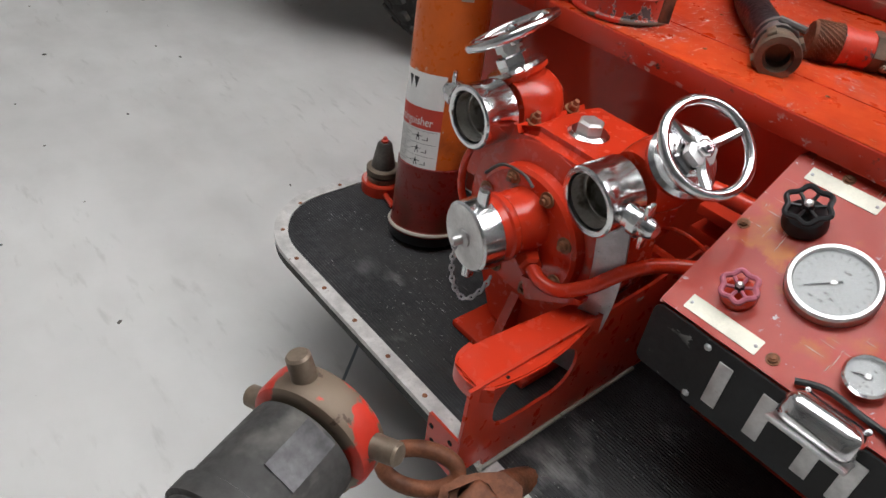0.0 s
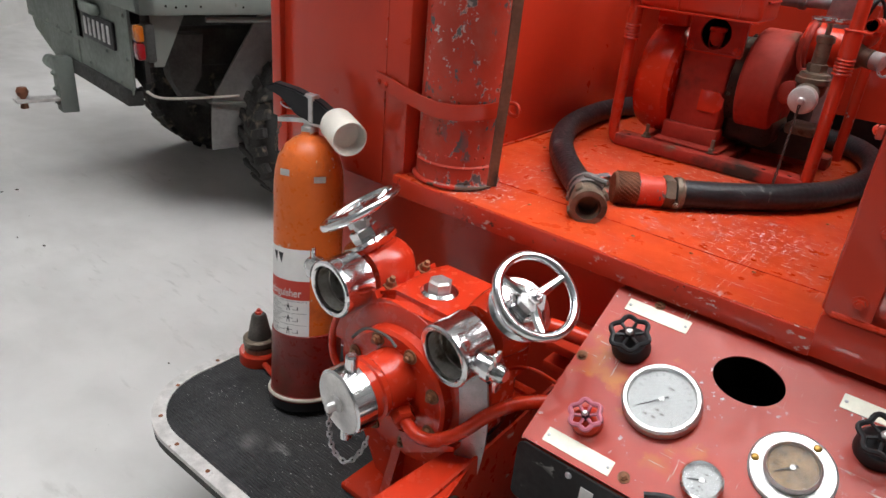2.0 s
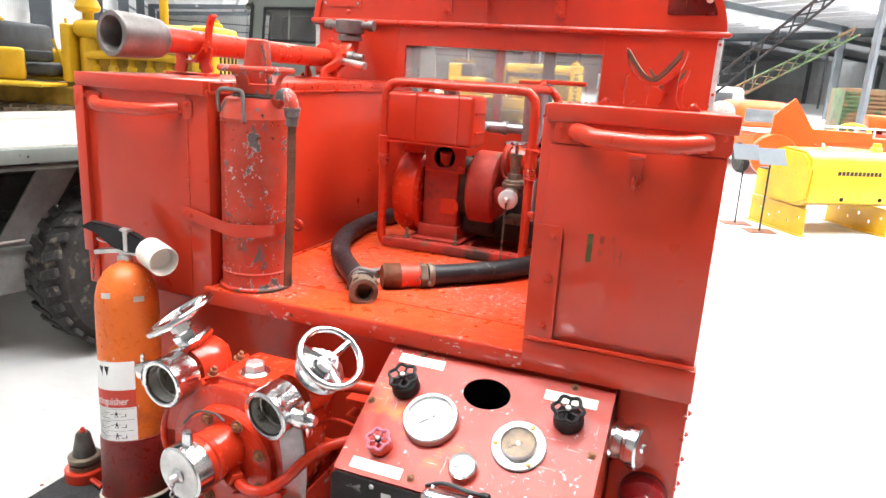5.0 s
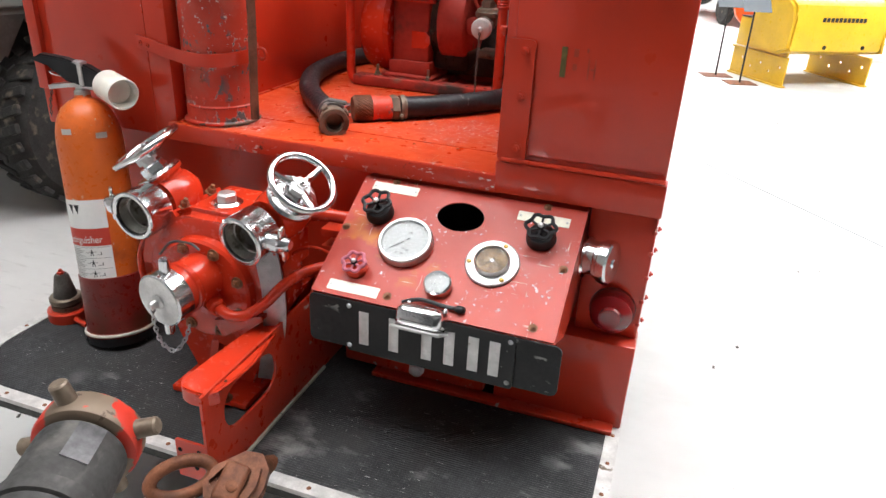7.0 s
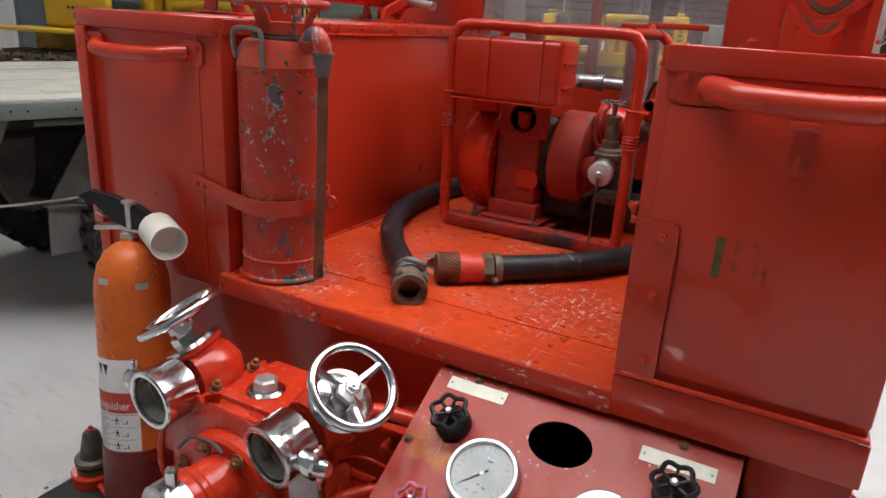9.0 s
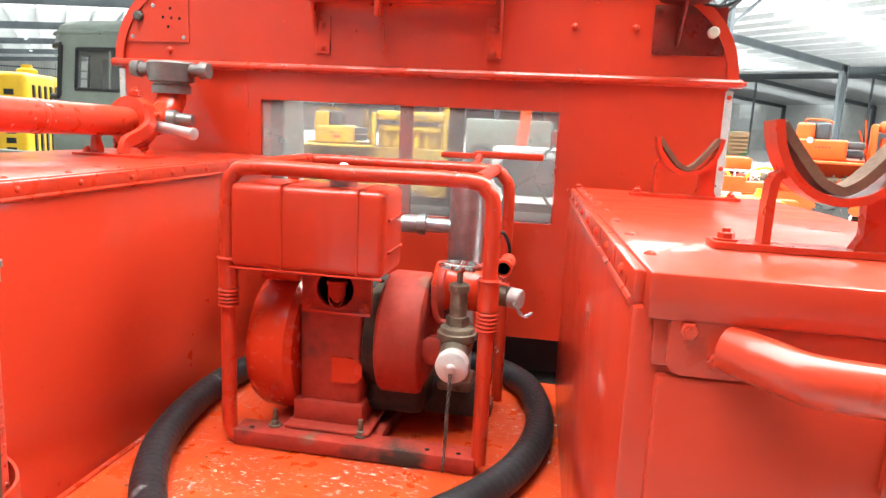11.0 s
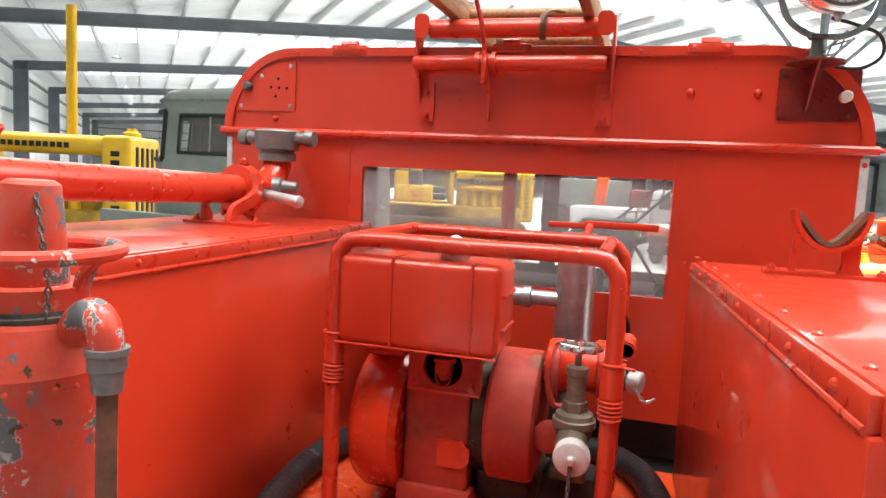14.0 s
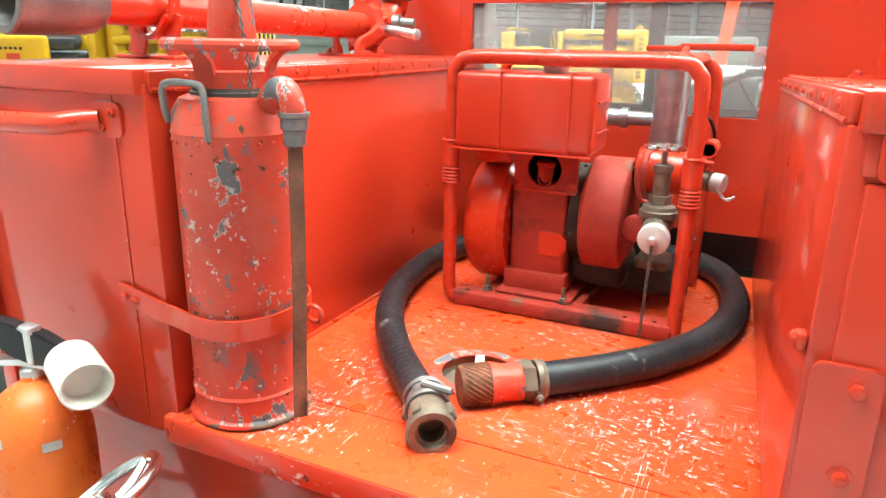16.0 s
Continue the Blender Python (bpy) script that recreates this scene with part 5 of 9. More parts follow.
def outlet(body_c, lip, d_out, d_stem, wheel_hub, twist, lug_side, wheel_r):
    """A globe valve with a chromed open outlet, a bonnet and a hand wheel."""
    d_out, d_stem = Vector(d_out).normalized(), Vector(d_stem).normalized()
    v = part("valve_body", lathe(B(), body_c - d_out * 0.062, d_out, [(0, 0.0), (0.004, 0.024), (0.014, 0.043), (0.032, 0.056), (0.062, 0.061), (0.09, 0.057), (0.115, 0.050)], 36), m_cast, pump)
    L = (Vector(lip) - body_c).length
    part("valve_neck", lathe(B(), body_c, d_stem, [(0, 0.050), (0.045, 0.048), (0.050, 0.056), (0.058, 0.057)], 32), m_cast, v)
    part("bonnet_flange", lathe(B(), body_c + d_stem * 0.058, d_stem, [(0, 0.056), (0.004, 0.058), (0.010, 0.052), (0.013, 0.034)], 40), m_chrome, v)
    part("gland_nut", lathe(B(), body_c + d_stem * 0.068, d_stem, [(0, 0.031), (0.018, 0.031), (0.021, 0.026)], 6), m_chrome, v)
    part("stem", lathe(B(), body_c + d_stem * 0.085, d_stem, [(0, 0.017), (0.010, 0.017), (0.010, 0.024), (0.024, 0.024), (0.026, 0.012), ((Vector(wheel_hub) - body_c).dot(d_stem) - 0.085, 0.011)], 6), m_alu, v)
    part("outlet", lathe(B(), Vector(lip), -d_out, [(0.058, 0.040), (0.03, 0.036), (0.028, 0.044), (0.002, 0.046), (0, 0.048), (0, 0.054), (0.003, 0.057), (0.030, 0.057), (0.033, 0.0555), (0.068, 0.0555), (0.071, 0.053), (0.071, 0.048)], 44, False, False), m_chrome, v, "polished chrome hose outlet, open")
    part("bore", lathe(B(), Vector(lip) - d_out * 0.003, -d_out, [(0.004, 0.0432), (0.0265, 0.0425), (0.027, 0.0345), (0.055, 0.034), (0.056, 0.0)], 36, False, False), m_bore, v)
    s = Vector(lug_side).normalized()
    p = Vector(lip) - d_out * 0.032 + s * 0.052
    bm = lathe(B(), p, s, [(0, 0.021), (0.014, 0.019), (0.016, 0.024), (0.030, 0.024), (0.033, 0.018), (0.048, 0.014), (0.052, 0.010)], 20)
    t = d_out.cross(s).normalized()
    for q in (1, -1):
        mm = along(p + s * 0.034 + t * q * 0.012, t * q)
        box(bm, -0.004, 0.004, -0.009, 0.009, 0, 0.028, 0.003, 2, mm)
    part("release_lug", bm, m_chrome, v)
    hand_wheel(pump, wheel_hub, d_stem, wheel_r, 0.0085, m_chrome, 3, 0.014, "hand_wheel", twist)
    return v


outlet(Vector((-0.662, 0.985, 0.838)), (-0.672, 0.848, 0.829), (-0.07, -1, -0.05), (-0.50, -0.22, 0.84), (-0.711, 0.962, 0.953), 0.6, (-1, 0.05, 0.05), 0.080)
outlet(Vector((-0.362, 0.972, 0.852)), (-0.390, 0.840, 0.824), (-0.16, -1, -0.14), (0.60, -0.26, 0.75), (-0.293, 0.946, 0.940), 0.35, (1, -0.05, 0.0), 0.070)
bm = B()
slab(bm, [(0.905, 0.0), (1.08, 0.0), (1.08, 0.016), (0.905, 0.016)], Matrix.Translation((-0.700, 0, 0.762)) @ Matrix(((0, -0.5, 0.866, 0), (1, 0, 0, 0), (0, 0.866, 0.5, 0), (0, 0, 0, 1))), 0.115)
part("outlet_flange", bm, m_cast, pump)
bm = B()
for p in ((-0.608, 0.945, 0.829), (-0.608, 1.045, 0.829)):
    hexbolt(bm, p, (0.35, 0, 0.93), 0.010, 0.016)
part("flange_bolts", bm, m_rustbolt, pump)
# copper-shaped feed pipes, painted red
bm = lathe(B(), (-0.508, 0.875, 0.652), (0.75, -0.5, -0.1), [(0, 0.020), (0.016, 0.020), (0.018, 0.025), (0.034, 0.025)], 6)
lathe(bm, Vector((-0.508, 0.875, 0.652)) + Vector((0.75, -0.5, -0.1)).normalized() * 0.034, (0.75, -0.5, -0.1), [(0, 0.022), (0.02, 0.022), (0.024, 0.016)], 6)
tube(bm, [(-0.470, 0.850, 0.646), (-0.43, 0.838, 0.640), (-0.392, 0.845, 0.645), (-0.355, 0.870, 0.672), (-0.325, 0.90, 0.708), (-0.290, 0.935, 0.733), (-0.250, 0.975, 0.738), (-0.22, 1.02, 0.73)], 0.0125, 14, 6)
part("feed_pipe", bm, m_cast, pump, "bent red feed pipe with hexagon union")
part("side_pipe", tube(B(), [(-0.68, 0.90, 0.60), (-0.715, 0.90, 0.65), (-0.715, 0.91, 0.72), (-0.68, 0.93, 0.775)], 0.008, 10, 6), m_cast, pump)
part("back_pipe", tube(B(), [(-0.40, 1.05, 0.80), (-0.33, 1.07, 0.815), (-0.26, 1.09, 0.81), (-0.16, 1.12, 0.80)], 0.016, 12, 5), m_cast, pump)
part("thin_pipe", tube(B(), [(-0.38, 1.0, 0.72), (-0.32, 1.0, 0.76), (-0.27, 1.02, 0.745), (-0.22, 1.05, 0.70)], 0.004, 8, 6), m_cast, pump)
part("wire", tube(B(), [(-0.63, 0.872, 0.735), (-0.59, 0.868, 0.775), (-0.54, 0.868, 0.782), (-0.515, 0.868, 0.77)], 0.003, 6, 5), m_iron, pump)
bm = B()
for z in (0.70, 0.745):
    box(bm, -0.34, -0.243, 1.10, 1.212, z, z + 0.02, 0.003)
part("support_rail", bm, m_red, pump)

# foot guard beside the pump
guard = thing("step_guard", (-0.335, 0.85, TZ), "red steel guard plate with flared tread on the tail board", "guard")
oval = round_rect(0.665, 0.860, 0.468, 0.573, 0.050, 7)
bm = slab(B(), [(0.602, 0.400), (0.664, 0.400), (0.672, TZ + 0.001), (1.21, TZ + 0.001), (1.21, 0.640), (1.03, 0.618), (0.875, 0.612), (0.602, 0.606)], Matrix.Translation((-0.338, 0, 0)) @ YZ, 0.006, [oval[::-1]])
part("plate", bm, m_red_edge, guard)
mt = Matrix.Translation((0, 0, 0.596))
bm = slab(B(), [(-0.408, 0.660), (-0.402, 0.640), (-0.388, 0.626), (-0.366, 0.620), (-0.338, 0.624), (-0.322, 0.640), (-0.317, 0.664), (-0.313, 0.70), (-0.312, 0.745), (-0.318, 0.80), (-0.330, 0.86), (-0.340, 0.905), (-0.357, 0.912), (-0.386, 0.895), (-0.394, 0.85), (-0.400, 0.77), (-0.407, 0.70)], mt, 0.007)
bmesh.ops.bevel(bm, geom=[e for e in bm.edges if len(e.link_faces) == 2 and e.calc_face_angle(0) > 1.0], offset=0.0028, segments=3, affect="EDGES")
tread = part("tread", bm, m_cast, guard)
bm = tube(B(), [(-0.409, 0.672, 0.590), (-0.405, 0.645, 0.588), (-0.390, 0.627, 0.586), (-0.366, 0.621, 0.585), (-0.338, 0.625, 0.586), (-0.321, 0.642, 0.588)], 0, n=4, flat=(0.008, 0.028), up=(0, 0, 1))
part("lip", bm, m_red_edge, tread)
part("hole", lathe(B(), (-0.326, 0.672, 0.6031), (0, 0, 1), [(0, 0.0035), (0.0006, 0.0035)], 10), m_hole, tread)
bm = slab(B(), round_rect(-0.408, -0.334, 0.392, 0.487, 0.003, 2), Matrix.Translation((0, 0.606, 0)) @ XZ, 0.005)
fl = part("end_flange", bm, m_red_edge, guard)
bm = B()
for x, z in ((-0.392, 0.430), (-0.362, 0.424), (-0.398, 0.462), (-0.352, 0.468)):
    lathe(bm, (x, 0.6009, z), (0, -1, 0), [(0, 0.0055), (0.0006, 0.0055)], 10)
part("holes", bm, m_hole, fl)
part("sealant", tube(B(), [(-0.330, 0.66, TZ + 0.002), (-0.330, 0.85, TZ + 0.003), (-0.330, 1.08, TZ + 0.002)], 0.005, 6, 5), m_bed, guard)

# ---- portable extinguisher on the tail board ----
EC = Vector((-0.915, 0.998, TZ))
ext = thing("fire_extinguisher", EC, "orange cylinder fire extinguisher with white horn in a red boot", "fire extinguisher")
ex_axis = Vector((-0.118, 0.122, 1.0)).normalized()
part("foot_ring", lathe(B(), EC, ex_axis, [(0, 0.085), (0.028, 0.086), (0.03, 0.08)], 40), m_plastic, ext)
part("boot", lathe(B(), EC + ex_axis * 0.025, ex_axis, [(0, 0.091), (0.004, 0.091), (0.012, 0.084), (0.165, 0.0825), (0.167, 0.079)], 44), m_dkred, ext, "dark red worn lower sleeve")
part("foot_rim", ring(B(), EC + ex_axis * 0.030, ex_axis, 0.087, 0.005, 44, 8), m_bed, ext)
part("cylinder", lathe(B(), EC + ex_axis * 0.16, ex_axis, [(0, 0.079), (0.375, 0.079), (0.408, 0.0765), (0.440, 0.069), (0.466, 0.054), (0.482, 0.034), (0.488, 0.020), (0.495, 0.019)], 48), m_orange, ext)
EM = along(EC, ex_axis)
EX = (EM.to_3x3() @ Vector((1, 0, 0)))


def on_ext(a, h, r=0.0796):
    """A place on the cylinder: a degrees from the camera side, h up its axis."""
    view = Vector((0.70, -0.71, 0))
    view = (view - ex_axis * view.dot(ex_axis)).normalized()
    side = ex_axis.cross(view)
    q = radians(a)
    return EC + ex_axis * h + (view * math.cos(q) + side * math.sin(q)) * r


def wrap(bm, a0, a1, h0, h1, r=0.0796, n=14):
    lo = [bm.verts.new(on_ext(a0 + (a1 - a0) * k / n, h0, r)) for k in range(n + 1)]
    hi = [bm.verts.new(on_ext(a0 + (a1 - a0) * k / n, h1, r)) for k in range(n + 1)]
    for k in range(n):
        bm.faces.new((lo[k], lo[k + 1], hi[k + 1], hi[k]))
    return bm


# label: white sheet, black sign, red band with its word, rows of small print
lab = part("label", wrap(B(), -84, 8, 0.168, 0.400), m_paper, ext, "white printed instruction label")
bm = B()
for a0, a1, a2 in ((-64, -52, -56), (-50, -38, -44)):
    bm.faces.new([bm.verts.new(on_ext(a, h, 0.0801)) for a, h in ((a0, 0.388), (a1, 0.388), (a2 + 1, 0.362))])
part("sign", bm, m_ink, lab)
part("band", wrap(B(), -84, 8, 0.280, 0.326, 0.0800), m_redink, lab)
part("base_band", wrap(B(), -84, -6, 0.169, 0.186, 0.0800), m_ink, lab)
bm = B()
for k in range(4):
    wrap(bm, -80, 4, 0.190 + 0.0285 * k, 0.1907 + 0.0285 * k, 0.0800, 10)
for k in range(3):
    h = 0.193 + 0.0285 * k
    for q in range(5):
        wrap(bm, -76, -52 + 5 * ((q * 7 + k) % 3), h + 0.002 + 0.0046 * q, h + 0.0032 + 0.0046 * q, 0.0800, 4)
    for a0, a1, h0, h1 in ((-30, -26, 0.010, 0.016), (-29, -27, 0.016, 0.021), (-34, -30, 0.014, 0.0152), (-26, -20, 0.0135, 0.0147), (-31, -29.6, 0.003, 0.010), (-26.5, -25, 0.004, 0.010), (-20, -10, 0.006, 0.0072), (-12, -10.5, 0.006, 0.014), (-40, -34, 0.0115, 0.0127)):
        wrap(bm, a0, a1, h + h0, h + h1, 0.0800, 2)
part("small_print", bm, m_ink, lab)
tc = bpy.data.curves.new("word", "FONT")
tc.body, tc.size = "extinguisher", 0.027
tmp = new("word", tc)
me = bpy.data.meshes.new_from_object(tmp.evaluated_get(bpy.context.evaluated_depsgraph_get()))
bpy.data.objects.remove(tmp)
for v in me.vertices:
    v.co = on_ext(-82 + math.degrees(v.co.x / 0.0796) * 0.80, 0.288 + v.co.y, 0.0804)
me.materials.append(m_paper)
wob = new("word", me)
wob.parent, wob.matrix_parent_inverse = lab, Matrix.Identity(4)

# second red fitting in front of the bracket strap, valve head, levers and horn
HT = EC + ex_axis * 0.645
hd = part("valve_head", lathe(B(), HT - ex_axis * 0.01, ex_axis, [(0, 0.019), (0.03, 0.019), (0.034, 0.014), (0.05, 0.012)], 20), m_alu, ext)
hv = Vector((0.93, 0.30, 0.0)).normalized()
mm = Matrix.Translation(HT + Vector((0, 0, 0.025)))
side_v = Vector((hv.y, -hv.x, 0))
LM = Matrix((hv, Vector((0, 0, 1)), side_v)).transposed().to_4x4()
LM.translation = HT - side_v * 0.014 - Vector((0, 0, 0.010))
bm = slab(B(), [(-0.100, 0.106), (-0.083, 0.119), (-0.03, 0.112), (0.03, 0.094), (0.068, 0.072), (0.074, 0.050), (0.060, 0.040), (0.01, 0.040), (-0.03, 0.056), (-0.070, 0.090)], LM, 0.028)
bmesh.ops.bevel(bm, geom=[e for e in bm.edges if len(e.link_faces) == 2 and e.calc_face_angle(0) > 0.9], offset=0.004, segments=2, affect="EDGES")
part("lever", bm, m_plastic, ext, "black squeeze lever")
bm = tube(B(), [HT + hv * 0.04 + Vector((0, 0, 0.030)), HT - hv * 0.01 + Vector((0, 0, 0.036)), HT - hv * 0.075 + Vector((0, 0, 0.028))], 0, n=4, flat=(0.026, 0.010), up=(0, 0, 1))
part("carry_handle", bm, m_alu, ext)
part("fork", box(B(), -0.012, 0.02, -0.012, 0.012, 0.01, 0.07, 0.003, 2, mm), m_alu, ext)
part("pin_ring", ring(B(), HT - hv * 0.055 + Vector((0, 0, 0.060)), (0.3, 0.2, 1), 0.017, 0.0016, 24, 6), m_steel, ext)
H0 = HT + Vector((0.088, 0.010, 0.036))
hdir = Vector((0.90, -0.40, -0.10)).normalized()
part("horn", lathe(B(), H0 + hdir * 0.062, -hdir, [(0.03, 0.030), (0.002, 0.034), (0, 0.035), (0, 0.0375), (0.003, 0.039), (0.085, 0.038), (0.092, 0.030), (0.10, 0.014)], 36, True, True), m_white, ext, "short white plastic discharge horn")
chain(ext, [HT - hv * 0.07 + Vector((0, 0, 0.03)), HT - hv * 0.085 + Vector((0, 0, -0.01)), HT - hv * 0.09 + Vector((0, 0, -0.05))], 0.0014, 0.009, m_iron)
bm = B()
for a, h in ((22, 0.560), (-38, 0.572)):
    wrap(bm, a - 10, a + 10, h - 0.008, h + 0.006, 0.0785, 6)
part("sticker", bm, m_trim, ext, "worn silver sticker")
ebr = thing("extinguisher_bracket", (-1.09, 1.10, 0.55), "thin red wall bracket and strap behind the extinguisher", "bracket")
bm = box(B(), -1.135, -1.115, 1.10, 1.108, TZ, 0.72, 0.002)
tube(bm, [(-1.12, 1.104, 0.66), (-1.085, 1.085, 0.66), (-1.03, 1.07, 0.662)], 0, n=4, flat=(0.004, 0.03), up=(0, 0, 1))
part("strap", bm, m_red, ebr)

# nozzle adaptor stored beside it
ad = thing("hose_nozzle", (-1.125, 1.035, TZ), "tapered grey nozzle in a bronze collar on a red base", "nozzle")
AC = Vector((-1.123, 1.018, TZ))
part("base", lathe(B(), AC, (0, 0, 1), [(0, 0.054), (0.028, 0.054), (0.032, 0.050)], 32), m_red, ad)
bm = tube(B(), [AC + Vector((0.04, -0.02, 0.012)), AC + Vector((0.10, -0.035, 0.012))], 0.008, 10, 1)
lathe(bm, AC + Vector((-0.048, 0.0, 0.02)), (-1, 0, 0), [(0, 0.008), (0.012, 0.007)], 10)
part("lug", bm, m_red, ad)
part("collar", lathe(B(), AC + Vector((0, 0, 0.030)), (0, 0, 1), [(0, 0.040), (0.016, 0.041), (0.018, 0.036), (0.022, 0.036), (0.024, 0.043), (0.036, 0.043), (0.040, 0.038), (0.040, 0.030)], 36), m_bronze, ad)
part("cone", lathe(B(), AC + Vector((0, 0, 0.050)), (0, 0, 1), [(0, 0.031), (0.02, 0.031), (0.082, 0.019), (0.088, 0.014)], 32), m_iron, ad, "matt grey tapered rubber cone")
part("tip", lathe(B(), AC + Vector((0, 0, 0.137)), (0, 0, 1), [(0, 0.010), (0.006, 0.010), (0.008, 0.006), (0.014, 0.005)], 6), m_red, ad)

# ---- large riveted canister on the deck ----
CC = Vector((-0.705, 1.252, DECK))
can = thing("foam_canister", CC, "tall riveted red canister, paint chipped to grey metal", "canister")
body = part("body", lathe(B(), CC, (0, 0, 1), [(0, 0.093), (0.010, 0.095), (0.012, 0.089), (0.045, 0.089), (0.048, 0.091), (0.052, 0.088), (0.445, 0.088), (0.448, 0.0895), (0.452, 0.088), (0.475, 0.086), (0.495, 0.074), (0.502, 0.055), (0.503, 0.0)], 56), m_can, can)
part("base_rim", ring(B(), CC + Vector((0, 0, 0.006)), (0, 0, 1), 0.094, 0.004, 56, 8), m_couple, can, "bare worn base rim")
bm = B()
for z, n in ((0.070, 26), (0.436, 26)):
    for k in range(n):
        a = 2 * math.pi * k / n
        e = Vector((math.cos(a), math.sin(a), 0))
        rivet(bm, CC + e * 0.088 + Vector((0, 0, z)), e, 0.0035, 0.0025)
for k in range(14):
    for a in (radians(-112), radians(28)):
        e = Vector((math.cos(a), math.sin(a), 0))
        rivet(bm, CC + e * 0.088 + Vector((0, 0, 0.09 + 0.025 * k)), e, 0.0032, 0.0022)
part("rivets", bm, m_can, body, kind="stuff")
part("neck", lathe(B(), CC + Vector((0.004, 0, 0.498)), (0, 0, 1), [(0, 0.062), (0.006, 0.062), (0.007, 0.058), (0.012, 0.058)], 40), m_iron, can)
bm = lathe(B(), CC + Vector((0.004, 0, 0.510)), (0, 0, 1), [(0, 0.058), (0.022, 0.058), (0.024, 0.052)], 40)
for a in (radians(20), radians(160), radians(270)):
    e = Vector((math.cos(a), math.sin(a), 0))
    tube(bm, [CC + e * 0.054 + Vector((0.004, 0, 0.528)), CC + e * 0.060 + Vector((0.004, 0, 0.548)), CC + e * 0.078 + Vector((0.004, 0, 0.565))], 0, n=4, flat=(0.035, 0.006), up=(e.x, e.y, 0))
part("cap", bm, m_can, can)
part("top_wheel", ring(B(), CC + Vector((0.004, 0, 0.568)), (0, 0, 1), 0.088, 0.0085, 48, 10), m_can, can, "round carrying wheel, paint worn")
part("spout", lathe(B(), CC + Vector((0.01, -0.005, 0.530)), (0.03, 0, 1), [(0, 0.036), (0.005, 0.038), (0.09, 0.030), (0.108, 0.028), (0.112, 0.022)], 32), m_can, can)
chain(can, [CC + Vector((0.036, -0.02, 0.63)), CC + Vector((0.050, -0.028, 0.59)), CC + Vector((0.06, -0.03, 0.54)), CC + Vector((0.061, -0.035, 0.50))], 0.0014, 0.009, m_iron)
bm = tube(B(), [CC + Vector((-0.060, -0.066, 0.462)), CC + Vector((-0.057, -0.074, 0.480)), CC + Vector((-0.052, -0.080, 0.505)), CC + Vector((-0.040, -0.082, 0.517)), CC + Vector((0.010, -0.082, 0.517)), CC + Vector((0.024, -0.083, 0.506)), CC + Vector((0.028, -0.086, 0.470)), CC + Vector((0.030, -0.086, 0.442))], 0.0050, 10, 4)
part("handle", bm, m_gunmetal, can, "bent bare metal handle")
bm = tube(B(), [CC + Vector((0.066, -0.01, 0.478)), CC + Vector((0.088, -0.016, 0.505)), CC + Vector((0.108, -0.021, 0.512)), CC + Vector((0.122, -0.024, 0.500)), CC + Vector((0.126, -0.024, 0.478))], 0.0172, 16, 5)
part("elbow", bm, m_can, can)
bm = lathe(B(), CC + Vector((0.126, -0.024, 0.482)), (0, 0, -1), [(0, 0.0215), (0.006, 0.0215), (0.008, 0.019), (0.022, 0.019), (0.024, 0.016), (0.045, 0.015)], 20)
part("union", bm, m_gunmetal, can)
bm = tube(B(), [CC + Vector((0.126, -0.024, 0.445)), CC + Vector((0.124, -0.026, 0.25)), CC + Vector((0.120, -0.028, 0.12)), CC + Vector((0.118, -0.03, 0.02))], 0, n=5, flat=(0.019, 0.010), up=(0.75, -0.65, 0))
part("hose_strap", bm, m_strap, can, "flattened brown rubber hose")
strap = thing("canister_strap", (-0.72, 1.165, 1.13), "flat red steel strap holding the canister to the locker", "strap")
bm = B()
P = spline([(-0.872, YR - 0.004, 1.150), (-0.83, YR - 0.005, 1.143), (-0.80, 1.160, 1.135), (-0.765, 1.163, 1.128), (-0.71, 1.158, 1.122), (-0.66, 1.168, 1.122), (-0.622, 1.200, 1.126), (-0.608, 1.245, 1.130), (-0.62, 1.30, 1.134), (-0.68, 1.342, 1.136), (-0.74, 1.338, 1.136), (-0.784, 1.32, 1.136)], 6)
rows = []
for i, p in enumerate(P):
    t = (P[min(i + 1, len(P) - 1)] - P[max(i - 1, 0)]).normalized()
    s = t.cross(Vector((0, 0, 1))).normalized()
    rows.append([bm.verts.new(p + Vector((0, 0, h)) + s * q) for h, q in ((-0.016, 0), (0.016, 0), (0.016, 0.004), (-0.016, 0.004))])
for A, C in zip(rows, rows[1:]):
    for k in range(4):
        bm.faces.new((A[k], A[(k + 1) % 4], C[(k + 1) % 4], C[k]))
bm.faces.new(rows[0])
bm.faces.new(rows[-1][::-1])
part("band", bm, m_red, strap)
bm = B()
for x in (-0.860, -0.840):
    hexbolt(bm, (x, YR - 0.008, 1.147 - (x + 0.86) * 0.2), (0, -1, 0), 0.0065, 0.005, False)
part("bolts", bm, m_red, strap)
part("eye", ring(B(), (-0.576, 1.252, 1.135), (0, 1, 0.2), 0.014, 0.004, 20, 8), m_red, strap)

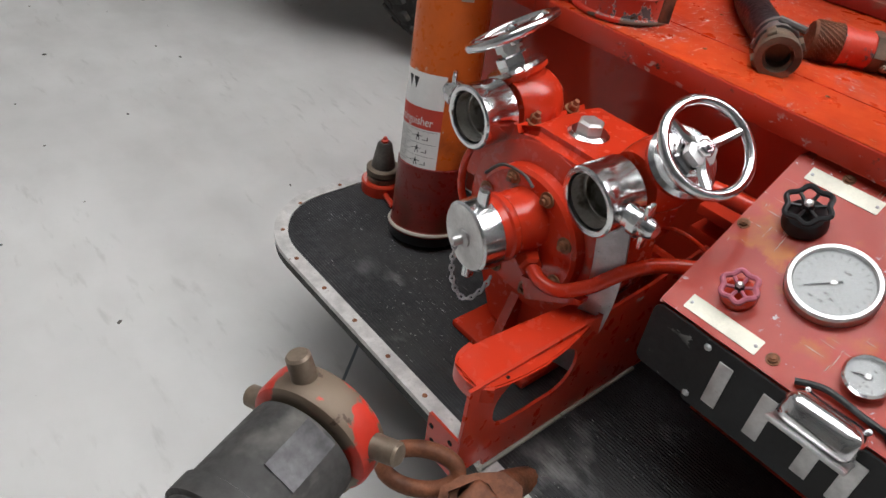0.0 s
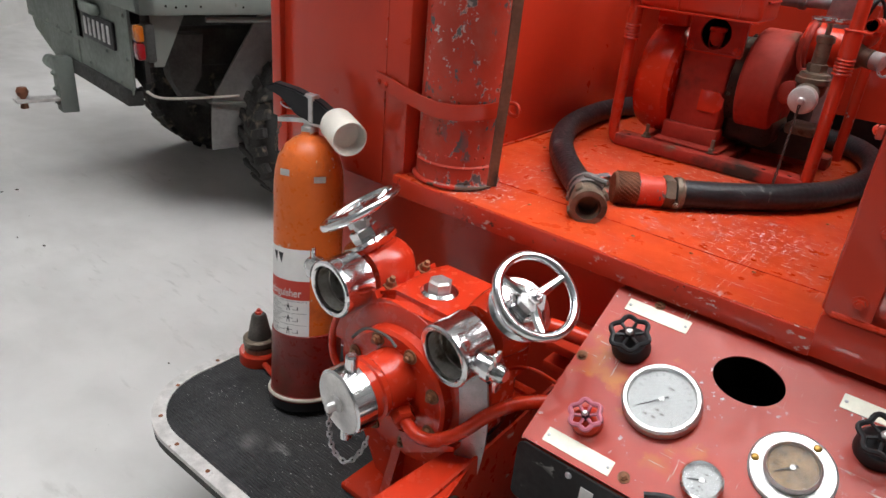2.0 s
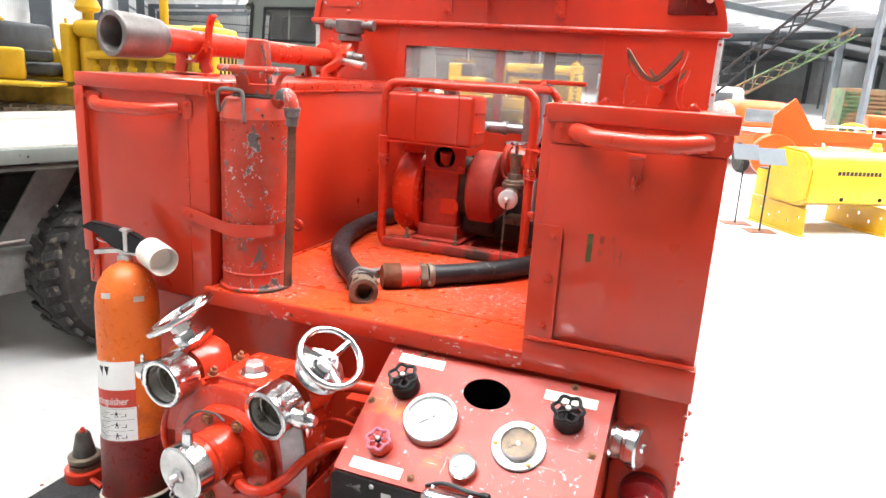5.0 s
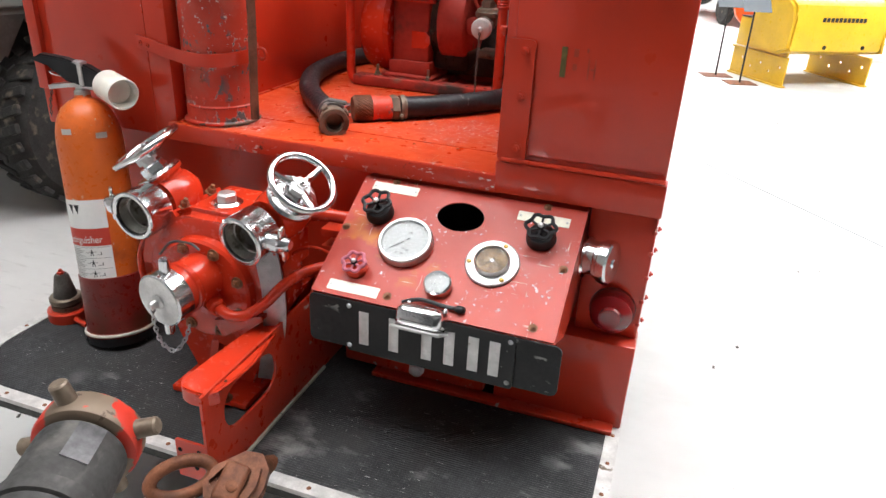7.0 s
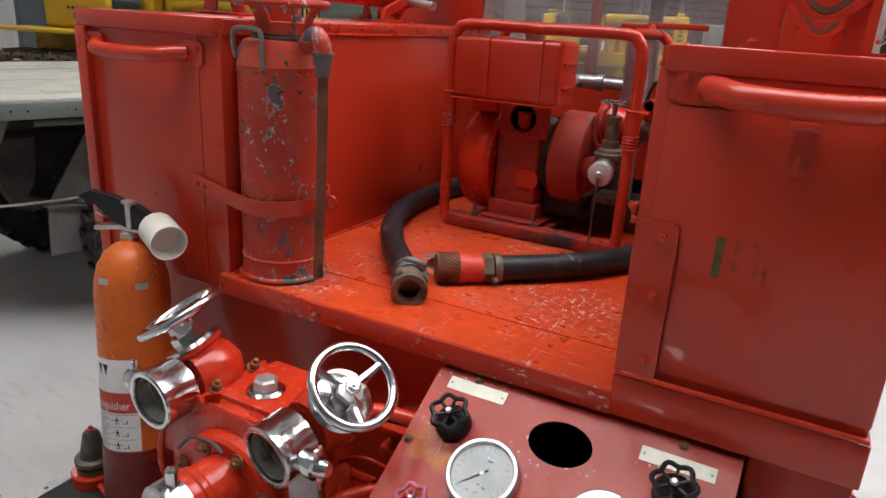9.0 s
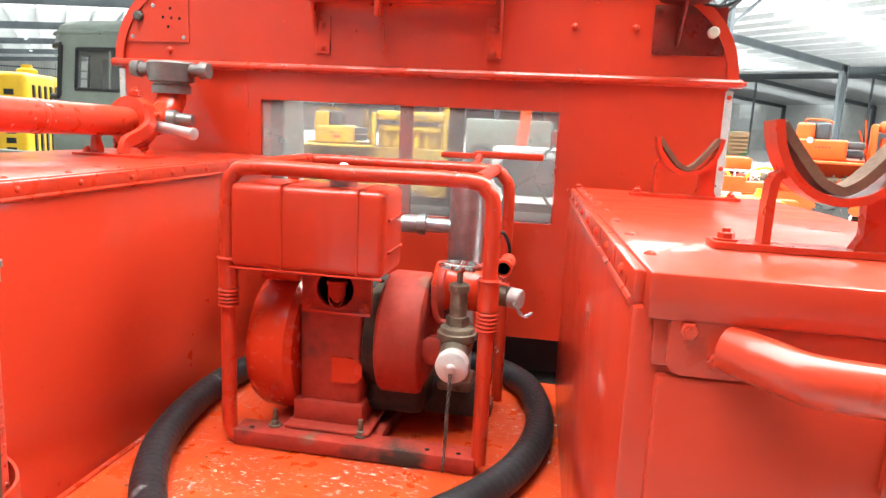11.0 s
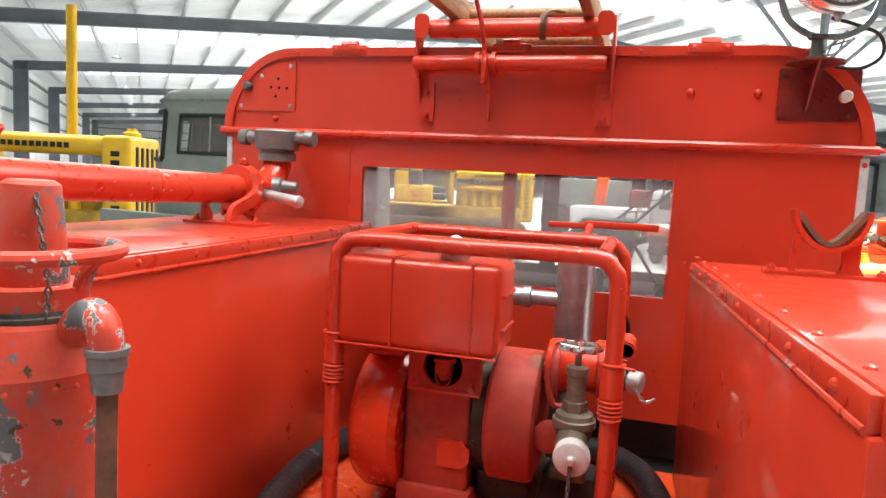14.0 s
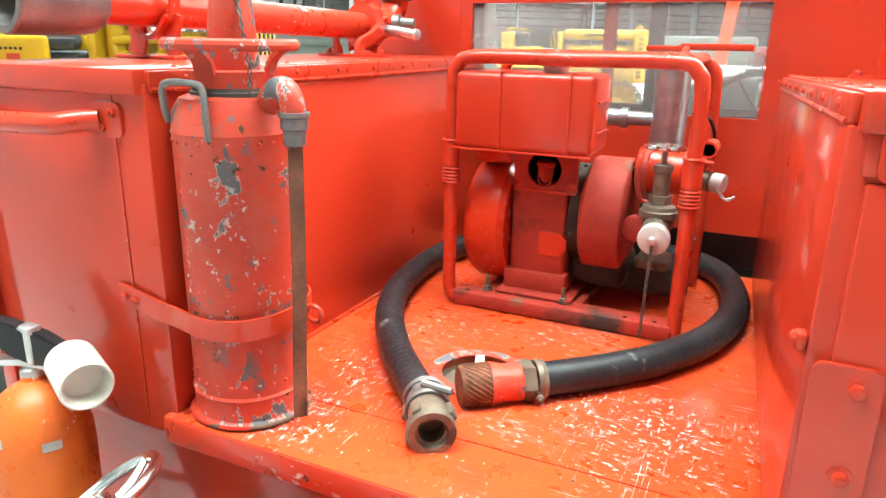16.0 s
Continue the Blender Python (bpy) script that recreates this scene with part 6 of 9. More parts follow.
# ---- delivery hose lying round the deck ----
hz = DECK + 0.031
hose = thing("suction_hose", (-0.38, 1.6, DECK), "black ribbed suction hose with bronze coupling, curled on the deck", "hose")
HP = [(-0.415, 1.315, hz), (-0.49, 1.395, hz), (-0.57, 1.49, hz), (-0.648, 1.61, hz), (-0.708, 1.75, hz), (-0.738, 1.92, hz), (-0.735, 2.08, hz), (-0.69, 2.21, hz), (-0.58, 2.30, hz), (-0.42, 2.34, hz), (-0.26, 2.34, hz), (-0.13, 2.31, hz), (-0.050, 2.22, hz), (-0.012, 2.08, hz), (-0.010, 1.94, hz), (-0.045, 1.79, hz), (-0.115, 1.66, hz), (-0.205, 1.558, hz), (-0.285, 1.485, hz)]
bm = tube(B(), HP, lambda t: 0.030 + 0.00022 * math.sin(t * 900), 18, 26)
part("tube", bm, m_rubber, hose)
e0, d0 = Vector(HP[0]), (Vector(HP[0]) - Vector(HP[1])).normalized()
d0 = Vector((0.52, -0.85, 0)).normalized()
part("sleeve", lathe(B(), e0 + d0 * -0.045, d0, [(0, 0.0305), (0.002, 0.033), (0.050, 0.033), (0.052, 0.030), (0.075, 0.030)], 24), m_gunmetal, hose)
bm = lathe(B(), e0 + d0 * 0.078, -d0, [(0.040, 0.020), (0.012, 0.020), (0.010, 0.024), (0.0, 0.025), (0, 0.0355), (0.003, 0.037), (0.024, 0.037), (0.028, 0.033), (0.06, 0.032)], 32, True, False)
for k in range(4):
    a = 0.6 + math.pi / 2 * k
    mm = along(e0 + d0 * 0.055, d0)
    box(bm, 0.034, 0.042, -0.008, 0.008, -0.02, 0.012, 0.002, 2, mm @ Matrix.Rotation(a, 4, "Z"))
part("coupling", bm, m_bronze, hose, "open bronze hose coupling")
bm = B()
for q in (-0.030, 0.008):
    ring(bm, e0 + d0 * q, d0, 0.0335, 0.004, 32, 6, 1.6)
tube(bm, [e0 + d0 * 0.0 + Vector((-0.01, 0, 0.040)), e0 + d0 * 0.01 + Vector((0.035, 0.01, 0.036))], 0.006, 8, 1)
tube(bm, [e0 + d0 * -0.01 + Vector((-0.036, 0.0, -0.01)), e0 + d0 * 0.03 + Vector((-0.042, 0.0, -0.012))], 0.005, 8, 1)
part("clamp", bm, m_gunmetal, hose)
e1 = Vector(HP[-1])
d1 = Vector((-0.80, -0.60, 0)).normalized()
part("strainer_clamp", ring(ring(B(), e1 + d1 * 0.004, d1, 0.031, 0.005, 32, 6, 1.8), e1 + d1 * 0.026, d1, 0.032, 0.006, 6, 6, 2.0), m_bronze, hose)
bm = hexbolt(B(), e1 + d1 * 0.004 + Vector((0.012, -0.030, -0.014)), (0.4, -0.8, 0), 0.006, 0.012)
part("clamp_bolt", bm, m_bronze, hose)
part("strainer", lathe(B(), e1 + d1 * 0.036, d1, [(0, 0.030), (0.004, 0.033), (0.030, 0.032), (0.050, 0.036), (0.056, 0.037)], 32), m_can, hose, "red foot strainer, paint chipped")
part("strainer_basket", lathe(B(), e1 + d1 * 0.090, d1, [(0, 0.0345), (0.048, 0.0345), (0.052, 0.032), (0.053, 0.0)], 32), m_rust, hose)
bm = B()
mm = along(e1 + d1 * 0.090, d1)
for j in range(7):
    for k in range(26):
        a = 2 * math.pi * (k + 0.5 * (j % 2)) / 26
        h = 0.004 + 0.0064 * j
        e = Vector((math.cos(a), math.sin(a), 0))
        t = Vector((-e.y, e.x, 0))
        tube(bm, [mm @ (e * 0.0352 + t * -0.004 + Vector((0, 0, h - 0.0032))), mm @ (e * 0.0362 + Vector((0, 0, h))), mm @ (e * 0.0352 + t * 0.004 + Vector((0, 0, h + 0.0032)))], 0.0011, 4, 1)
part("basket_wire", bm, m_rust, hose, "rusty wire mesh", kind="stuff")

# ---- portable pump on the deck ----
mp = thing("portable_pump", (-0.36, 1.95, DECK), "red petrol motor pump in a tubular carrying frame", "motor pump")
FX0, FX1, FY0, FY1, FZ = -0.612, -0.112, 1.825, 2.14, 1.502
def frame_loop(y, r=0.0145):
    return tube(B(), [(FX0 + 0.04, y, DECK + 0.012), (FX0 + 0.012, y, DECK + 0.016), (FX0, y, DECK + 0.045), (FX0, y, 1.10), (FX0, y, 1.30), (FX0, y, FZ - 0.055), (FX0 + 0.012, y, FZ - 0.016), (FX0 + 0.052, y, FZ), ((FX0 + FX1) / 2, y, FZ), (FX1 - 0.052, y, FZ), (FX1 - 0.012, y, FZ - 0.016), (FX1, y, FZ - 0.055), (FX1, y, 1.30), (FX1, y, 1.10), (FX1, y, DECK + 0.02)], r, 14, 5)
part("front_frame", frame_loop(FY0), m_red_edge, mp)
part("rear_frame", frame_loop(FY1, 0.013), m_red_edge, mp)
bm = B()
for x in (FX0 + 0.04, FX1 - 0.03):
    tube(bm, [(x, FY0, FZ + 0.003), (x, FY1, FZ + 0.003)], 0.012, 10, 1)
part("frame_tie", bm, m_red_edge, mp)
part("lifting_bar", box(box(B(), -0.215, -0.048, 2.285, 2.309, 1.520, 1.536, 0.004), -0.296, -0.205, 2.285, 2.309, 1.516, 1.530, 0.004), m_red_edge, mp)
part("bar_stay", tube(B(), [(-0.20, 2.297, 1.525), (-0.20, 2.22, 1.51), (-0.20, FY1, FZ)], 0.009, 8, 4), m_red_edge, mp)
bm = B()
for x in (FX0, FX1):
    lathe(bm, (x, FY0, 1.272), (0, 0, 1), [(0, 0.019), (0.052, 0.019), (0.055, 0.0165)], 18)
    ring(bm, (x, FY0, 1.328), (0, 0, 1), 0.019, 0.003, 20, 6)
    tube(bm, [(x - 0.02, FY0 - 0.004, 1.328), (x + 0.036, FY0 - 0.014, 1.325)], 0.0025, 6, 1)
part("clamp_sleeve", bm, m_red_edge, mp)
for x in (FX0, FX1):
    bm = B()
    for k in range(5):
        ring(bm, (x, FY0, 1.236 + 0.0075 * k), (0, 0, 1), 0.0175, 0.0032, 20, 6)
    part("spring", bm, m_red_edge, mp)
for x in (-0.52, -0.33):
    part("base_tie", box(B(), x - 0.02, x + 0.02, 1.864, 2.071, DECK + 0.002, DECK + 0.03, 0.003), m_faded, mp)
part("base_rail", box(B(), FX0 + 0.015, FX1 - 0.005, 2.072, 2.128, DECK + 0.002, DECK + 0.034, 0.004), m_faded, mp)
rail = part("base_rail", box(B(), FX0 + 0.015, FX1 - 0.005, 1.807, 1.863, DECK + 0.002, DECK + 0.034, 0.004), m_faded, mp, "dirty red channel base rail")
bm = B()
for x in (-0.565, -0.21, -0.15):
    lathe(bm, (x, 1.825, DECK + 0.0341), (0, 0, 1), [(0, 0.005), (0.0006, 0.005)], 10)
part("holes", bm, m_hole, rail)
# fuel tank
bm = box(B(), -0.600, -0.303, 1.805, 1.948, 1.314, 1.474, 0.014, 4)
tank = part("fuel_tank", bm, m_red, mp, "bright red pressed fuel tank")
bm = B()
for x in (-0.497, -0.352):
    ring_pts = [(x, 1.8055, 1.318), (x, 1.8048, 1.33), (x, 1.8048, 1.458), (x, 1.816, 1.4738), (x, 1.94, 1.4738)]
    tube(bm, ring_pts, 0.0022, 6, 3)
tube(bm, [(-0.300, 1.83, 1.36), (-0.300, 1.925, 1.36)], 0.003, 6, 1)
tube(bm, [(-0.300, 1.83, 1.42), (-0.300, 1.925, 1.42)], 0.003, 6, 1)
tube(bm, [(-0.602, 1.806, 1.314), (-0.305, 1.806, 1.314)], 0.002, 6, 1)
part("tank_ribs", bm, m_red, tank)
bm = lathe(B(), (-0.402, 1.872, 1.474), (0, 0, 1), [(0, 0.026), (0.010, 0.026), (0.012, 0.032), (0.026, 0.032), (0.030, 0.027), (0.034, 0.012), (0.040, 0.010), (0.043, 0.004), (0.044, 0)], 28)
part("filler_cap", bm, m_trim, tank, "pale alloy filler cap")
# flywheel shroud, crankcase, volute
bm = lathe(B(), (-0.602, 1.985, 1.130), (1, 0, 0), [(0, 0.0), (0.002, 0.11), (0.012, 0.135), (0.03, 0.146), (0.094, 0.148), (0.108, 0.138), (0.112, 0.05)], 48)
box(bm, -0.585, -0.500, 1.90, 2.00, 1.27, 1.315, 0.012, 3)
part("flywheel_shroud", bm, m_cast, mp)
bm = box(B(), -0.488, -0.362, 1.880, 2.06, 1.035, 1.235, 0.008, 3)
slab(bm, [(-0.485, 1.225), (-0.345, 1.225), (-0.345, 1.312), (-0.485, 1.312)], Matrix.Translation((0, 1.893, 0)) @ XZ, 0.012, [circle2(-0.418, 1.270, 0.038, 24)])
block = part("crankcase", bm, m_faded, mp)
part("carb_recess", lathe(B(), (-0.418, 1.888, 1.270), (0, 1, 0), [(0, 0.038), (0.05, 0.038), (0.05, 0)], 24, False, False), m_hole, block)
bm = lathe(B(), (-0.418, 1.895, 1.285), (0, 0, -1), [(0, 0.020), (0.008, 0.021), (0.010, 0.017), (0.030, 0.016), (0.042, 0.009), (0.046, 0)], 20)
tube(bm, [(-0.434, 1.893, 1.28), (-0.432, 1.888, 1.245), (-0.418, 1.886, 1.232), (-0.404, 1.888, 1.245), (-0.402, 1.893, 1.28)], 0.0018, 6, 4)
part("fuel_bowl", bm, m_faded, block)
bm = B()
for x, z in ((-0.475, 1.236), (-0.358, 1.236)):
    hexbolt(bm, (x, 1.881, z), (0, -1, 0), 0.007, 0.008)
box(bm, -0.485, -0.345, 1.877, 1.883, 1.221, 1.226)
part("bolts", bm, m_red, block)
bm = slab(B(), [(-0.420, 1.082), (-0.372, 1.082), (-0.358, 1.096), (-0.358, 1.120), (-0.372, 1.134), (-0.420, 1.134)], Matrix.Translation((0, 1.8805, 0)) @ XZ, 0.005)
part("maker_plate", bm, m_cast, block)
bm = box(B(), -0.497, -0.352, 1.868, 2.06, 0.992, 1.040, 0.006)
box(bm, -0.505, -0.330, 1.838, 2.06, DECK + 0.034, 0.998, 0.005)
part("engine_foot", bm, m_faded, mp)
bm = B()
for x, y in ((-0.525, 1.845), (-0.348, 1.845)):
    hexbolt(bm, (x, y, DECK + 0.034), (0, 0, 1), 0.009, 0.012)
    cyl(bm, (x, y, DECK + 0.04), (x, y, DECK + 0.068), 0.005, 8)
part("hold_down_bolt", bm, m_bronze, mp)
bm = lathe(B(), (-0.335, 1.985, 1.165), (1, 0, 0), [(0, 0.05), (0.001, 0.118), (0.004, 0.125), (0.010, 0.129), (0.080, 0.129), (0.088, 0.126), (0.092, 0.120), (0.094, 0.08)], 48)
part("volute", bm, m_faded, mp)
bm = lathe(B(), (-0.362, 1.985, 1.155), (1, 0, 0), [(0, 0.10), (0.004, 0.112), (0.030, 0.114)], 32)
for a in range(-60, 241, 50):
    e = Vector((0, math.cos(radians(a)), math.sin(radians(a))))
    hexbolt(bm, Vector((-0.352, 1.985, 1.155)) + e * 0.110, e, 0.007, 0.006)
part("coupling_housing", bm, m_grease, mp, "black greasy coupling housing")
part("sump", box(B(), -0.360, -0.235, 1.905, 2.06, 1.015, 1.085, 0.02, 3), m_grease, mp, "oily black sump casting")
part("pump_foot", box(B(), -0.222, -0.150, 1.955, 2.035, 1.056, 1.082, 0.008, 3), m_bronze, mp, "dusty brown pump foot")
bm = lathe(B(), (-0.245, 1.985, 1.270), (1, 0, 0), [(0, 0.03), (0.01, 0.052), (0.02, 0.055), (0.035, 0.055), (0.06, 0.045), (0.10, 0.045), (0.105, 0.06), (0.115, 0.06)], 28)
part("delivery_case", bm, m_cast, mp)
bm = ring(B(), (-0.215, 1.95, 1.27), (1, 0, 0), 0.05, 0.008, 28, 8)
tube(bm, [(-0.225, 1.90, 1.29), (-0.222, 1.895, 1.25), (-0.21, 1.90, 1.22), (-0.18, 1.91, 1.225)], 0.006, 8, 4)
part("bracket_ring", bm, m_faded, mp)
# screw-down valve with chained cap
VX, VY = -0.172, 1.875
bm = lathe(B(), (VX, VY, 1.165), (0, 0, 1), [(0, 0.022), (0.012, 0.030), (0.030, 0.033), (0.034, 0.038), (0.046, 0.038), (0.048, 0.034), (0.056, 0.032), (0.060, 0.020)], 28)
lathe(bm, (VX, VY, 1.224), (0, 0, 1), [(0, 0.022), (0.018, 0.022), (0.020, 0.016)], 6)
lathe(bm, (VX, VY, 1.243), (0, 0, 1), [(0, 0.0165), (0.045, 0.0165), (0.048, 0.020), (0.060, 0.020), (0.063, 0.014)], 20)
cyl(bm, (VX, VY, 1.30), (VX, VY, 1.335), 0.006, 10)
tube(bm, [(VX, VY, 1.19), (VX, 1.93, 1.20), (VX - 0.03, 1.97, 1.22)], 0.024, 14, 4)
tube(bm, [(VX, VY, 1.185), (VX, 1.83, 1.175), (VX + 0.003, 1.80, 1.170)], 0.026, 14, 4)
valve = part("delivery_valve", bm, m_bronze, mp, "weathered bronze screw valve")
bm = B()
pts = [(VX + (0.034 + 0.0035 * math.cos(8 * a)) * math.cos(a), VY + (0.034 + 0.0035 * math.cos(8 * a)) * math.sin(a), 1.338) for a in (2 * math.pi * k / 64 for k in range(65))]
tube(bm, pts, 0.005, 8, 1, up=(0, 0, 1))
for k in range(4):
    a = math.pi / 2 * k
    tube(bm, [(VX, VY, 1.335), (VX + 0.034 * math.cos(a), VY + 0.034 * math.sin(a), 1.338)], 0.004, 6, 1)
part("valve_wheel", bm, m_chrome, valve)
vc = part("outlet_cap", lathe(B(), (-0.166, 1.806, 1.172), (0.02, -1, -0.05), [(0, 0.030), (0.016, 0.031), (0.022, 0.029), (0.024, 0.025)], 36), m_trim, valve, "pale alloy blank cap")
part("cap_stud", lathe(B(), (-0.166, 1.784, 1.171), (0, -1, 0), [(0, 0.009), (0.008, 0.008), (0.010, 0.005)], 14), m_alu, valve)
chain(valve, [(-0.166, 1.778, 1.162), (-0.168, 1.778, 1.10), (-0.170, 1.782, 1.03), (-0.174, 1.790, DECK + 0.01)], 0.0015, 0.010, m_iron, "cap_chain")
part("red_plug", lathe(B(), (-0.215, 1.90, 1.165), (-0.2, -1, 0), [(0, 0.028), (0.02, 0.028), (0.024, 0.02)], 20), m_faded, mp)
# exhaust, silencer and galvanised pipe
part("silencer", lathe(B(), (-0.222, 2.275, DECK + 0.001), (0, 0, 1), [(0, 0.03), (0.20, 0.03), (0.24, 0.043), (0.545, 0.043), (0.552, 0.038)], 32), m_steel, mp, "dull grey upright silencer")
bm = lathe(B(), (-0.385, 2.262, 1.352), (1, 0.05, 0), [(0, 0.022), (0.045, 0.022), (0.047, 0.026), (0.064, 0.026), (0.066, 0.018), (0.135, 0.018)], 20)
tube(bm, [(-0.37, 2.262, 1.352), (-0.40, 2.255, 1.352), (-0.41, 2.22, 1.345), (-0.41, 2.12, 1.30)], 0.020, 14, 5)
part("galvanised_pipe", bm, m_steel, mp)
bm = tube(B(), [(-0.15, 2.06, 1.30), (-0.115, 2.03, 1.29), (-0.10, 2.00, 1.31), (-0.098, 1.985, 1.33)], 0.016, 12, 5)
pipe(bm, (-0.093, 1.885, 1.338), (0, -1, 0.05), -0.10, 0.016, 0.012, 20)
part("exhaust_stub", bm, m_red_edge, mp)
part("stub_bore", lathe(B(), (-0.093, 1.890, 1.338), (0, 1, -0.05), [(0, 0.012), (0.06, 0.012), (0.06, 0)], 16, False, False), m_hole, mp)
bm = lathe(B(), (-0.135, 2.02, 1.258), (1, -0.35, -0.05), [(0, 0.030), (0.02, 0.030), (0.03, 0.022), (0.05, 0.022)], 20)
sc_ = part("side_outlet", bm, m_bronze, mp)
part("side_cap", lathe(B(), (-0.085, 2.003, 1.255), (1, -0.35, -0.05), [(0, 0.021), (0.022, 0.021), (0.025, 0.018)], 24), m_trim, sc_)
chain(sc_, [(-0.075, 1.975, 1.25), (-0.055, 1.975, 1.225), (-0.035, 1.98, 1.235)], 0.0016, 0.010, m_steel)
part("spark_lead", tube(B(), [(-0.14, 2.04, 1.30), (-0.125, 2.02, 1.36), (-0.11, 2.02, 1.385), (-0.095, 2.03, 1.35), (-0.10, 2.06, 1.30)], 0.004, 8, 6), m_plastic, mp)
# dark block and channel bar, added to paint the shade behind volute and valve
part("engine_back", box(B(), -0.50, -0.20, 2.08, 2.16, 1.0, 1.25, 0.02, 3), m_dkgrey, mp, "dark block that paints the shade behind the pump")
part("drive_guard", box(B(), -0.335, -0.135, 1.99, 2.07, 0.990, 1.055, 0.006), m_dkgrey, mp, "dark channel bar added to deepen the shade behind the valve")

# ---- water cannon on the locker ----
mon = thing("water_cannon", (-1.02, 2.05, 1.489), "long red deluge gun lying on the locker lid", "water cannon")
M0, M1 = Vector((-1.150, 1.225, 1.592)), Vector((-1.030, 2.150, 1.566))
md = (M1 - M0).normalized()
part("barrel", lathe(B(), M0 + md * 0.14, md, [(0, 0.0365), (0.30, 0.0355), (0.52, 0.035), (0.522, 0.0365), (0.530, 0.0365), (0.532, 0.035), (0.80, 0.034)], 36), m_red_edge, mon)
part("muzzle", lathe(B(), M0, md, [(0.08, 0.040), (0.004, 0.046), (0, 0.048), (0, 0.059), (0.004, 0.062), (0.10, 0.060), (0.15, 0.054), (0.165, 0.044), (0.172, 0.036)], 40, True, False), m_gunmetal, mon, "dull cast muzzle coupling")
bm = lathe(B(), M1 + md * -0.012, md, [(0, 0.046), (0.002, 0.060), (0.014, 0.062), (0.020, 0.062), (0.034, 0.062), (0.036, 0.05)], 32)
for a in (0.4, 1.7, 2.9, 4.2, 5.4):
    mm = along(M1, md)
    hexbolt(bm, mm @ Vector((0.062 * math.cos(a), 0.062 * math.sin(a), 0.004)), mm.to_3x3() @ Vector((math.cos(a), math.sin(a), 0)), 0.010, 0.014)
part("clamp_flange", bm, m_cast, mon)
bm = tube(B(), [M1 + md * 0.02, M1 + md * 0.08 + Vector((0, 0, 0.004)), Vector((-1.018, 2.275, 1.590)), Vector((-1.018, 2.305, 1.625)), Vector((-1.018, 2.308, 1.66))], 0.036, 18, 6)
part("elbow", bm, m_cast, mon)
bm = lathe(B(), (-1.018, 2.308, 1.640), (0, 0, 1), [(0, 0.048), (0.020, 0.048), (0.022, 0.044), (0.028, 0.044), (0.030, 0.056), (0.075, 0.060), (0.080, 0.055), (0.080, 0.045), (0.05, 0.04)], 36)
part("swivel_head", bm, m_gunmetal, mon, "dark cast swivel head")
bm = lathe(B(), (-1.125, 2.306, 1.700), (1, 0, 0), [(0, 0.020), (0.022, 0.022), (0.024, 0.016), (0.19, 0.016), (0.192, 0.022), (0.214, 0.020)], 20)
part("cross_handle", bm, m_gunmetal, mon)
bm = tube(B(), [(-0.985, 2.165, 1.560), (-0.92, 2.145, 1.553), (-0.858, 2.125, 1.546)], 0.013, 12, 3)
lathe(bm, (-0.858, 2.125, 1.546), (1, -0.3, -0.1), [(0, 0.015), (0.008, 0.014), (0.011, 0.008)], 14)
part("lever", bm, m_alu, mon, "bare metal lever")
part("trunnion", lathe(B(), (-0.975, 2.22, 1.575), (1, 0.2, 0), [(0, 0.024), (0.02, 0.024), (0.024, 0.018), (0.06, 0.014)], 18), m_gunmetal, mon)
bm = slab(B(), round_rect(-1.09, -0.90, 2.015, 2.09, 0.006, 2), Matrix.Translation((0, 0, 1.4895)), 0.006)
for x in (-1.075, -0.918):
    hexbolt(bm, (x, 2.05, 1.4955), (0, 0, 1), 0.008, 0.009)
tube(bm, [(-1.050, 2.052, 1.494), (-1.058, 2.062, 1.520), (-1.084, 2.095, 1.540), (-1.096, 2.125, 1.566), (-1.090, 2.135, 1.600)], 0, n=4, flat=(0.028, 0.014), up=(1, 0, 0))
tube(bm, [(-0.985, 2.052, 1.494), (-0.984, 2.062, 1.520), (-0.968, 2.095, 1.540), (-0.962, 2.125, 1.566), (-0.975, 2.135, 1.606)], 0, n=4, flat=(0.028, 0.014), up=(1, 0, 0))
part("rear_stand", bm, m_red_edge, mon)
bm = box(B(), -1.20, -1.04, 1.475, 1.535, 1.4895, 1.496, 0.002)
for x in (-1.17, -1.06):
    tube(bm, [(x, 1.505, 1.495), (x + (0.012 if x < -1.1 else -0.012), 1.505, 1.53), (x + (0.0 if x < -1.1 else 0.0), 1.505, 1.575)], 0, n=3, flat=(0.008, 0.04), up=(1, 0, 0))
tube(bm, [(-1.062, 1.505, 1.56), (-1.055, 1.505, 1.62), (-1.045, 1.505, 1.655), (-1.035, 1.505, 1.665)], 0, n=4, flat=(0.024, 0.008), up=(1, 0, 0))
tube(bm, [(-1.175, 1.505, 1.57), (-1.14, 1.505, 1.533), (-1.10, 1.505, 1.533), (-1.065, 1.505, 1.57)], 0, n=4, flat=(0.04, 0.008), up=(0, 0, 1))
part("front_cradle", bm, m_red_edge, mon)


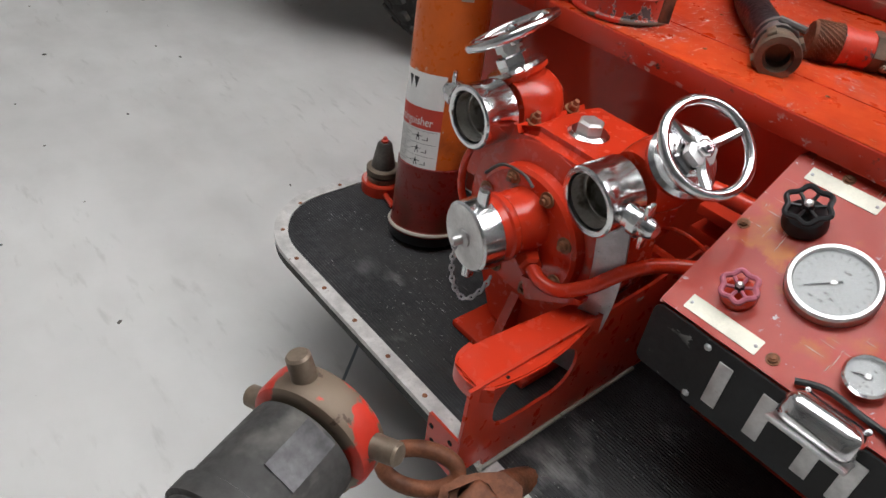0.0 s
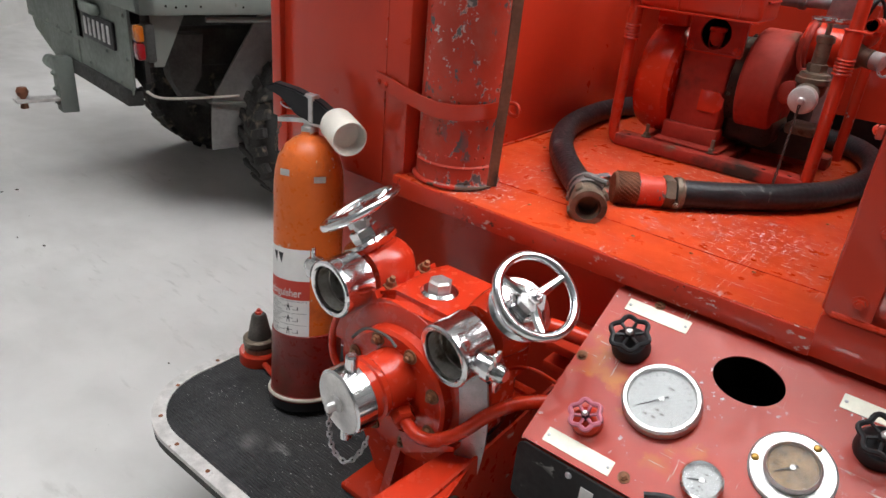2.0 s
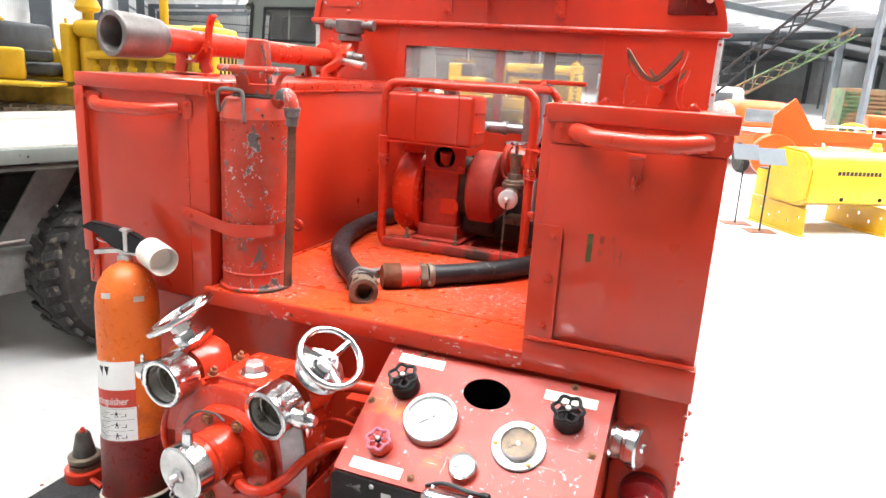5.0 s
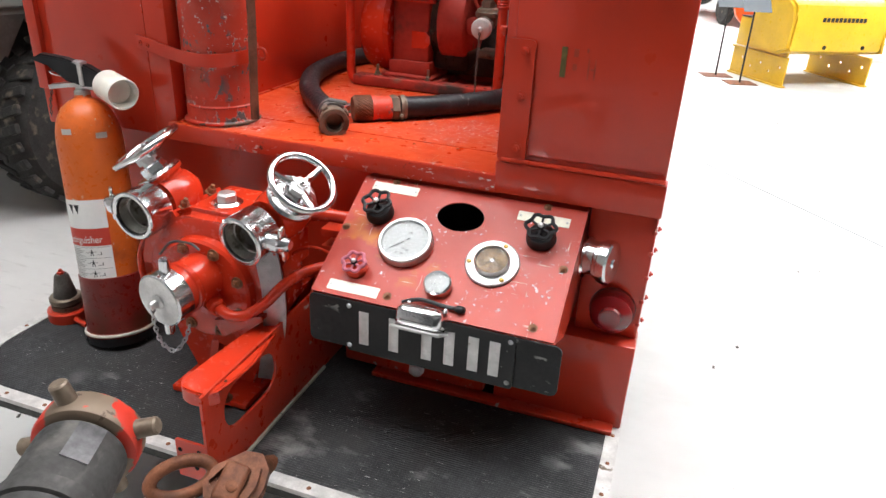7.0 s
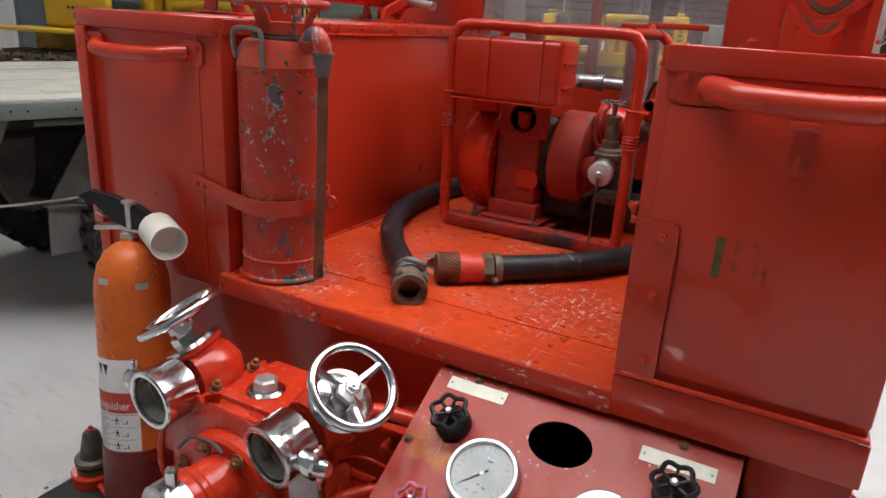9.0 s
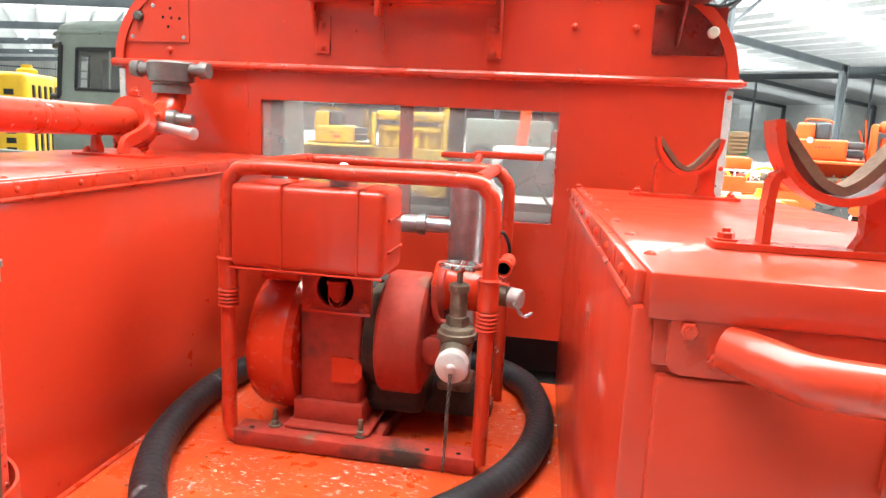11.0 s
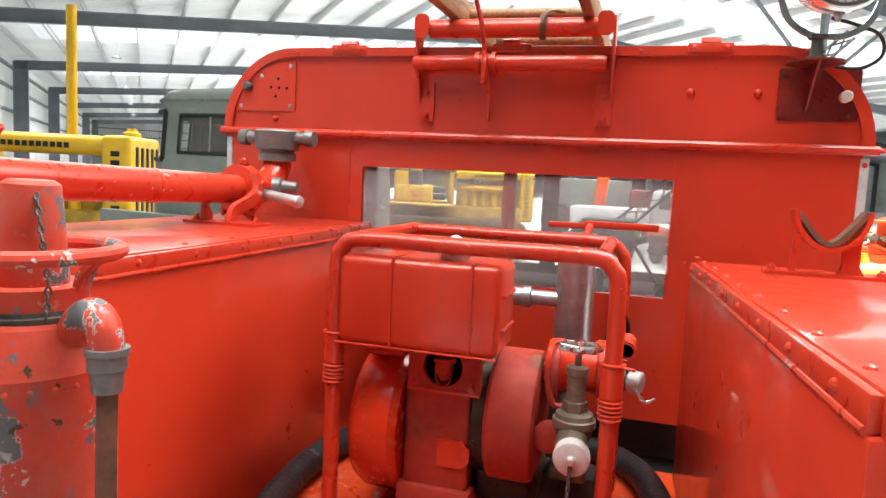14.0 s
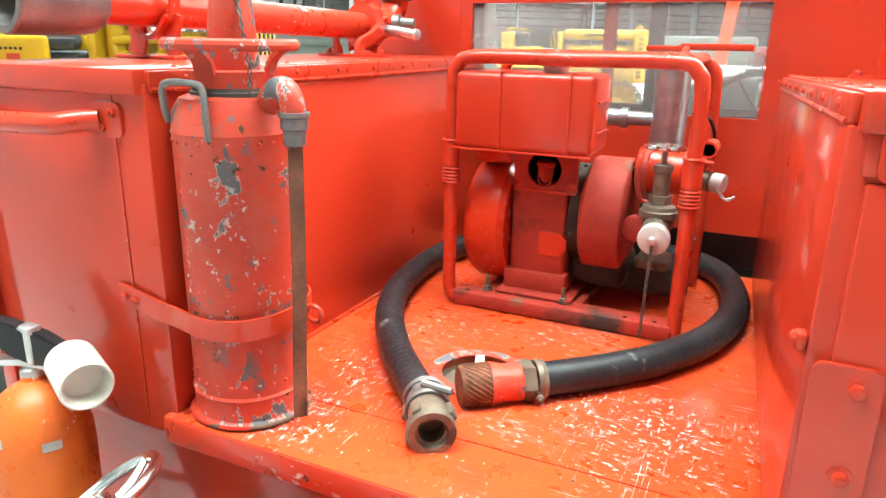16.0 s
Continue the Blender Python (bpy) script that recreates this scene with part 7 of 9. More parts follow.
# ---- cradles on the right locker ----
def cradle(y, x0, x1, zt):
    base_z = 1.4995
    c = thing("hose_cradle", ((x0 + x1) / 2, y, base_z), "red steel Y cradle lined with a dark leather strip", "cradle", "hose cradles on the locker")
    xm, h = (x0 + x1) / 2, zt - base_z
    bm = slab(B(), round_rect(x0 - 0.045, x1 + 0.045, y - 0.022, y + 0.022, 0.005, 2), Matrix.Translation((0, 0, base_z)), 0.006)
    for x in (x0 - 0.03, x1 + 0.03):
        hexbolt(bm, (x, y, base_z + 0.006), (0, 0, 1), 0.008, 0.008)
    part("foot", bm, m_red_edge, c)
    xs = (x1 - x0) / 2
    U0_ = [(xm + xs * a, base_z + h * b) for a, b in ((-1.0, 1.0), (-0.92, 0.80), (-0.72, 0.60), (-0.40, 0.46), (0.0, 0.41), (0.40, 0.46), (0.72, 0.60), (0.92, 0.80), (1.0, 1.0))]
    part("fork", tube(B(), [(x, y, z) for x, z in U0_], 0, n=4, flat=(0.008, 0.042), up=(0, 1, 0)), m_red_edge, c)
    part("lining", tube(B(), [(xm + xs * a, y, base_z + h * b) for a, b in ((-0.93, 0.97), (-0.72, 0.82), (-0.34, 0.58), (-0.08, 0.50), (0.08, 0.50), (0.34, 0.60), (0.72, 0.84), (0.93, 0.99))], 0, n=4, flat=(0.009, 0.034), up=(0, 1, 0)), m_leather, c, "dark brown leather lining")
    part("stem", slab(B(), [(xm + xs * 0.30, base_z + 0.005), (xm + xs * 1.02, base_z + 0.005), (xm + xs * 0.88, base_z + 0.02), (xm + xs * 0.86, base_z + h * 0.45), (xm + xs * 0.92, base_z + h * 0.78), (xm + xs * 0.62, base_z + h * 0.52), (xm + xs * 0.40, base_z + h * 0.44), (xm + xs * 0.42, base_z + 0.02)], Matrix.Translation((0, y + 0.008, 0)) @ XZ, 0.016), m_red_edge, c)
    part("thin_stem", tube(B(), [(xm - xs * 0.74, y, base_z + h * 0.60), (xm - xs * 0.92, y, base_z + h * 0.52), (xm - xs * 0.94, y, base_z + 0.005)], 0, n=3, flat=(0.008, 0.024), up=(0, 1, 0)), m_red_edge, c)
    for ob in c.children_recursive:
        lean(ob.data, 0.0)
    return c


cradle(2.065, 0.180, 0.300, 1.618)
cradle(1.33, 0.197, 0.322, 1.622)

# ---- ladder rollers and ladder over the cab ----
rol = thing("ladder_roller", (-0.42, 2.40, 1.76), "red roller frame bolted to the cab for the ladder", "ladder rack")
bm = B()
for x, s in ((-0.648, 1), (-0.198, -1)):
    slab(bm, round_rect(x - 0.020, x + 0.020, 1.762, 1.86, 0.003, 1), Matrix.Translation((0, YC - 0.0005, 0)) @ XZ, 0.006)
    slab(bm, [(YC - 0.004, 1.80), (YC - 0.045, 1.90), (YC - 0.062, 1.985), (YC - 0.055, 2.012), (YC - 0.030, 2.020), (YC - 0.008, 2.012), (YC - 0.004, 1.99)], Matrix.Translation((x - s * 0.018 - 0.003, 0, 0)) @ YZ, 0.006)
    slab(bm, round_rect(x - 0.022, x + 0.016, 1.965, 2.022, 0.015, 4), Matrix.Translation((0, YC - 0.058, 0)) @ XZ, 0.004)
    hexbolt(bm, (x, YC - 0.0065, 1.835), (0, -1, 0), 0.008, 0.008)
    hexbolt(bm, (x, YC - 0.0065, 1.778), (0, -1, 0), 0.008, 0.008)
part("bracket", bm, m_red_edge, rol)
part("top_roller", lathe(B(), (-0.662, YC - 0.032, 1.990), (1, 0, 0), [(0, 0.012), (0.025, 0.012), (0.027, 0.023), (0.45, 0.023), (0.452, 0.012), (0.478, 0.012)], 24), m_red_edge, rol)
part("lower_bar", lathe(B(), (-0.675, YC - 0.040, 1.905), (1, 0, 0), [(0, 0.016), (0.01, 0.019), (0.47, 0.019), (0.48, 0.016)], 20), m_red, rol)
bm = lathe(B(), (-0.512, YC - 0.040, 1.905), (1, 0, 0), [(0, 0.026), (0.012, 0.026), (0.013, 0.022), (0.04, 0.022), (0.041, 0.026), (0.052, 0.026)], 20)
tube(bm, [(-0.485, YC - 0.062, 1.87), (-0.485, YC - 0.066, 1.92), (-0.487, YC - 0.11, 1.99), (-0.491, YC - 0.18, 2.045)], 0.006, 10, 4)
tube(bm, [(-0.480, YC - 0.05, 1.89), (-0.479, YC - 0.02, 1.82), (-0.479, YC - 0.012, 1.765)], 0.003, 6, 3)
box(bm, -0.490, -0.479, YC - 0.08, YC - 0.05, 1.850, 1.93, 0.003)
part("hook_lever", bm, m_red_edge, rol)
lad = thing("wooden_ladder", (-0.41, 2.8, 2.013), "long varnished wooden ladder lying over the cab", "ladder")
LX0, LX1, LZ = -0.575, -0.243, 2.046
for x in (LX0, LX1):
    part("rail", box(B(), x - 0.014, x + 0.014, 1.62, 4.5, LZ - 0.032, LZ + 0.032, 0.004), m_wood, lad)
for y in [1.83 + 0.33 * k for k in range(9)]:
    part("rung", cyl(B(), (LX0, y, LZ), (LX1, y, LZ), 0.0155, 14), m_wood, lad)
bm = tube(B(), [(-0.498, 2.13, 2.035), (-0.492, 2.145, 2.065), (-0.49, 2.165, 2.070), (-0.49, 2.185, 2.055), (-0.49, 2.185, 2.035)], 0, n=4, flat=(0.030, 0.006), up=(0, 1, 0))
part("hook", bm, m_red_edge, rol)
st = thing("leather_strap", (-0.345, 2.39, 2.0), "buckled brown leather strap round the ladder roller", "strap")
bm = ring(B(), (-0.352, YC - 0.032, 1.990), (1, 0.15, 0), 0.0265, 0.003, 24, 6, 3.0)
tube(bm, [(-0.352, YC - 0.058, 1.995), (-0.345, YC - 0.05, 2.02), (-0.33, YC - 0.01, 2.035), (-0.318, YC + 0.05, 2.045)], 0, n=4, flat=(0.018, 0.004), up=(0, 0, 1))
part("band", bm, m_leather, st)
lst = thing("ladder_rest", (-0.41, 3.9, 1.9), "red cross bar carrying the ladder on the cab roof", "ladder rack")
part("bar", box(B(), -0.65, -0.17, 3.22, 3.26, 1.985, 2.013, 0.004), m_red, lst)
part("post", box(box(B(), -0.60, -0.57, 3.225, 3.255, 1.915, 1.99, 0.002), -0.25, -0.22, 3.225, 3.255, 1.915, 1.99, 0.002), m_red, lst)

# ---- searchlight on the cab corner ----
sl = thing("searchlight", (0.24, 2.39, 1.79), "chromed round searchlight with wire guard on a red bracket", "searchlight")
bm = slab(B(), round_rect(0.185, 0.352, 1.784, 1.900, 0.006, 2), Matrix.Translation((0, YC - 0.0005, 0)) @ XZ, 0.004)
for x, z in ((0.197, 1.795), (0.335, 1.795), (0.197, 1.888), (0.215, 1.795)):
    hexbolt(bm, (x, YC - 0.0045, z), (0, -1, 0), 0.006, 0.005, False)
part("back_plate", bm, m_dkred, sl)
bm = slab(B(), circle2(0.245, YC - 0.062, 0.058, 32), Matrix.Translation((0, 0, 1.900)), 0.005)
slab(bm, [(YC - 0.004, 1.800), (YC - 0.004, 1.900), (YC - 0.11, 1.900)], Matrix.Translation((0.242, 0, 0)) @ YZ, 0.005)
part("bracket", bm, m_dkred, sl)
LC = Vector((0.262, YC - 0.066, 2.092))
part("pedestal", lathe(B(), (0.245, YC - 0.064, 1.905), (0, 0, 1), [(0, 0.022), (0.008, 0.022), (0.012, 0.014), (0.045, 0.012), (0.048, 0.02), (0.054, 0.02)], 24), m_iron, sl)
ld_ = Vector((0.22, -1, 0.06)).normalized()
lr = ld_.cross(Vector((0, 0, 1))).normalized()
bm = tube(B(), [LC + lr * s * 0.104 + Vector((0, 0, z)) if abs(s) == 1 else LC + lr * s * 0.104 + Vector((0, 0, z)) for s, z in ((-1, 0.03), (-1.02, -0.04), (-0.82, -0.10), (-0.4, -0.131), (0, -0.136), (0.4, -0.131), (0.82, -0.10), (1.02, -0.04), (1, 0.03))], 0, n=5, flat=(0.013, 0.004), up=(ld_.x, ld_.y, 0))
part("yoke", bm, m_chrome, sl)
part("housing", lathe(B(), LC + ld_ * 0.05, -ld_, [(0, 0.092), (0.004, 0.098), (0.018, 0.099), (0.022, 0.094), (0.06, 0.088), (0.10, 0.066), (0.125, 0.035), (0.13, 0)], 44, False, False), m_chrome, sl)
part("reflector", lathe(B(), LC + ld_ * 0.046, -ld_, [(0, 0.090), (0.03, 0.075), (0.055, 0.045), (0.065, 0.0)], 40, False, False), m_alu, sl)
ln = part("lens", lathe(B(), LC + ld_ * 0.048, ld_, [(0, 0.090), (0.010, 0.070), (0.016, 0.035), (0.018, 0)], 40, False, False), m_glass, sl)
ln.visible_shadow = False
bm = ring(B(), LC + ld_ * 0.054, ld_, 0.086, 0.004, 40, 8)
mm = along(LC + ld_ * 0.058, ld_)
for k in range(-5, 6):
    q = k * 0.0155
    w = math.sqrt(max(0.0, 0.086 ** 2 - q * q))
    dome = lambda a, b: 0.018 * (1 - (a * a + b * b) / 0.0075)
    tube(bm, [mm @ Vector((q, w * t, dome(q, w * t))) for t in (-1, -0.6, -0.2, 0.2, 0.6, 1)], 0.0014, 5, 1)
    tube(bm, [mm @ Vector((w * t, q, dome(q, w * t))) for t in (-1, -0.6, -0.2, 0.2, 0.6, 1)], 0.0014, 5, 1)
part("wire_guard", bm, m_iron, sl, "rusty wire mesh guard", kind="stuff")
bm = lathe(B(), LC - lr * 0.095, -lr, [(0, 0.014), (0.012, 0.014), (0.014, 0.009), (0.03, 0.006)], 14)
lathe(bm, LC + lr * 0.095, lr, [(0, 0.014), (0.012, 0.014), (0.014, 0.009), (0.024, 0.006)], 14)
hexbolt(bm, LC + ld_ * 0.04 + Vector((0, 0, -0.098)), (0, -0.3, -1), 0.008, 0.014)
part("pivot", bm, m_steel, sl)
part("cable", tube(B(), [LC + Vector((0.01, 0.03, -0.09)), LC + Vector((0.06, 0.03, -0.105)), LC + Vector((0.105, 0.02, -0.13)), LC + Vector((0.115, 0.03, -0.17)), LC + Vector((0.08, 0.04, -0.195)), LC + Vector((0.03, 0.05, -0.19))], 0.004, 8, 6), m_plastic, sl)
part("peg", lathe(B(), (0.322, YC - 0.001, 1.838), (0, -1, 0), [(0, 0.013), (0.02, 0.013), (0.022, 0.010)], 18), m_brasstag, sl)

# ---- tow hook and the big suction hose behind the truck ----
tow = thing("tow_hook", (-0.28, 0.62, 0.36), "rusty brown cast tow hook under the tail board", "tow hook")
HM = Matrix.Translation((-0.262, 0.585, 0.425)) @ Euler((radians(24), radians(10), radians(8))).to_matrix().to_4x4()
jaw = [(-0.052, -0.020), (-0.030, 0.030), (0.0, 0.062), (0.034, 0.066), (0.058, 0.040), (0.064, 0.0), (0.056, -0.045), (0.030, -0.085), (-0.006, -0.100), (-0.034, -0.084), (-0.030, -0.058)]
bm = slab(B(), jaw, HM, 0.052, [circle2(-0.004, -0.002, 0.026, 16, 0.020)[::-1]])
bmesh.ops.bevel(bm, geom=[e for e in bm.edges if len(e.link_faces) == 2 and e.calc_face_angle(0) > 0.8], offset=0.013, segments=4, affect="EDGES")
part("hook", bm, m_rust, tow, "rust brown cast hook block")
bm = box(B(), -0.020, 0.030, -0.050, 0.028, 0.044, 0.066, 0.009, 3, HM)
lathe(bm, HM @ Vector((0.012, -0.02, 0.062)), HM.to_3x3() @ Vector((0, 0, 1)), [(0, 0.011), (0.007, 0.011), (0.010, 0.006)], 14)
lathe(bm, HM @ Vector((0.036, -0.052, 0.050)), HM.to_3x3() @ Vector((0, 0, 1)), [(0, 0.012), (0.006, 0.010)], 12)
part("latch", bm, m_rust, tow)
part("shank", tube(B(), [HM @ Vector((0.02, 0.04, 0.02)), (-0.27, 0.66, 0.40), (-0.275, 0.75, 0.335)], 0.026, 14, 4), m_rust, tow)
ep = [Vector((-0.348, 0.540, 0.455)) + Vector((0.72, 0.62, 0.10)) * 0.062 * math.cos(a) + Vector((-0.35, 0.36, 0.80)) * 0.034 * math.sin(a) for a in (2 * math.pi * k / 28 for k in range(29))]
part("eye", tube(B(), ep, 0.0135, 12, 1), m_rust, tow, "worn brown steel link")

big = thing("large_suction_hose", (-0.20, -0.5, 0), "thick dark rubber suction hose with lugged red coupling", "hose")
RC = Vector((-0.335, 0.346, 0.703))
ra = Vector((0.37, -0.928, -0.05)).normalized()
part("tube", tube(B(), [RC + ra * 0.11, RC + ra * 0.2, RC + ra * 0.40 + Vector((0, 0, -0.012)), RC + ra * 0.62 + Vector((0, 0, -0.06)), RC + ra * 0.85 + Vector((0, 0, -0.18)), RC + ra * 1.08 + Vector((0, 0, -0.36)), RC + ra * 1.32 + Vector((0.0, 0, -0.53)), (0.22, -1.35, 0.068), (0.16, -1.9, 0.068)], lambda t: 0.0665 + 0.0010 * math.sin(t * 480), 36, 14), m_bighose, big)
part("sleeve", lathe(B(), RC + ra * 0.020, ra, [(0, 0.060), (0.002, 0.0675), (0.008, 0.0685), (0.10, 0.0695), (0.106, 0.069), (0.108, 0.0735), (0.132, 0.0735), (0.135, 0.067)], 48), m_bighose, big, "dull grey rubber hose end")
part("patch", tube(B(), [RC + ra * 0.030 + Vector((0.030, 0.012, 0.0608)), RC + ra * 0.060 + Vector((0.030, 0.012, 0.0616)), RC + ra * 0.098 + Vector((0.029, 0.012, 0.0622))], 0, n=4, flat=(0.040, 0.002), up=(0.44, 0.175, 0.88)), m_tape, big, "pale scuffed patch")
part("coupling", lathe(B(), RC - ra * 0.034, ra, [(0.05, 0.056), (0.004, 0.058), (0, 0.062), (0, 0.073), (0.004, 0.078), (0.010, 0.0795), (0.040, 0.0795), (0.046, 0.077), (0.050, 0.070), (0.050, 0.056)], 56, False, False), m_couple, big, "red lugged coupling ring, paint worn to bronze")
part("washer", lathe(B(), RC - ra * 0.02, ra, [(0, 0.0), (0.001, 0.06)], 40), m_rubber, big)
up0 = Vector((-0.360, 0.336, 0.806)) - RC
up0 = (up0 - ra * up0.dot(ra)).normalized()
for turn in (0, 86, 180, 270):
    v = Matrix.Rotation(radians(turn), 4, ra) @ up0
    q = RC - ra * 0.012 + v * 0.074
    part("lug", lathe(B(), q, v, [(0, 0.0165), (0.006, 0.0150), (0.034, 0.0142), (0.037, 0.0115)], 24), m_bronze, big)

# ---- the flatbed truck standing beside ----
def local(p, h):
    """A frame at p, its y along the heading h degrees to the right of +Y."""
    return Matrix.Translation(p) @ Matrix.Rotation(radians(-h), 4, "Z")


def tyre(owner, c, d, R, W, lugs=0, rim_mat=None, tmat=None):
    t = part("tyre", lathe(B(), Vector(c) - Vector(d).normalized() * W / 2, d, [(0, R * 0.55), (0, R * 0.88), (W * 0.1, R * 0.96), (W * 0.25, R), (W * 0.75, R), (W * 0.9, R * 0.96), (W, R * 0.88), (W, R * 0.55)], 48), tmat or m_tyre, owner)
    if lugs:
        bm = B()
        m = along(c, d)
        for k in range(lugs):
            a = 2 * math.pi * k / lugs
            for s in (-1, 1):
                mm = m @ Matrix.Rotation(a + (math.pi / lugs if s > 0 else 0), 4, "Z") @ Matrix.Translation((R * 0.985, 0, s * W * 0.27)) @ Matrix.Rotation(s * 0.35, 4, "X")
                box(bm, -0.01, 0.014, -R * 0.055, R * 0.055, -W * 0.25, W * 0.25, 0.004, 1, mm)
        part("tread", bm, tmat or m_tyre, t, kind="stuff")
    part("rim", lathe(B(), Vector(c) - Vector(d).normalized() * W * 0.35, d, [(0, R * 0.56), (W * 0.7, R * 0.56), (W * 0.7, R * 0.5), (W * 0.45, R * 0.25), (W * 0.6, R * 0.2), (W * 0.6, 0)], 32), rim_mat or m_grey, t)
    return t


G = local((-2.52, 1.53, 0), 14)
for row, value in enumerate((math.cos(radians(8)), -math.sin(radians(8)), 0)):
    G[row][0] = value
flat = thing("flatbed_truck", (-3.2, 2.8, 0), "grey-green army flatbed truck with pale planked bed", "truck")
def gb(bm, *a, **k):
    return box(bm, *a, m=G, **k)
BW = 1.90
bed = part("bed_frame", gb(gb(gb(B(), -0.06, 0.0, 0, 2.75, 1.035, 1.10, bev=0.004), -BW, 0.0, 0, 0.06, 1.035, 1.10, bev=0.004), -BW, -BW + 0.06, 0, 2.75, 1.035, 1.10, bev=0.004), m_grey, flat)
for k in range(10):
    x = -BW + 0.065 + 0.177 * k
    part("plank", gb(B(), x, x + 0.172, 0.06, 2.74, 1.075, 1.106 + 0.0015 * (k % 3), bev=0.003), m_bed, bed)
bm = B()
for y, z in ((0.10, 1.07), (0.14, 1.065), (0.18, 1.07), (0.24, 1.068), (0.42, 1.066)):
    lathe(bm, G @ Vector((0.0005, y, z)), G.to_3x3() @ Vector((1, 0, 0)), [(0, 0.005), (0.0006, 0.005)], 8)
part("holes", bm, m_hole, bed)
part("side_bar", tube(B(), [G @ Vector((-0.05, 0.28, 1.01)), G @ Vector((-0.05, 2.6, 0.99))], 0.012, 10, 1), m_grey, flat)
tail_g = part("tail_panel", slab(B(), [(-1.82, 0.785), (-0.26, 0.785), (-0.26, 1.034), (-1.82, 1.034)], G @ Matrix.Translation((0, 0.05, 0)) @ XZ, 0.012, [[(-0.97, 0.80), (-0.87, 0.80), (-0.87, 0.95), (-0.895, 0.985), (-0.92, 0.99), (-0.945, 0.985), (-0.97, 0.95)][::-1]]), m_grey, flat)
part("lower_plate", slab(B(), [(-1.74, 0.783), (-1.70, 0.73), (-1.36, 0.62), (-0.955, 0.62), (-0.955, 0.783)], G @ Matrix.Translation((0, 0.046, 0)) @ XZ, 0.010), m_grey, flat)
part("lower_plate", slab(B(), [(-0.952, 0.783), (-0.952, 0.655), (-0.42, 0.625), (-0.30, 0.65), (-0.27, 0.70), (-0.27, 0.783)], G @ Matrix.Translation((0, 0.050, 0)) @ XZ, 0.008), m_grey, flat)
bm = B()
for x, z in ((-1.76, 0.81), (-1.45, 0.805), (-1.25, 0.80), (-1.05, 0.805), (-0.55, 0.80), (-0.30, 0.81), (-0.30, 0.99), (-1.76, 0.99), (-1.52, 1.01), (-1.60, 0.72), (-1.2, 0.66), (-0.8, 0.70), (-0.40, 0.69)):
    rivet(bm, G @ Vector((x, 0.038, z)), G.to_3x3() @ Vector((0, -1, 0)), 0.010, 0.008)
part("rivets", bm, m_grey, tail_g)
part("socket", lathe(B(), G @ Vector((-1.45, 0.040, 0.955)), G.to_3x3() @ Vector((0, -1, 0)), [(0, 0.030), (0.008, 0.028), (0.010, 0.016), (0.03, 0.014)], 18), m_dkgrey, tail_g)
part("inner_panel", gb(B(), -1.80, -0.28, 0.10, 0.12, 0.70, 1.03), m_dkgrey, flat)
np_ = part("number_plate", gb(B(), -0.80, -0.41, 0.022, 0.036, 0.825, 0.945, bev=0.003), m_black, flat)
for k in range(6):
    part("bar", gb(B(), -0.775 + 0.060 * k, -0.747 + 0.060 * k, 0.0195, 0.0225, 0.845, 0.925, bev=0.001), m_alu, np_)
part("plate_lamp", gb(B(), -0.74, -0.57, -0.01, 0.04, 0.95, 0.997, bev=0.018, seg=3), m_grey, flat)
tl = part("tail_lamp", gb(B(), -0.095, -0.02, 0.02, 0.06, 0.845, 1.0, bev=0.012), m_dkgrey, flat)
part("amber_lens", gb(B(), -0.085, -0.030, -0.012, 0.022, 0.925, 0.992, bev=0.012), m_amberlens, tl)
part("red_lens", gb(B(), -0.085, -0.030, -0.012, 0.022, 0.853, 0.924, bev=0.012), m_redlens, tl)
part("lamp_bracket", slab(B(), [(0.06, 1.035), (0.20, 1.035), (0.10, 0.82), (0.06, 0.82)], G @ Matrix.Translation((-0.07, 0, 0)) @ YZ, 0.006), m_grey, flat)
part("mud_flap", slab(B(), [(0.66, 1.03), (0.86, 1.03), (0.58, 0.60), (0.56, 0.36), (0.38, 0.36), (0.39, 0.60)], G @ Matrix.Translation((-0.30, 0, 0)) @ YZ, 0.012), m_flap, flat)
part("flap_strip", tube(B(), [G @ Vector((-0.285, 0.37, 0.60)), G @ Vector((-0.275, 0.59, 0.58))], 0, n=1, flat=(0.04, 0.01), up=(0, 0, 1)), m_grey, flat)
part("flap_cord", tube(B(), [G @ Vector((-0.15, 0.05, 0.70)), G @ Vector((-0.18, 0.15, 0.655)), G @ Vector((-0.28, 0.52, 0.62))], 0.006, 8, 5), m_bed, flat)
part("chassis", gb(gb(gb(gb(B(), -0.62, -0.52, 0.05, 4.6, 0.72, 0.90, bev=0.01), -1.22, -1.12, 0.05, 4.6, 0.72, 0.90, bev=0.01), -1.60, -0.06, 0.9, 1.0, 0.90, 1.035, bev=0.0), -1.60, -0.06, 1.9, 2.0, 0.90, 1.035, bev=0.0), m_dkgrey, flat)
part("axle", cyl(B(), G @ Vector((-1.55, 0.95, 0.42)), G @ Vector((-0.15, 0.95, 0.42)), 0.06, 16), m_dkgrey, flat)
part("spring", tube(B(), [G @ Vector((-0.40, 0.30, 0.62)), G @ Vector((-0.40, 0.60, 0.52)), G @ Vector((-0.40, 0.95, 0.48)), G @ Vector((-0.40, 1.5, 0.62))], 0, n=4, flat=(0.07, 0.05), up=(0, 0, 1)), m_dkgrey, flat)
part("spring_hanger", slab(B(), [(0.22, 0.90), (0.40, 0.90), (0.38, 0.70), (0.30, 0.58), (0.24, 0.70)], G @ Matrix.Translation((-0.44, 0, 0)) @ YZ, 0.08), m_dkgrey, flat)
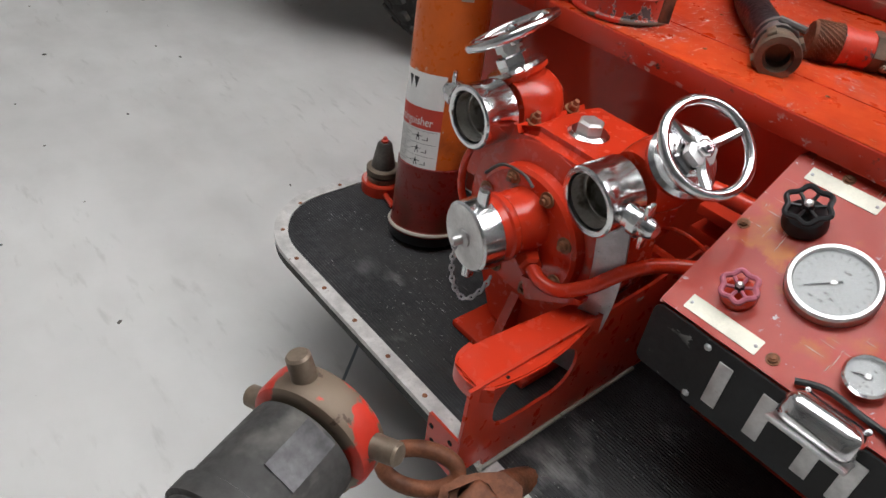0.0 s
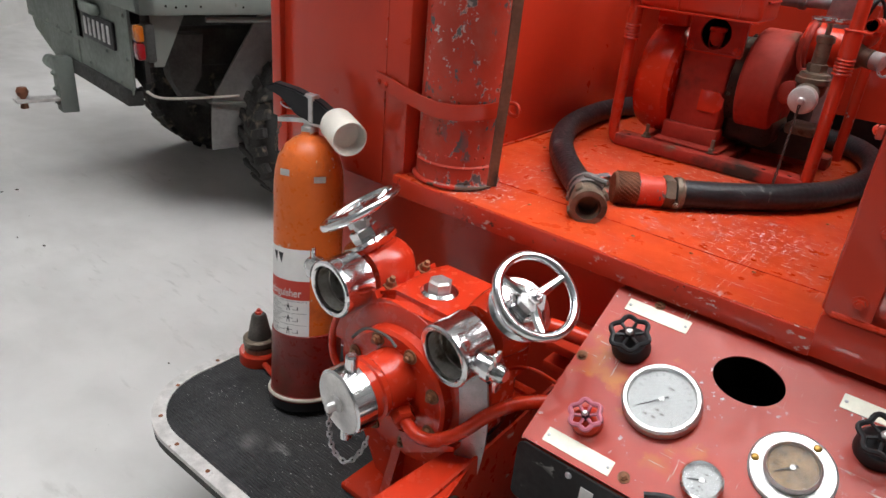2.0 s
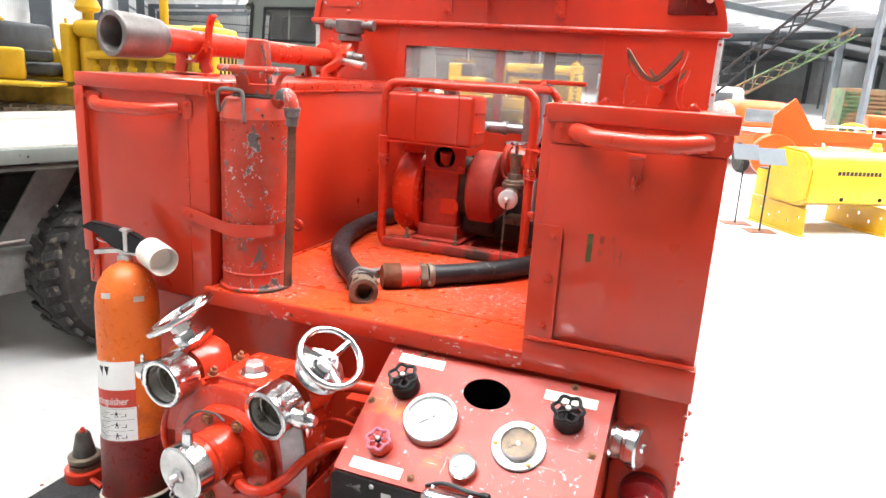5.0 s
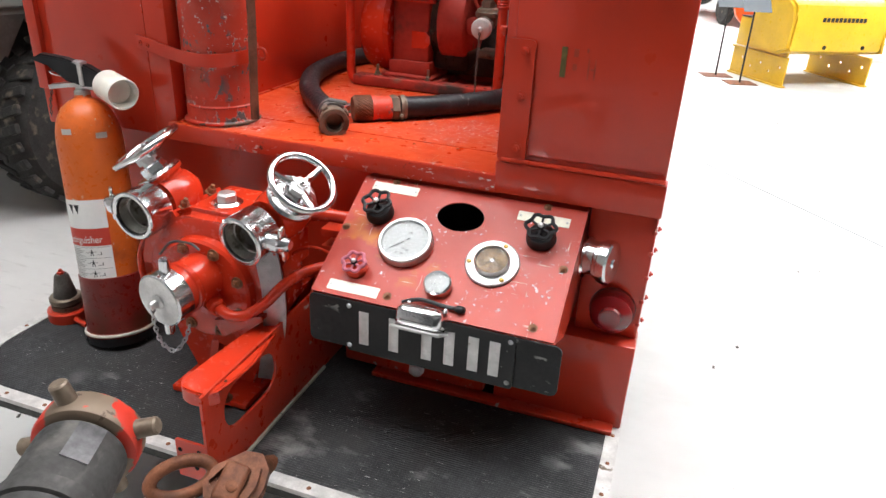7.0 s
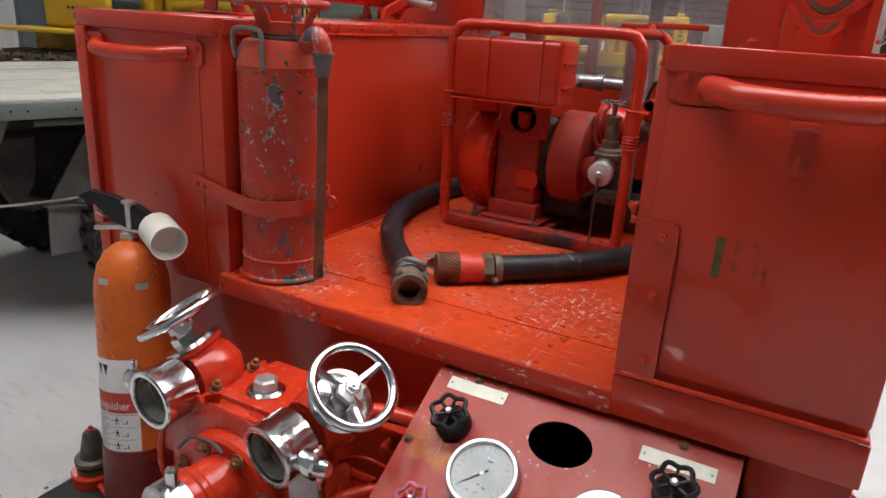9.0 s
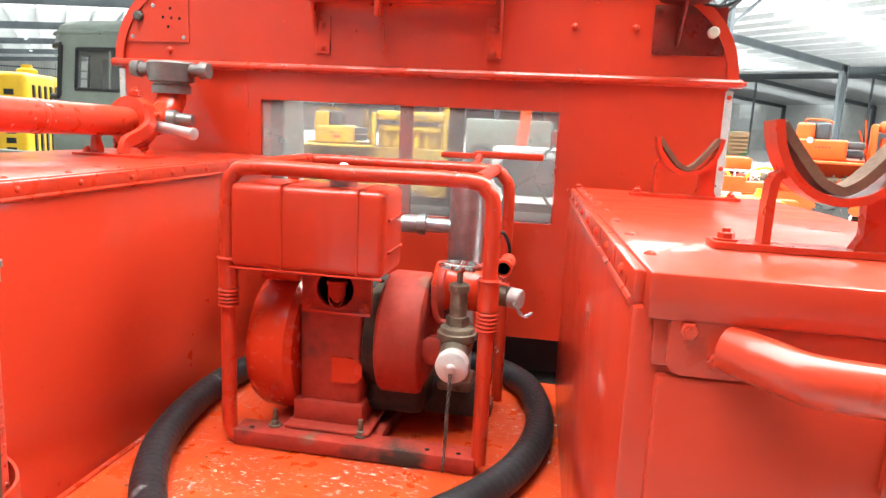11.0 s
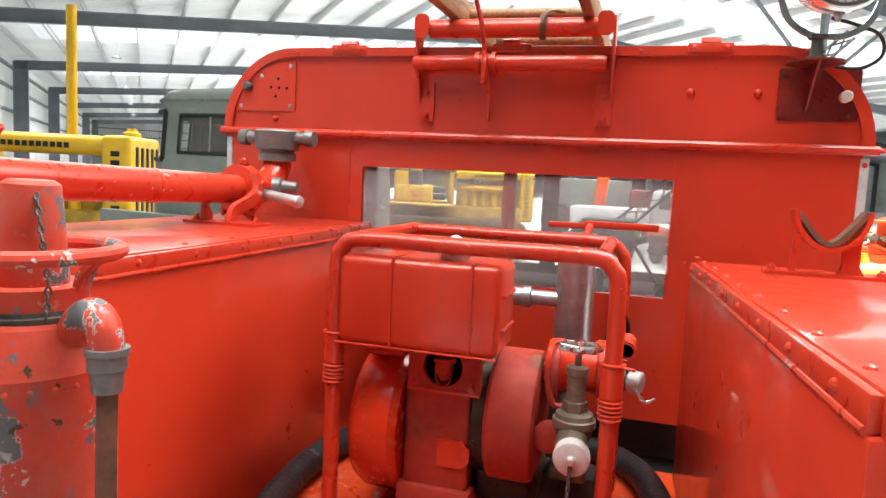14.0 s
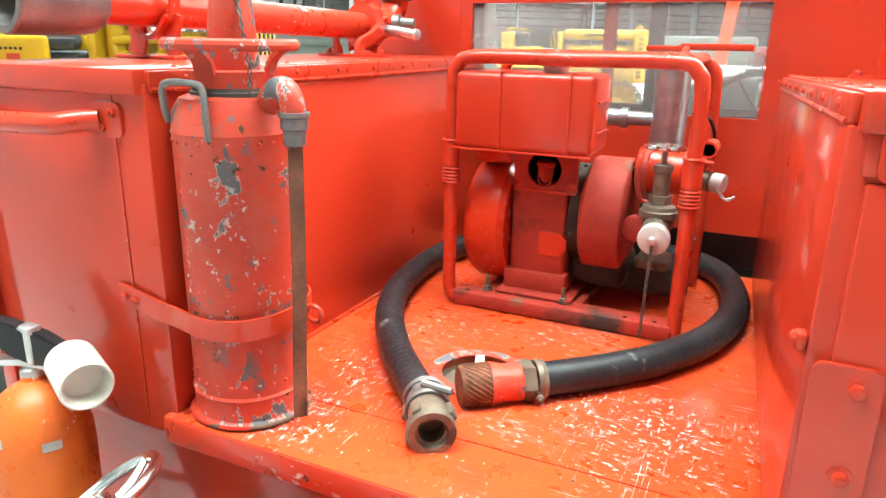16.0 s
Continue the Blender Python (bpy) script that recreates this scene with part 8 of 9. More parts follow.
for x in (-0.22, -1.50):
    for y in (0.95, 4.55):
        tyre(flat, G @ Vector((x, y, 0.43)), G.to_3x3() @ Vector((1, 0, 0)), 0.43, 0.26, 30 if y < 2 else 0)
tw = part("tow_bar", gb(B(), -1.16, -0.30, 0.02, 0.09, 0.60, 0.67, bev=0.006), m_dkgrey, flat)
br = part("hitch_plate", gb(B(), -1.12, -1.03, -0.06, 0.02, 0.40, 0.68, bev=0.006), m_grey, flat)
for z in (0.45, 0.52, 0.60):
    part("bolt", hexbolt(B(), G @ Vector((-1.075, -0.061, z)), G.to_3x3() @ Vector((0, -1, 0)), 0.014, 0.012), m_grey, br)
part("tow_tongue", gb(B(), -1.115, -1.035, -0.26, -0.06, 0.462, 0.478, bev=0.003), m_trim, flat)
part("tow_ball", lathe(B(), G @ Vector((-1.075, -0.22, 0.43)), (0, 0, 1), [(0, 0.02), (0.04, 0.014), (0.055, 0.014), (0.065, 0.024), (0.085, 0.030), (0.105, 0.022), (0.11, 0)], 18), m_rust, flat)
part("cross_tube", cyl(B(), G @ Vector((-1.30, -0.02, 0.62)), G @ Vector((-1.10, -0.02, 0.62)), 0.035, 16), m_grey, flat)
# hollow cab with rounded corners, a wide rear window and curved corner windows
y0, y1, z0 = 2.86, 3.75, 0.85
CN = 6
prof = round_rect(-1.62, 0.0, y0, y1, 0.40, CN)
lev = [(z0, 1.0), (1.45, 1.0), (1.645, 0.985), (1.955, 0.945), (2.02, 0.935), (2.022, 0.955), (2.036, 0.955), (2.038, 0.93), (2.075, 0.90), (2.098, 0.82), (2.104, 0.6)]
cx, cy = -0.765, (y0 + y1) / 2
bm = B()
rings_ = [[bm.verts.new(G @ Vector((cx + (x - cx) * q, cy + (y - cy) * (q if y > cy else 1 - (1 - q) * 0.6), z))) for x, y in prof] for z, q in lev]
NP = len(prof)
panes = {}


def side_of(k):
    """Which side of the cab the k-th face of a ring belongs to."""
    return {CN: "front", 2 * CN + 1: "left", 3 * CN + 2: "rear", NP - 1: "right"}.get(k, "corner")


for li, (A, C) in enumerate(zip(rings_, rings_[1:])):
    for k in range(NP):
        q = (A[k], A[(k + 1) % NP], C[(k + 1) % NP], C[k])
        side = side_of(k)
        rear_corner = 2 * CN + 2 < k < 3 * CN + 1 or 3 * CN + 3 < k < NP - 2
        if li != 2 or (side == "corner" and not rear_corner):
            bm.faces.new(q)
        elif rear_corner:
            panes.setdefault("left" if k < 3 * CN + 2 else "right", []).append([v.co.copy() for v in q])
        else:
            p = [v.co.copy() for v in q]
            def at(u, v, p=p):
                return p[0].lerp(p[1], u).lerp(p[3].lerp(p[2], u), v)
            inner = [at(u, v) for u, v in ((0.05, 0.15), (0.95, 0.15), (0.95, 0.92), (0.05, 0.92))]
            iv = [bm.verts.new(w) for w in inner]
            for e in range(4):
                bm.faces.new((q[e], q[(e + 1) % 4], iv[(e + 1) % 4], iv[e]))
            panes[side + "_pane"] = [inner]
bm.faces.new(rings_[-1])
bmesh.ops.recalc_face_normals(bm, faces=bm.faces[:])
bmesh.ops.solidify(bm, geom=bm.faces[:], thickness=0.018)
gcab = part("cab", bm, m_grey, flat, "grey-green rounded truck cab")
for key, quads in panes.items():
    bm = B()
    for p in quads:
        bm.faces.new([bm.verts.new(w) for w in p])
    bmesh.ops.remove_doubles(bm, verts=bm.verts[:], dist=0.0005)
    pairs = [(e.verts[0].co.copy(), e.verts[1].co.copy()) for e in bm.edges if e.is_boundary]
    bmesh.ops.solidify(bm, geom=bm.faces[:], thickness=0.004)
    pane = part("window_glass", bm, m_glass, gcab)
    pane.visible_shadow = False
    bm = B()
    for a, c in pairs:
        cyl(bm, a, c, 0.011 if key.endswith("pane") else 0.018, 8)
    part("window_rubber", bm, m_plastic, pane)
rp = panes["rear_pane"][0]
part("window_bar", cyl(B(), rp[0].lerp(rp[1], 0.36), rp[3].lerp(rp[2], 0.36), 0.007, 8), m_grey, gcab)
for x in (-1.20, -0.62):
    part("cab_seat", gb(gb(B(), x, x + 0.40, y0 + 0.20, y0 + 0.29, 1.25, 1.89, bev=0.035, seg=3), x, x + 0.40, y0 + 0.25, y0 + 0.62, 1.15, 1.30, bev=0.03, seg=2), m_seat, gcab)
part("steering_wheel", ring(B(), G @ Vector((-0.48, y0 + 0.55, 1.70)), G.to_3x3() @ Vector((0, -0.8, 0.6)), 0.19, 0.012, 32, 8), m_plastic, gcab)
part("waist_line", gb(B(), -1.20, -0.34, y0 - 0.008, y0 + 0.01, 1.48, 1.52, bev=0.004), m_grey, gcab)
part("bonnet", gb(B(), -1.40, -0.80, y1, y1 + 0.9, 0.80, 1.32, bev=0.12), m_grey, flat)
part("locker_rail", gb(B(), -1.72, -0.0, y0 - 0.12, y0 - 0.05, 1.10, 1.30, bev=0.01), m_grey, flat)


# ---- crawler tractors ----
def crawler(name, p, h, label, paint, dirty, seat=True, stack=True, hood=True, s=1.0, round_badge=False):
    m = local(p, h) @ Matrix.Diagonal((s, s, s, 1))
    cr = thing(name, p, label, "bulldozer")
    def cb(*a, bev=0.02, seg=2):
        return box(B(), *a, bev, seg, m)
    rot = m.to_3x3()
    for x in (-0.78, 0.78):
        # track: plates all round the two end wheels
        L, R = 1.25, 0.42
        n, per = 44, 2 * 2 * L + 2 * math.pi * R
        trk = part("track_frame", cb(x - 0.12, x + 0.12, -L, L, 0.26, 0.56), dirty, cr)
        for k in range(n):
            q = per * k / n
            if q < 2 * L:
                y, z, a = -L + q, 2 * R, 0
            elif q < 2 * L + math.pi * R:
                t = (q - 2 * L) / R
                y, z, a = L + R * math.sin(t), R + R * math.cos(t), -t
            elif q < 4 * L + math.pi * R:
                y, z, a = L - (q - 2 * L - math.pi * R), 0.0, math.pi
            else:
                t = (q - 4 * L - math.pi * R) / R
                y, z, a = -L - R * math.sin(t), R - R * math.cos(t), math.pi - t
            mm = m @ Matrix.Translation((x, y, max(z, 0.0) + (0.035 if abs(z) < 1e-6 else 0.0))) @ Matrix.Rotation(a, 4, "X")
            bm = box(B(), -0.22, 0.22, -0.075, 0.075, -0.03, 0.0, 0.0, 1, mm)
            box(bm, -0.22, 0.22, -0.012, 0.012, 0.0, 0.035 if z > 0.1 else 0.0005, 0.0, 1, mm)
            box(bm, -0.07, 0.07, -0.06, 0.06, -0.075, -0.03, 0.0, 1, mm)
            part("track_plate", bm, m_track, trk)
        for y, r in ((-L, 0.34), (L, 0.34)):
            bm = lathe(B(), m @ Vector((x - 0.06, y, R)), rot @ Vector((1, 0, 0)), [(0, r), (0.12, r), (0.12, r - 0.06), (0.08, r - 0.07), (0.08, 0.1), (0.14, 0.09), (0.14, 0)], 28)
            part("drive_wheel", bm, dirty, cr)
        for y in (-0.45, 0.05, 0.55):
            part("roller", lathe(B(), m @ Vector((x - 0.10, y, 0.66)), rot @ Vector((1, 0, 0)), [(0, 0.09), (0.2, 0.09), (0.2, 0.05), (0.24, 0.05), (0.24, 0)], 20), dirty, cr)
        part("fender", cb(x - 0.26, x + 0.26, -1.30, 0.15, 1.06, 1.10), paint, cr)
    part("hull", cb(-0.50, 0.50, -1.25, 1.5, 0.45, 1.06, bev=0.04), dirty, cr)
    part("seat_box", cb(-0.62, 0.62, -1.02, -0.75, 1.10, 1.70, bev=0.06, seg=3), paint, cr)
    for x in (-0.60, 0.60):
        sd = part("seat_side", cb(x - 0.05, x + 0.05, -1.00, -0.25, 1.10, 1.44, bev=0.05, seg=3), paint, cr)
        bm = B()
        for k in range(5):
            box(bm, x + 0.0505 if x > 0 else x - 0.0525, x + 0.0525 if x > 0 else x - 0.0505, -0.72 + 0.05 * k, -0.69 + 0.05 * k, 1.30, 1.325, 0, 1, m)
        part("lettering_bar", bm, m_ink, sd)
        if round_badge:
            part("badge", lathe(B(), m @ Vector((x + math.copysign(0.0505, x), -0.80, 1.42)), rot @ Vector((math.copysign(1, x), 0, 0)), [(0, 0.055), (0.002, 0.055)], 20), m_whitepaint, sd)
        else:
            part("badge", box(B(), x + 0.0505 if x > 0 else x - 0.0525, x + 0.0525 if x > 0 else x - 0.0505, -0.66, -0.52, 1.20, 1.265, 0, 1, m), m_redink, sd)
    part("back_cushion", cb(-0.52, 0.52, -0.76, -0.52, 1.32, 1.71, bev=0.06, seg=3), m_seat, cr)
    part("seat_cushion", cb(-0.52, 0.52, -0.72, 0.0, 1.16, 1.28, bev=0.05, seg=3), m_seat, cr)
    part("arm_rest", cb(0.46, 0.58, -0.30, 0.0, 1.30, 1.42, bev=0.04), m_seat, cr)
    part("grab_rail", tube(B(), [m @ Vector(q) for q in ((0.5, -0.9, 1.70), (0.5, -0.88, 1.76), (0.5, -0.6, 1.75), (0.5, -0.5, 1.71))], 0.018, 8, 4), paint, cr)
    part("dash", cb(-0.45, 0.45, 0.05, 0.15, 1.1, 1.72, bev=0.03), paint, cr)
    for x, y, z in ((-0.12, -0.12, 1.62), (0.1, -0.05, 1.78), (0.30, -0.10, 1.55)):
        part("lever", tube(B(), [m @ Vector((x, 0.05, 1.1)), m @ Vector((x, y, z))], 0.016, 8, 1), paint, cr)
    if hood:
        part("bonnet", cb(-0.42, 0.42, 0.15, 1.55, 1.58, 1.77, bev=0.09, seg=4), paint, cr)
        part("engine", cb(-0.30, 0.30, 0.2, 1.45, 0.95, 1.50, bev=0.03), dirty, cr)
        for k in range(5):
            part("engine_rib", lathe(B(), m @ Vector((0.30, 0.35 + 0.2 * k, 1.0)), rot @ Vector((0, 0, 1)), [(0, 0.06), (0.3, 0.06), (0.32, 0.04), (0.45, 0.03)], 12), paint, cr)
        part("manifold", tube(B(), [m @ Vector(q) for q in ((0.36, 0.3, 1.40), (0.40, 0.6, 1.42), (0.40, 1.0, 1.42), (0.36, 1.35, 1.40))], 0.045, 10, 4), paint, cr)
        rad = part("radiator", cb(-0.46, 0.46, 1.45, 1.72, 0.80, 1.78, bev=0.05, seg=3), paint, cr)
        bm = B()
        for k in range(5):
            box(bm, -0.34 + 0.15 * k, -0.28 + 0.15 * k, 1.72, 1.735, 0.9, 1.68, 0.01, 1, m)
        part("grille", bm, m_black, rad)
        bm = B()
        for k in range(9):
            box(bm, 0.4605, 0.4635, 1.54, 1.62, 0.90 + 0.085 * k, 0.95 + 0.085 * k, 0, 1, m)
        part("lettering_bar", bm, m_ink, rad)
        bm = B()
        for k in range(10):
            box(bm, 0.4205, 0.4235, 0.55 + 0.062 * k, 0.595 + 0.062 * k, 1.64, 1.69, 0, 1, m)
        part("lettering_bar", bm, m_ink, rad)
        part("radiator_cap", lathe(B(), m @ Vector((0, 1.58, 1.77)), (0, 0, 1), [(0, 0.09), (0.05, 0.09), (0.07, 0.05), (0.10, 0.05)], 18), paint, cr)
    if stack:
        part("exhaust_pipe", cyl(B(), m @ Vector((0.1, 1.05, 1.68)), m @ Vector((0.1, 1.05, 3.0)), 0.05, 16), paint, cr)
        part("air_cleaner", lathe(B(), m @ Vector((0.25, 0.28, 1.1)), (0, 0, 1), [(0, 0.11), (0.62, 0.11), (0.64, 0.06), (0.78, 0.06), (0.80, 0.12), (0.84, 0.14), (0.92, 0.11), (0.97, 0.03), (0.975, 0)], 24), paint, cr)
    return cr


crawler("crawler_tractor", (-6.84, 6.14, 0.0), 68, "glossy yellow vintage crawler tractor with grey seat", m_yellow, m_dkyellow, s=1.05)
crawler("crawler_tractor", (5.43, 14.9, 0.0), 110, "bright orange crawler tractor with grey seat", m_orangem, m_orangem, hood=True, stack=False, s=1.12, round_badge=True)
crawler("crawler_tractor", (-4.0, 14.2, 0.0), 75, "yellow crawler tractor seen beyond the cab", m_yellow, m_dkyellow, stack=False)

# ---- yellow tank on legs with two label stands ----
K = local((1.459, 8.097, 0), -34)
tk = thing("fuel_tank_unit", (1.6, 8.6, 0), "glossy yellow steel machine tank standing on flanged legs", "machine tank")
bm = B()
pr = [(-0.07, 0.40), (-0.08, 0.72), (-0.03, 0.86), (0.07, 0.93), (0.40, 0.95), (0.56, 0.90), (0.62, 0.78), (0.62, 0.36), (0.10, 0.34)]
slab(bm, pr, K @ Matrix.Translation((-0.10, 0.0, 0)) @ YZ, 1.22)
bmesh.ops.bevel(bm, geom=[e for e in bm.edges if len(e.link_faces) == 2 and e.calc_face_angle(0) > 0.35], offset=0.03, segments=4, affect="EDGES")
tb = part("tank_body", bm, m_yellow, tk)
part("filler", lathe(B(), K @ Vector((1.02, 0.28, 0.94)), (0, 0, 1), [(0, 0.07), (0.04, 0.06), (0.05, 0.05), (0.09, 0.045)], 18), m_yellow, tb)
bm = B()
for k in range(11):
    box(bm, 0.24 + 0.052 * k, 0.276 + 0.052 * k, -0.086, -0.082, 0.70, 0.745, 0, 1, K)
part("lettering_bar", bm, m_ink, tb)
for x in (0.35, 0.85):
    part("drain_hole", lathe(B(), K @ Vector((x, -0.072, 0.44)), K.to_3x3() @ Vector((0, -1, 0)), [(0, 0.022), (0.012, 0.022)], 14), m_hole, tb)
for x in (0.0, 1.10):
    holes_ = [circle2(0.10 + 0.16 * k, 0.20 - 0.07 * (k % 2), 0.018, 10) for k in range(5)]
    part("leg_plate", slab(B(), [(0.0, 0.0), (0.92, 0.0), (0.92, 0.30), (0.0, 0.30)], K @ Matrix.Translation((x, 0, 0)) @ YZ, 0.016, holes_), m_yellow, tk)
    part("leg_flange", box(B(), x - 0.035, x + 0.02, 0.0, 0.92, 0.30, 0.318, 0.003, 1, K), m_yellow, tk)
    part("foot", box(B(), x - 0.035, x + 0.05, 0.0, 0.92, 0.0, 0.016, 0.003, 1, K), m_yellow, tk)
part("step_box", box(B(), 0.0, 1.12, 0.625, 0.92, 0.32, 0.64, 0.02, 2, K), m_yellow, tk)
part("end_plate", box(B(), -0.005, 0.018, 0.02, 0.62, 0.32, 0.60, 0.004, 1, K), m_yellow, tk)
part("step_tread", box(B(), 0.0, 1.12, 0.64, 0.91, 0.641, 0.652, 0.002, 1, K), m_black, tk)
part("cable", tube(B(), [K @ Vector(q) for q in ((-0.06, -0.06, 0.82), (-0.13, -0.10, 0.70), (-0.13, -0.10, 0.52), (-0.05, -0.07, 0.38))], 0.006, 8, 5), m_yellow, tk)
part("cable", tube(B(), [K @ Vector(q) for q in ((1.12, -0.02, 0.84), (1.18, -0.06, 0.70), (1.18, -0.06, 0.52), (1.08, -0.06, 0.40))], 0.006, 8, 5), m_yellow, tk)
for p in ((0.785, 8.46), (1.035, 8.13)):
    sg = thing("label_stand", (*p, 0), "black floor stand with a tilted grey sign plate", "sign stand", "label stands")
    Q = local((*p, 0), -20)
    part("base", box(B(), -0.16, 0.16, -0.12, 0.12, 0, 0.008, 0.002, 1, Q), m_rust, sg)
    part("pole", cyl(B(), (*p, 0.005), Q @ Vector((0.0, 0.02, 0.78)), 0.010, 10), m_black, sg)
    part("sign_plate", box(B(), -0.15, 0.15, -0.105, 0.105, -0.004, 0.004, 0.001, 1, Q @ Matrix.Translation((0.0, -0.0, 0.84)) @ Matrix.Rotation(radians(52), 4, "X")), m_beam, sg)

# ---- machines and vehicles farther off ----
pk = local((1.1, 15.2, 0), -22) @ Matrix.Diagonal((0.85, 0.85, 0.85, 1))
car = thing("pickup_truck", (1.1, 15.2, 0), "orange red vintage pickup with rounded cab", "pickup")
part("body", box(B(), -0.75, 0.75, -1.9, 1.9, 0.45, 0.95, 0.12, 4, pk), m_orangem, car)
cb_ = part("cab", box(B(), -0.65, 0.65, -0.6, 0.7, 0.9, 1.55, 0.20, 5, pk), m_orangem, car)
for y0_, y1_ in ((-0.42, 0.08), (0.14, 0.52)):
    part("window", box(B(), 0.60, 0.658, y0_, y1_, 1.08, 1.40, 0.02, 2, pk), m_seatglass, cb_)
    part("window", box(B(), -0.658, -0.60, y0_, y1_, 1.08, 1.40, 0.02, 2, pk), m_seatglass, cb_)
part("windscreen", box(B(), -0.48, 0.48, -0.612, -0.58, 1.08, 1.38, 0.02, 2, pk), m_seatglass, cb_)
part("trim_line", box(B(), -0.76, 0.76, -1.88, 1.88, 0.93, 0.96, 0.005, 1, pk), m_whitepaint, car)
for x in (-0.68, 0.68):
    for y in (-1.2, 1.2):
        tyre(car, pk @ Vector((x, y, 0.34)), pk.to_3x3() @ Vector((1, 0, 0)), 0.29, 0.15)
rf = thing("road_mirror", (0.46, 11.2, 0), "round grey disc sign on a thin post", "sign")
part("disc", lathe(B(), (0.46, 11.2, 1.14), (0, -1, 0), [(0, 0.205), (0.02, 0.205), (0.03, 0.185), (0.028, 0.18), (0.03, 0)], 36), m_alu, rf)
part("post", cyl(B(), (0.46, 11.22, 0), (0.46, 11.22, 1.14), 0.02, 10), m_black, rf)
gr = thing("grader_frame", (5.0, 11.0, 0), "bright orange steel grader frame with arched beam", "grader")
part("main_beam", tube(B(), [(1.45, 11.0, 0.78), (2.0, 11.0, 0.66), (2.6, 11.1, 0.50), (3.3, 11.2, 0.34)], 0, n=5, flat=(0.12, 0.22), up=(0, 0, 1)), m_orangem, gr)
part("arch", slab(B(), [(1.15, 0.55), (1.55, 0.55), (1.75, 0.85), (2.45, 0.92), (2.45, 1.04), (1.70, 1.04), (1.42, 1.45), (1.18, 1.2)], Matrix.Translation((0, 11.1, 0)) @ XZ, 0.22), m_orangem, gr)
part("cross_head", box(B(), 1.9, 2.75, 10.9, 11.12, 0.82, 0.98, 0.03), m_orangem, gr)
part("hanger", box(B(), 2.45, 2.68, 10.95, 11.1, 0.45, 0.85, 0.02), m_orangem, gr)
part("upright", box(B(), 2.95, 3.2, 10.95, 11.15, 0.35, 0.75, 0.03), m_orangem, gr)
pl2 = part("name_board", box(B(), 2.05, 2.42, 10.90, 10.94, 0.58, 0.68, 0.004), m_black, gr)
part("lettering_bar", box(B(), 2.10, 2.37, 10.896, 10.902, 0.605, 0.655), m_whitepaint, pl2)
part("stand", box(B(), 1.45, 1.75, 10.9, 11.2, 0, 0.6, 0.03), m_orangem, gr)
tyre(gr, (3.55, 10.75, 0.42), (0.8, -0.6, 0), 0.42, 0.26, 20, m_orangem)
part("drum", lathe(B(), (1.25, 10.8, 0.62), (0, 1, 0), [(0, 0.30), (0.06, 0.32), (0.20, 0.32), (0.26, 0.30)], 32), m_orangem, gr)
bar = thing("barrier", (3.3, 15.4, 0), "low white tubular barrier", "barrier")
for z in (0.15, 0.40, 0.66, 0.92):
    part("rail", cyl(B(), (2.3, 15.2, z), (4.3, 15.6, z), 0.018, 8), m_whitepaint, bar)
for k in range(7):
    x, y = 2.3 + 0.333 * k, 15.2 + 0.0667 * k
    part("post", cyl(B(), (x, y, 0), (x, y, 0.95), 0.018, 8), m_whitepaint, bar)
wg = thing("wagon", (3.7, 17.5, 0), "small red wagon with yellow spoked wheels", "wagon")
part("body", box(B(), 3.35, 4.10, 17.0, 18.2, 0.40, 0.75, 0.05), m_red, wg)
part("seat", box(B(), 3.45, 4.0, 17.0, 17.7, 0.86, 1.14, 0.05), m_orangem, wg)
part("seat_post", box(B(), 3.6, 3.8, 17.3, 17.5, 0.7, 0.9, 0.02), m_dkred, wg)
for x in (3.15, 4.25):
    wh = part("wheel", ring(B(), (x, 16.85, 0.50), (0, 1, 0), 0.44, 0.03, 32, 8), m_yellow, wg)
    for k in range(10):
        a = math.pi * 2 * k / 10
        part("spoke", tube(B(), [(x, 16.85, 0.50), (x + 0.43 * math.cos(a), 16.85, 0.50 + 0.43 * math.sin(a))], 0.015, 6, 1), m_yellow, wh)
part("axle", cyl(B(), (3.15, 16.95, 0.50), (4.25, 16.95, 0.50), 0.03, 10), m_black, wg)
ct = thing("shipping_container", (4.7, 25.0, 0), "green and brown camouflaged ribbed body in the distance", "container")
part("walls", box(B(), 3.9, 5.5, 24.0, 27.0, 0.0, 1.74, 0.02), m_green, ct)
for k in range(12):
    part("rib", box(B(), 3.9, 5.5, 23.95, 23.998, 0.20 + 0.125 * k, 0.26 + 0.125 * k), m_green, ct)
crn = thing("crane_boom", (3.5, 19.5, 0), "long black lattice crane jib resting at a slant", "crane")
def lattice(owner, p, q, w, n, mat, r=0.03):
    p, q = Vector(p), Vector(q)
    d = (q - p).normalized()
    s = d.cross(Vector((0, 0, 1))).normalized()
    u = s.cross(d)
    for a, b in ((-1, -1), (1, -1), (1, 1), (-1, 1)):
        part("chord", cyl(B(), p + (s * a + u * b) * w, q + (s * a + u * b) * w * 0.6, r, 6), mat, owner)
    bm = B()
    for k in range(n):
        t0, t1 = k / n, (k + 1) / n
        c0, c1 = p.lerp(q, t0), p.lerp(q, t1)
        w0, w1 = w * (1 - 0.4 * t0), w * (1 - 0.4 * t1)
        for (a, b), (c, e) in (((-1, -1), (1, -1)), ((1, -1), (1, 1)), ((-1, 1), (-1, -1)), ((1, 1), (-1, 1))):
            tube(bm, [c0 + (s * a + u * b) * w0, c1 + (s * c + u * e) * w1], r * 0.6, 5, 1)
    part("lacing", bm, mat, owner, kind="stuff")
lattice(crn, (-0.7, 17.2, 0.62), (3.7, 17.2, 4.95), 0.16, 16, m_black, 0.035)
part("base", box(B(), -1.5, -0.3, 16.6, 17.8, 0, 0.85, 0.06), m_black, crn)
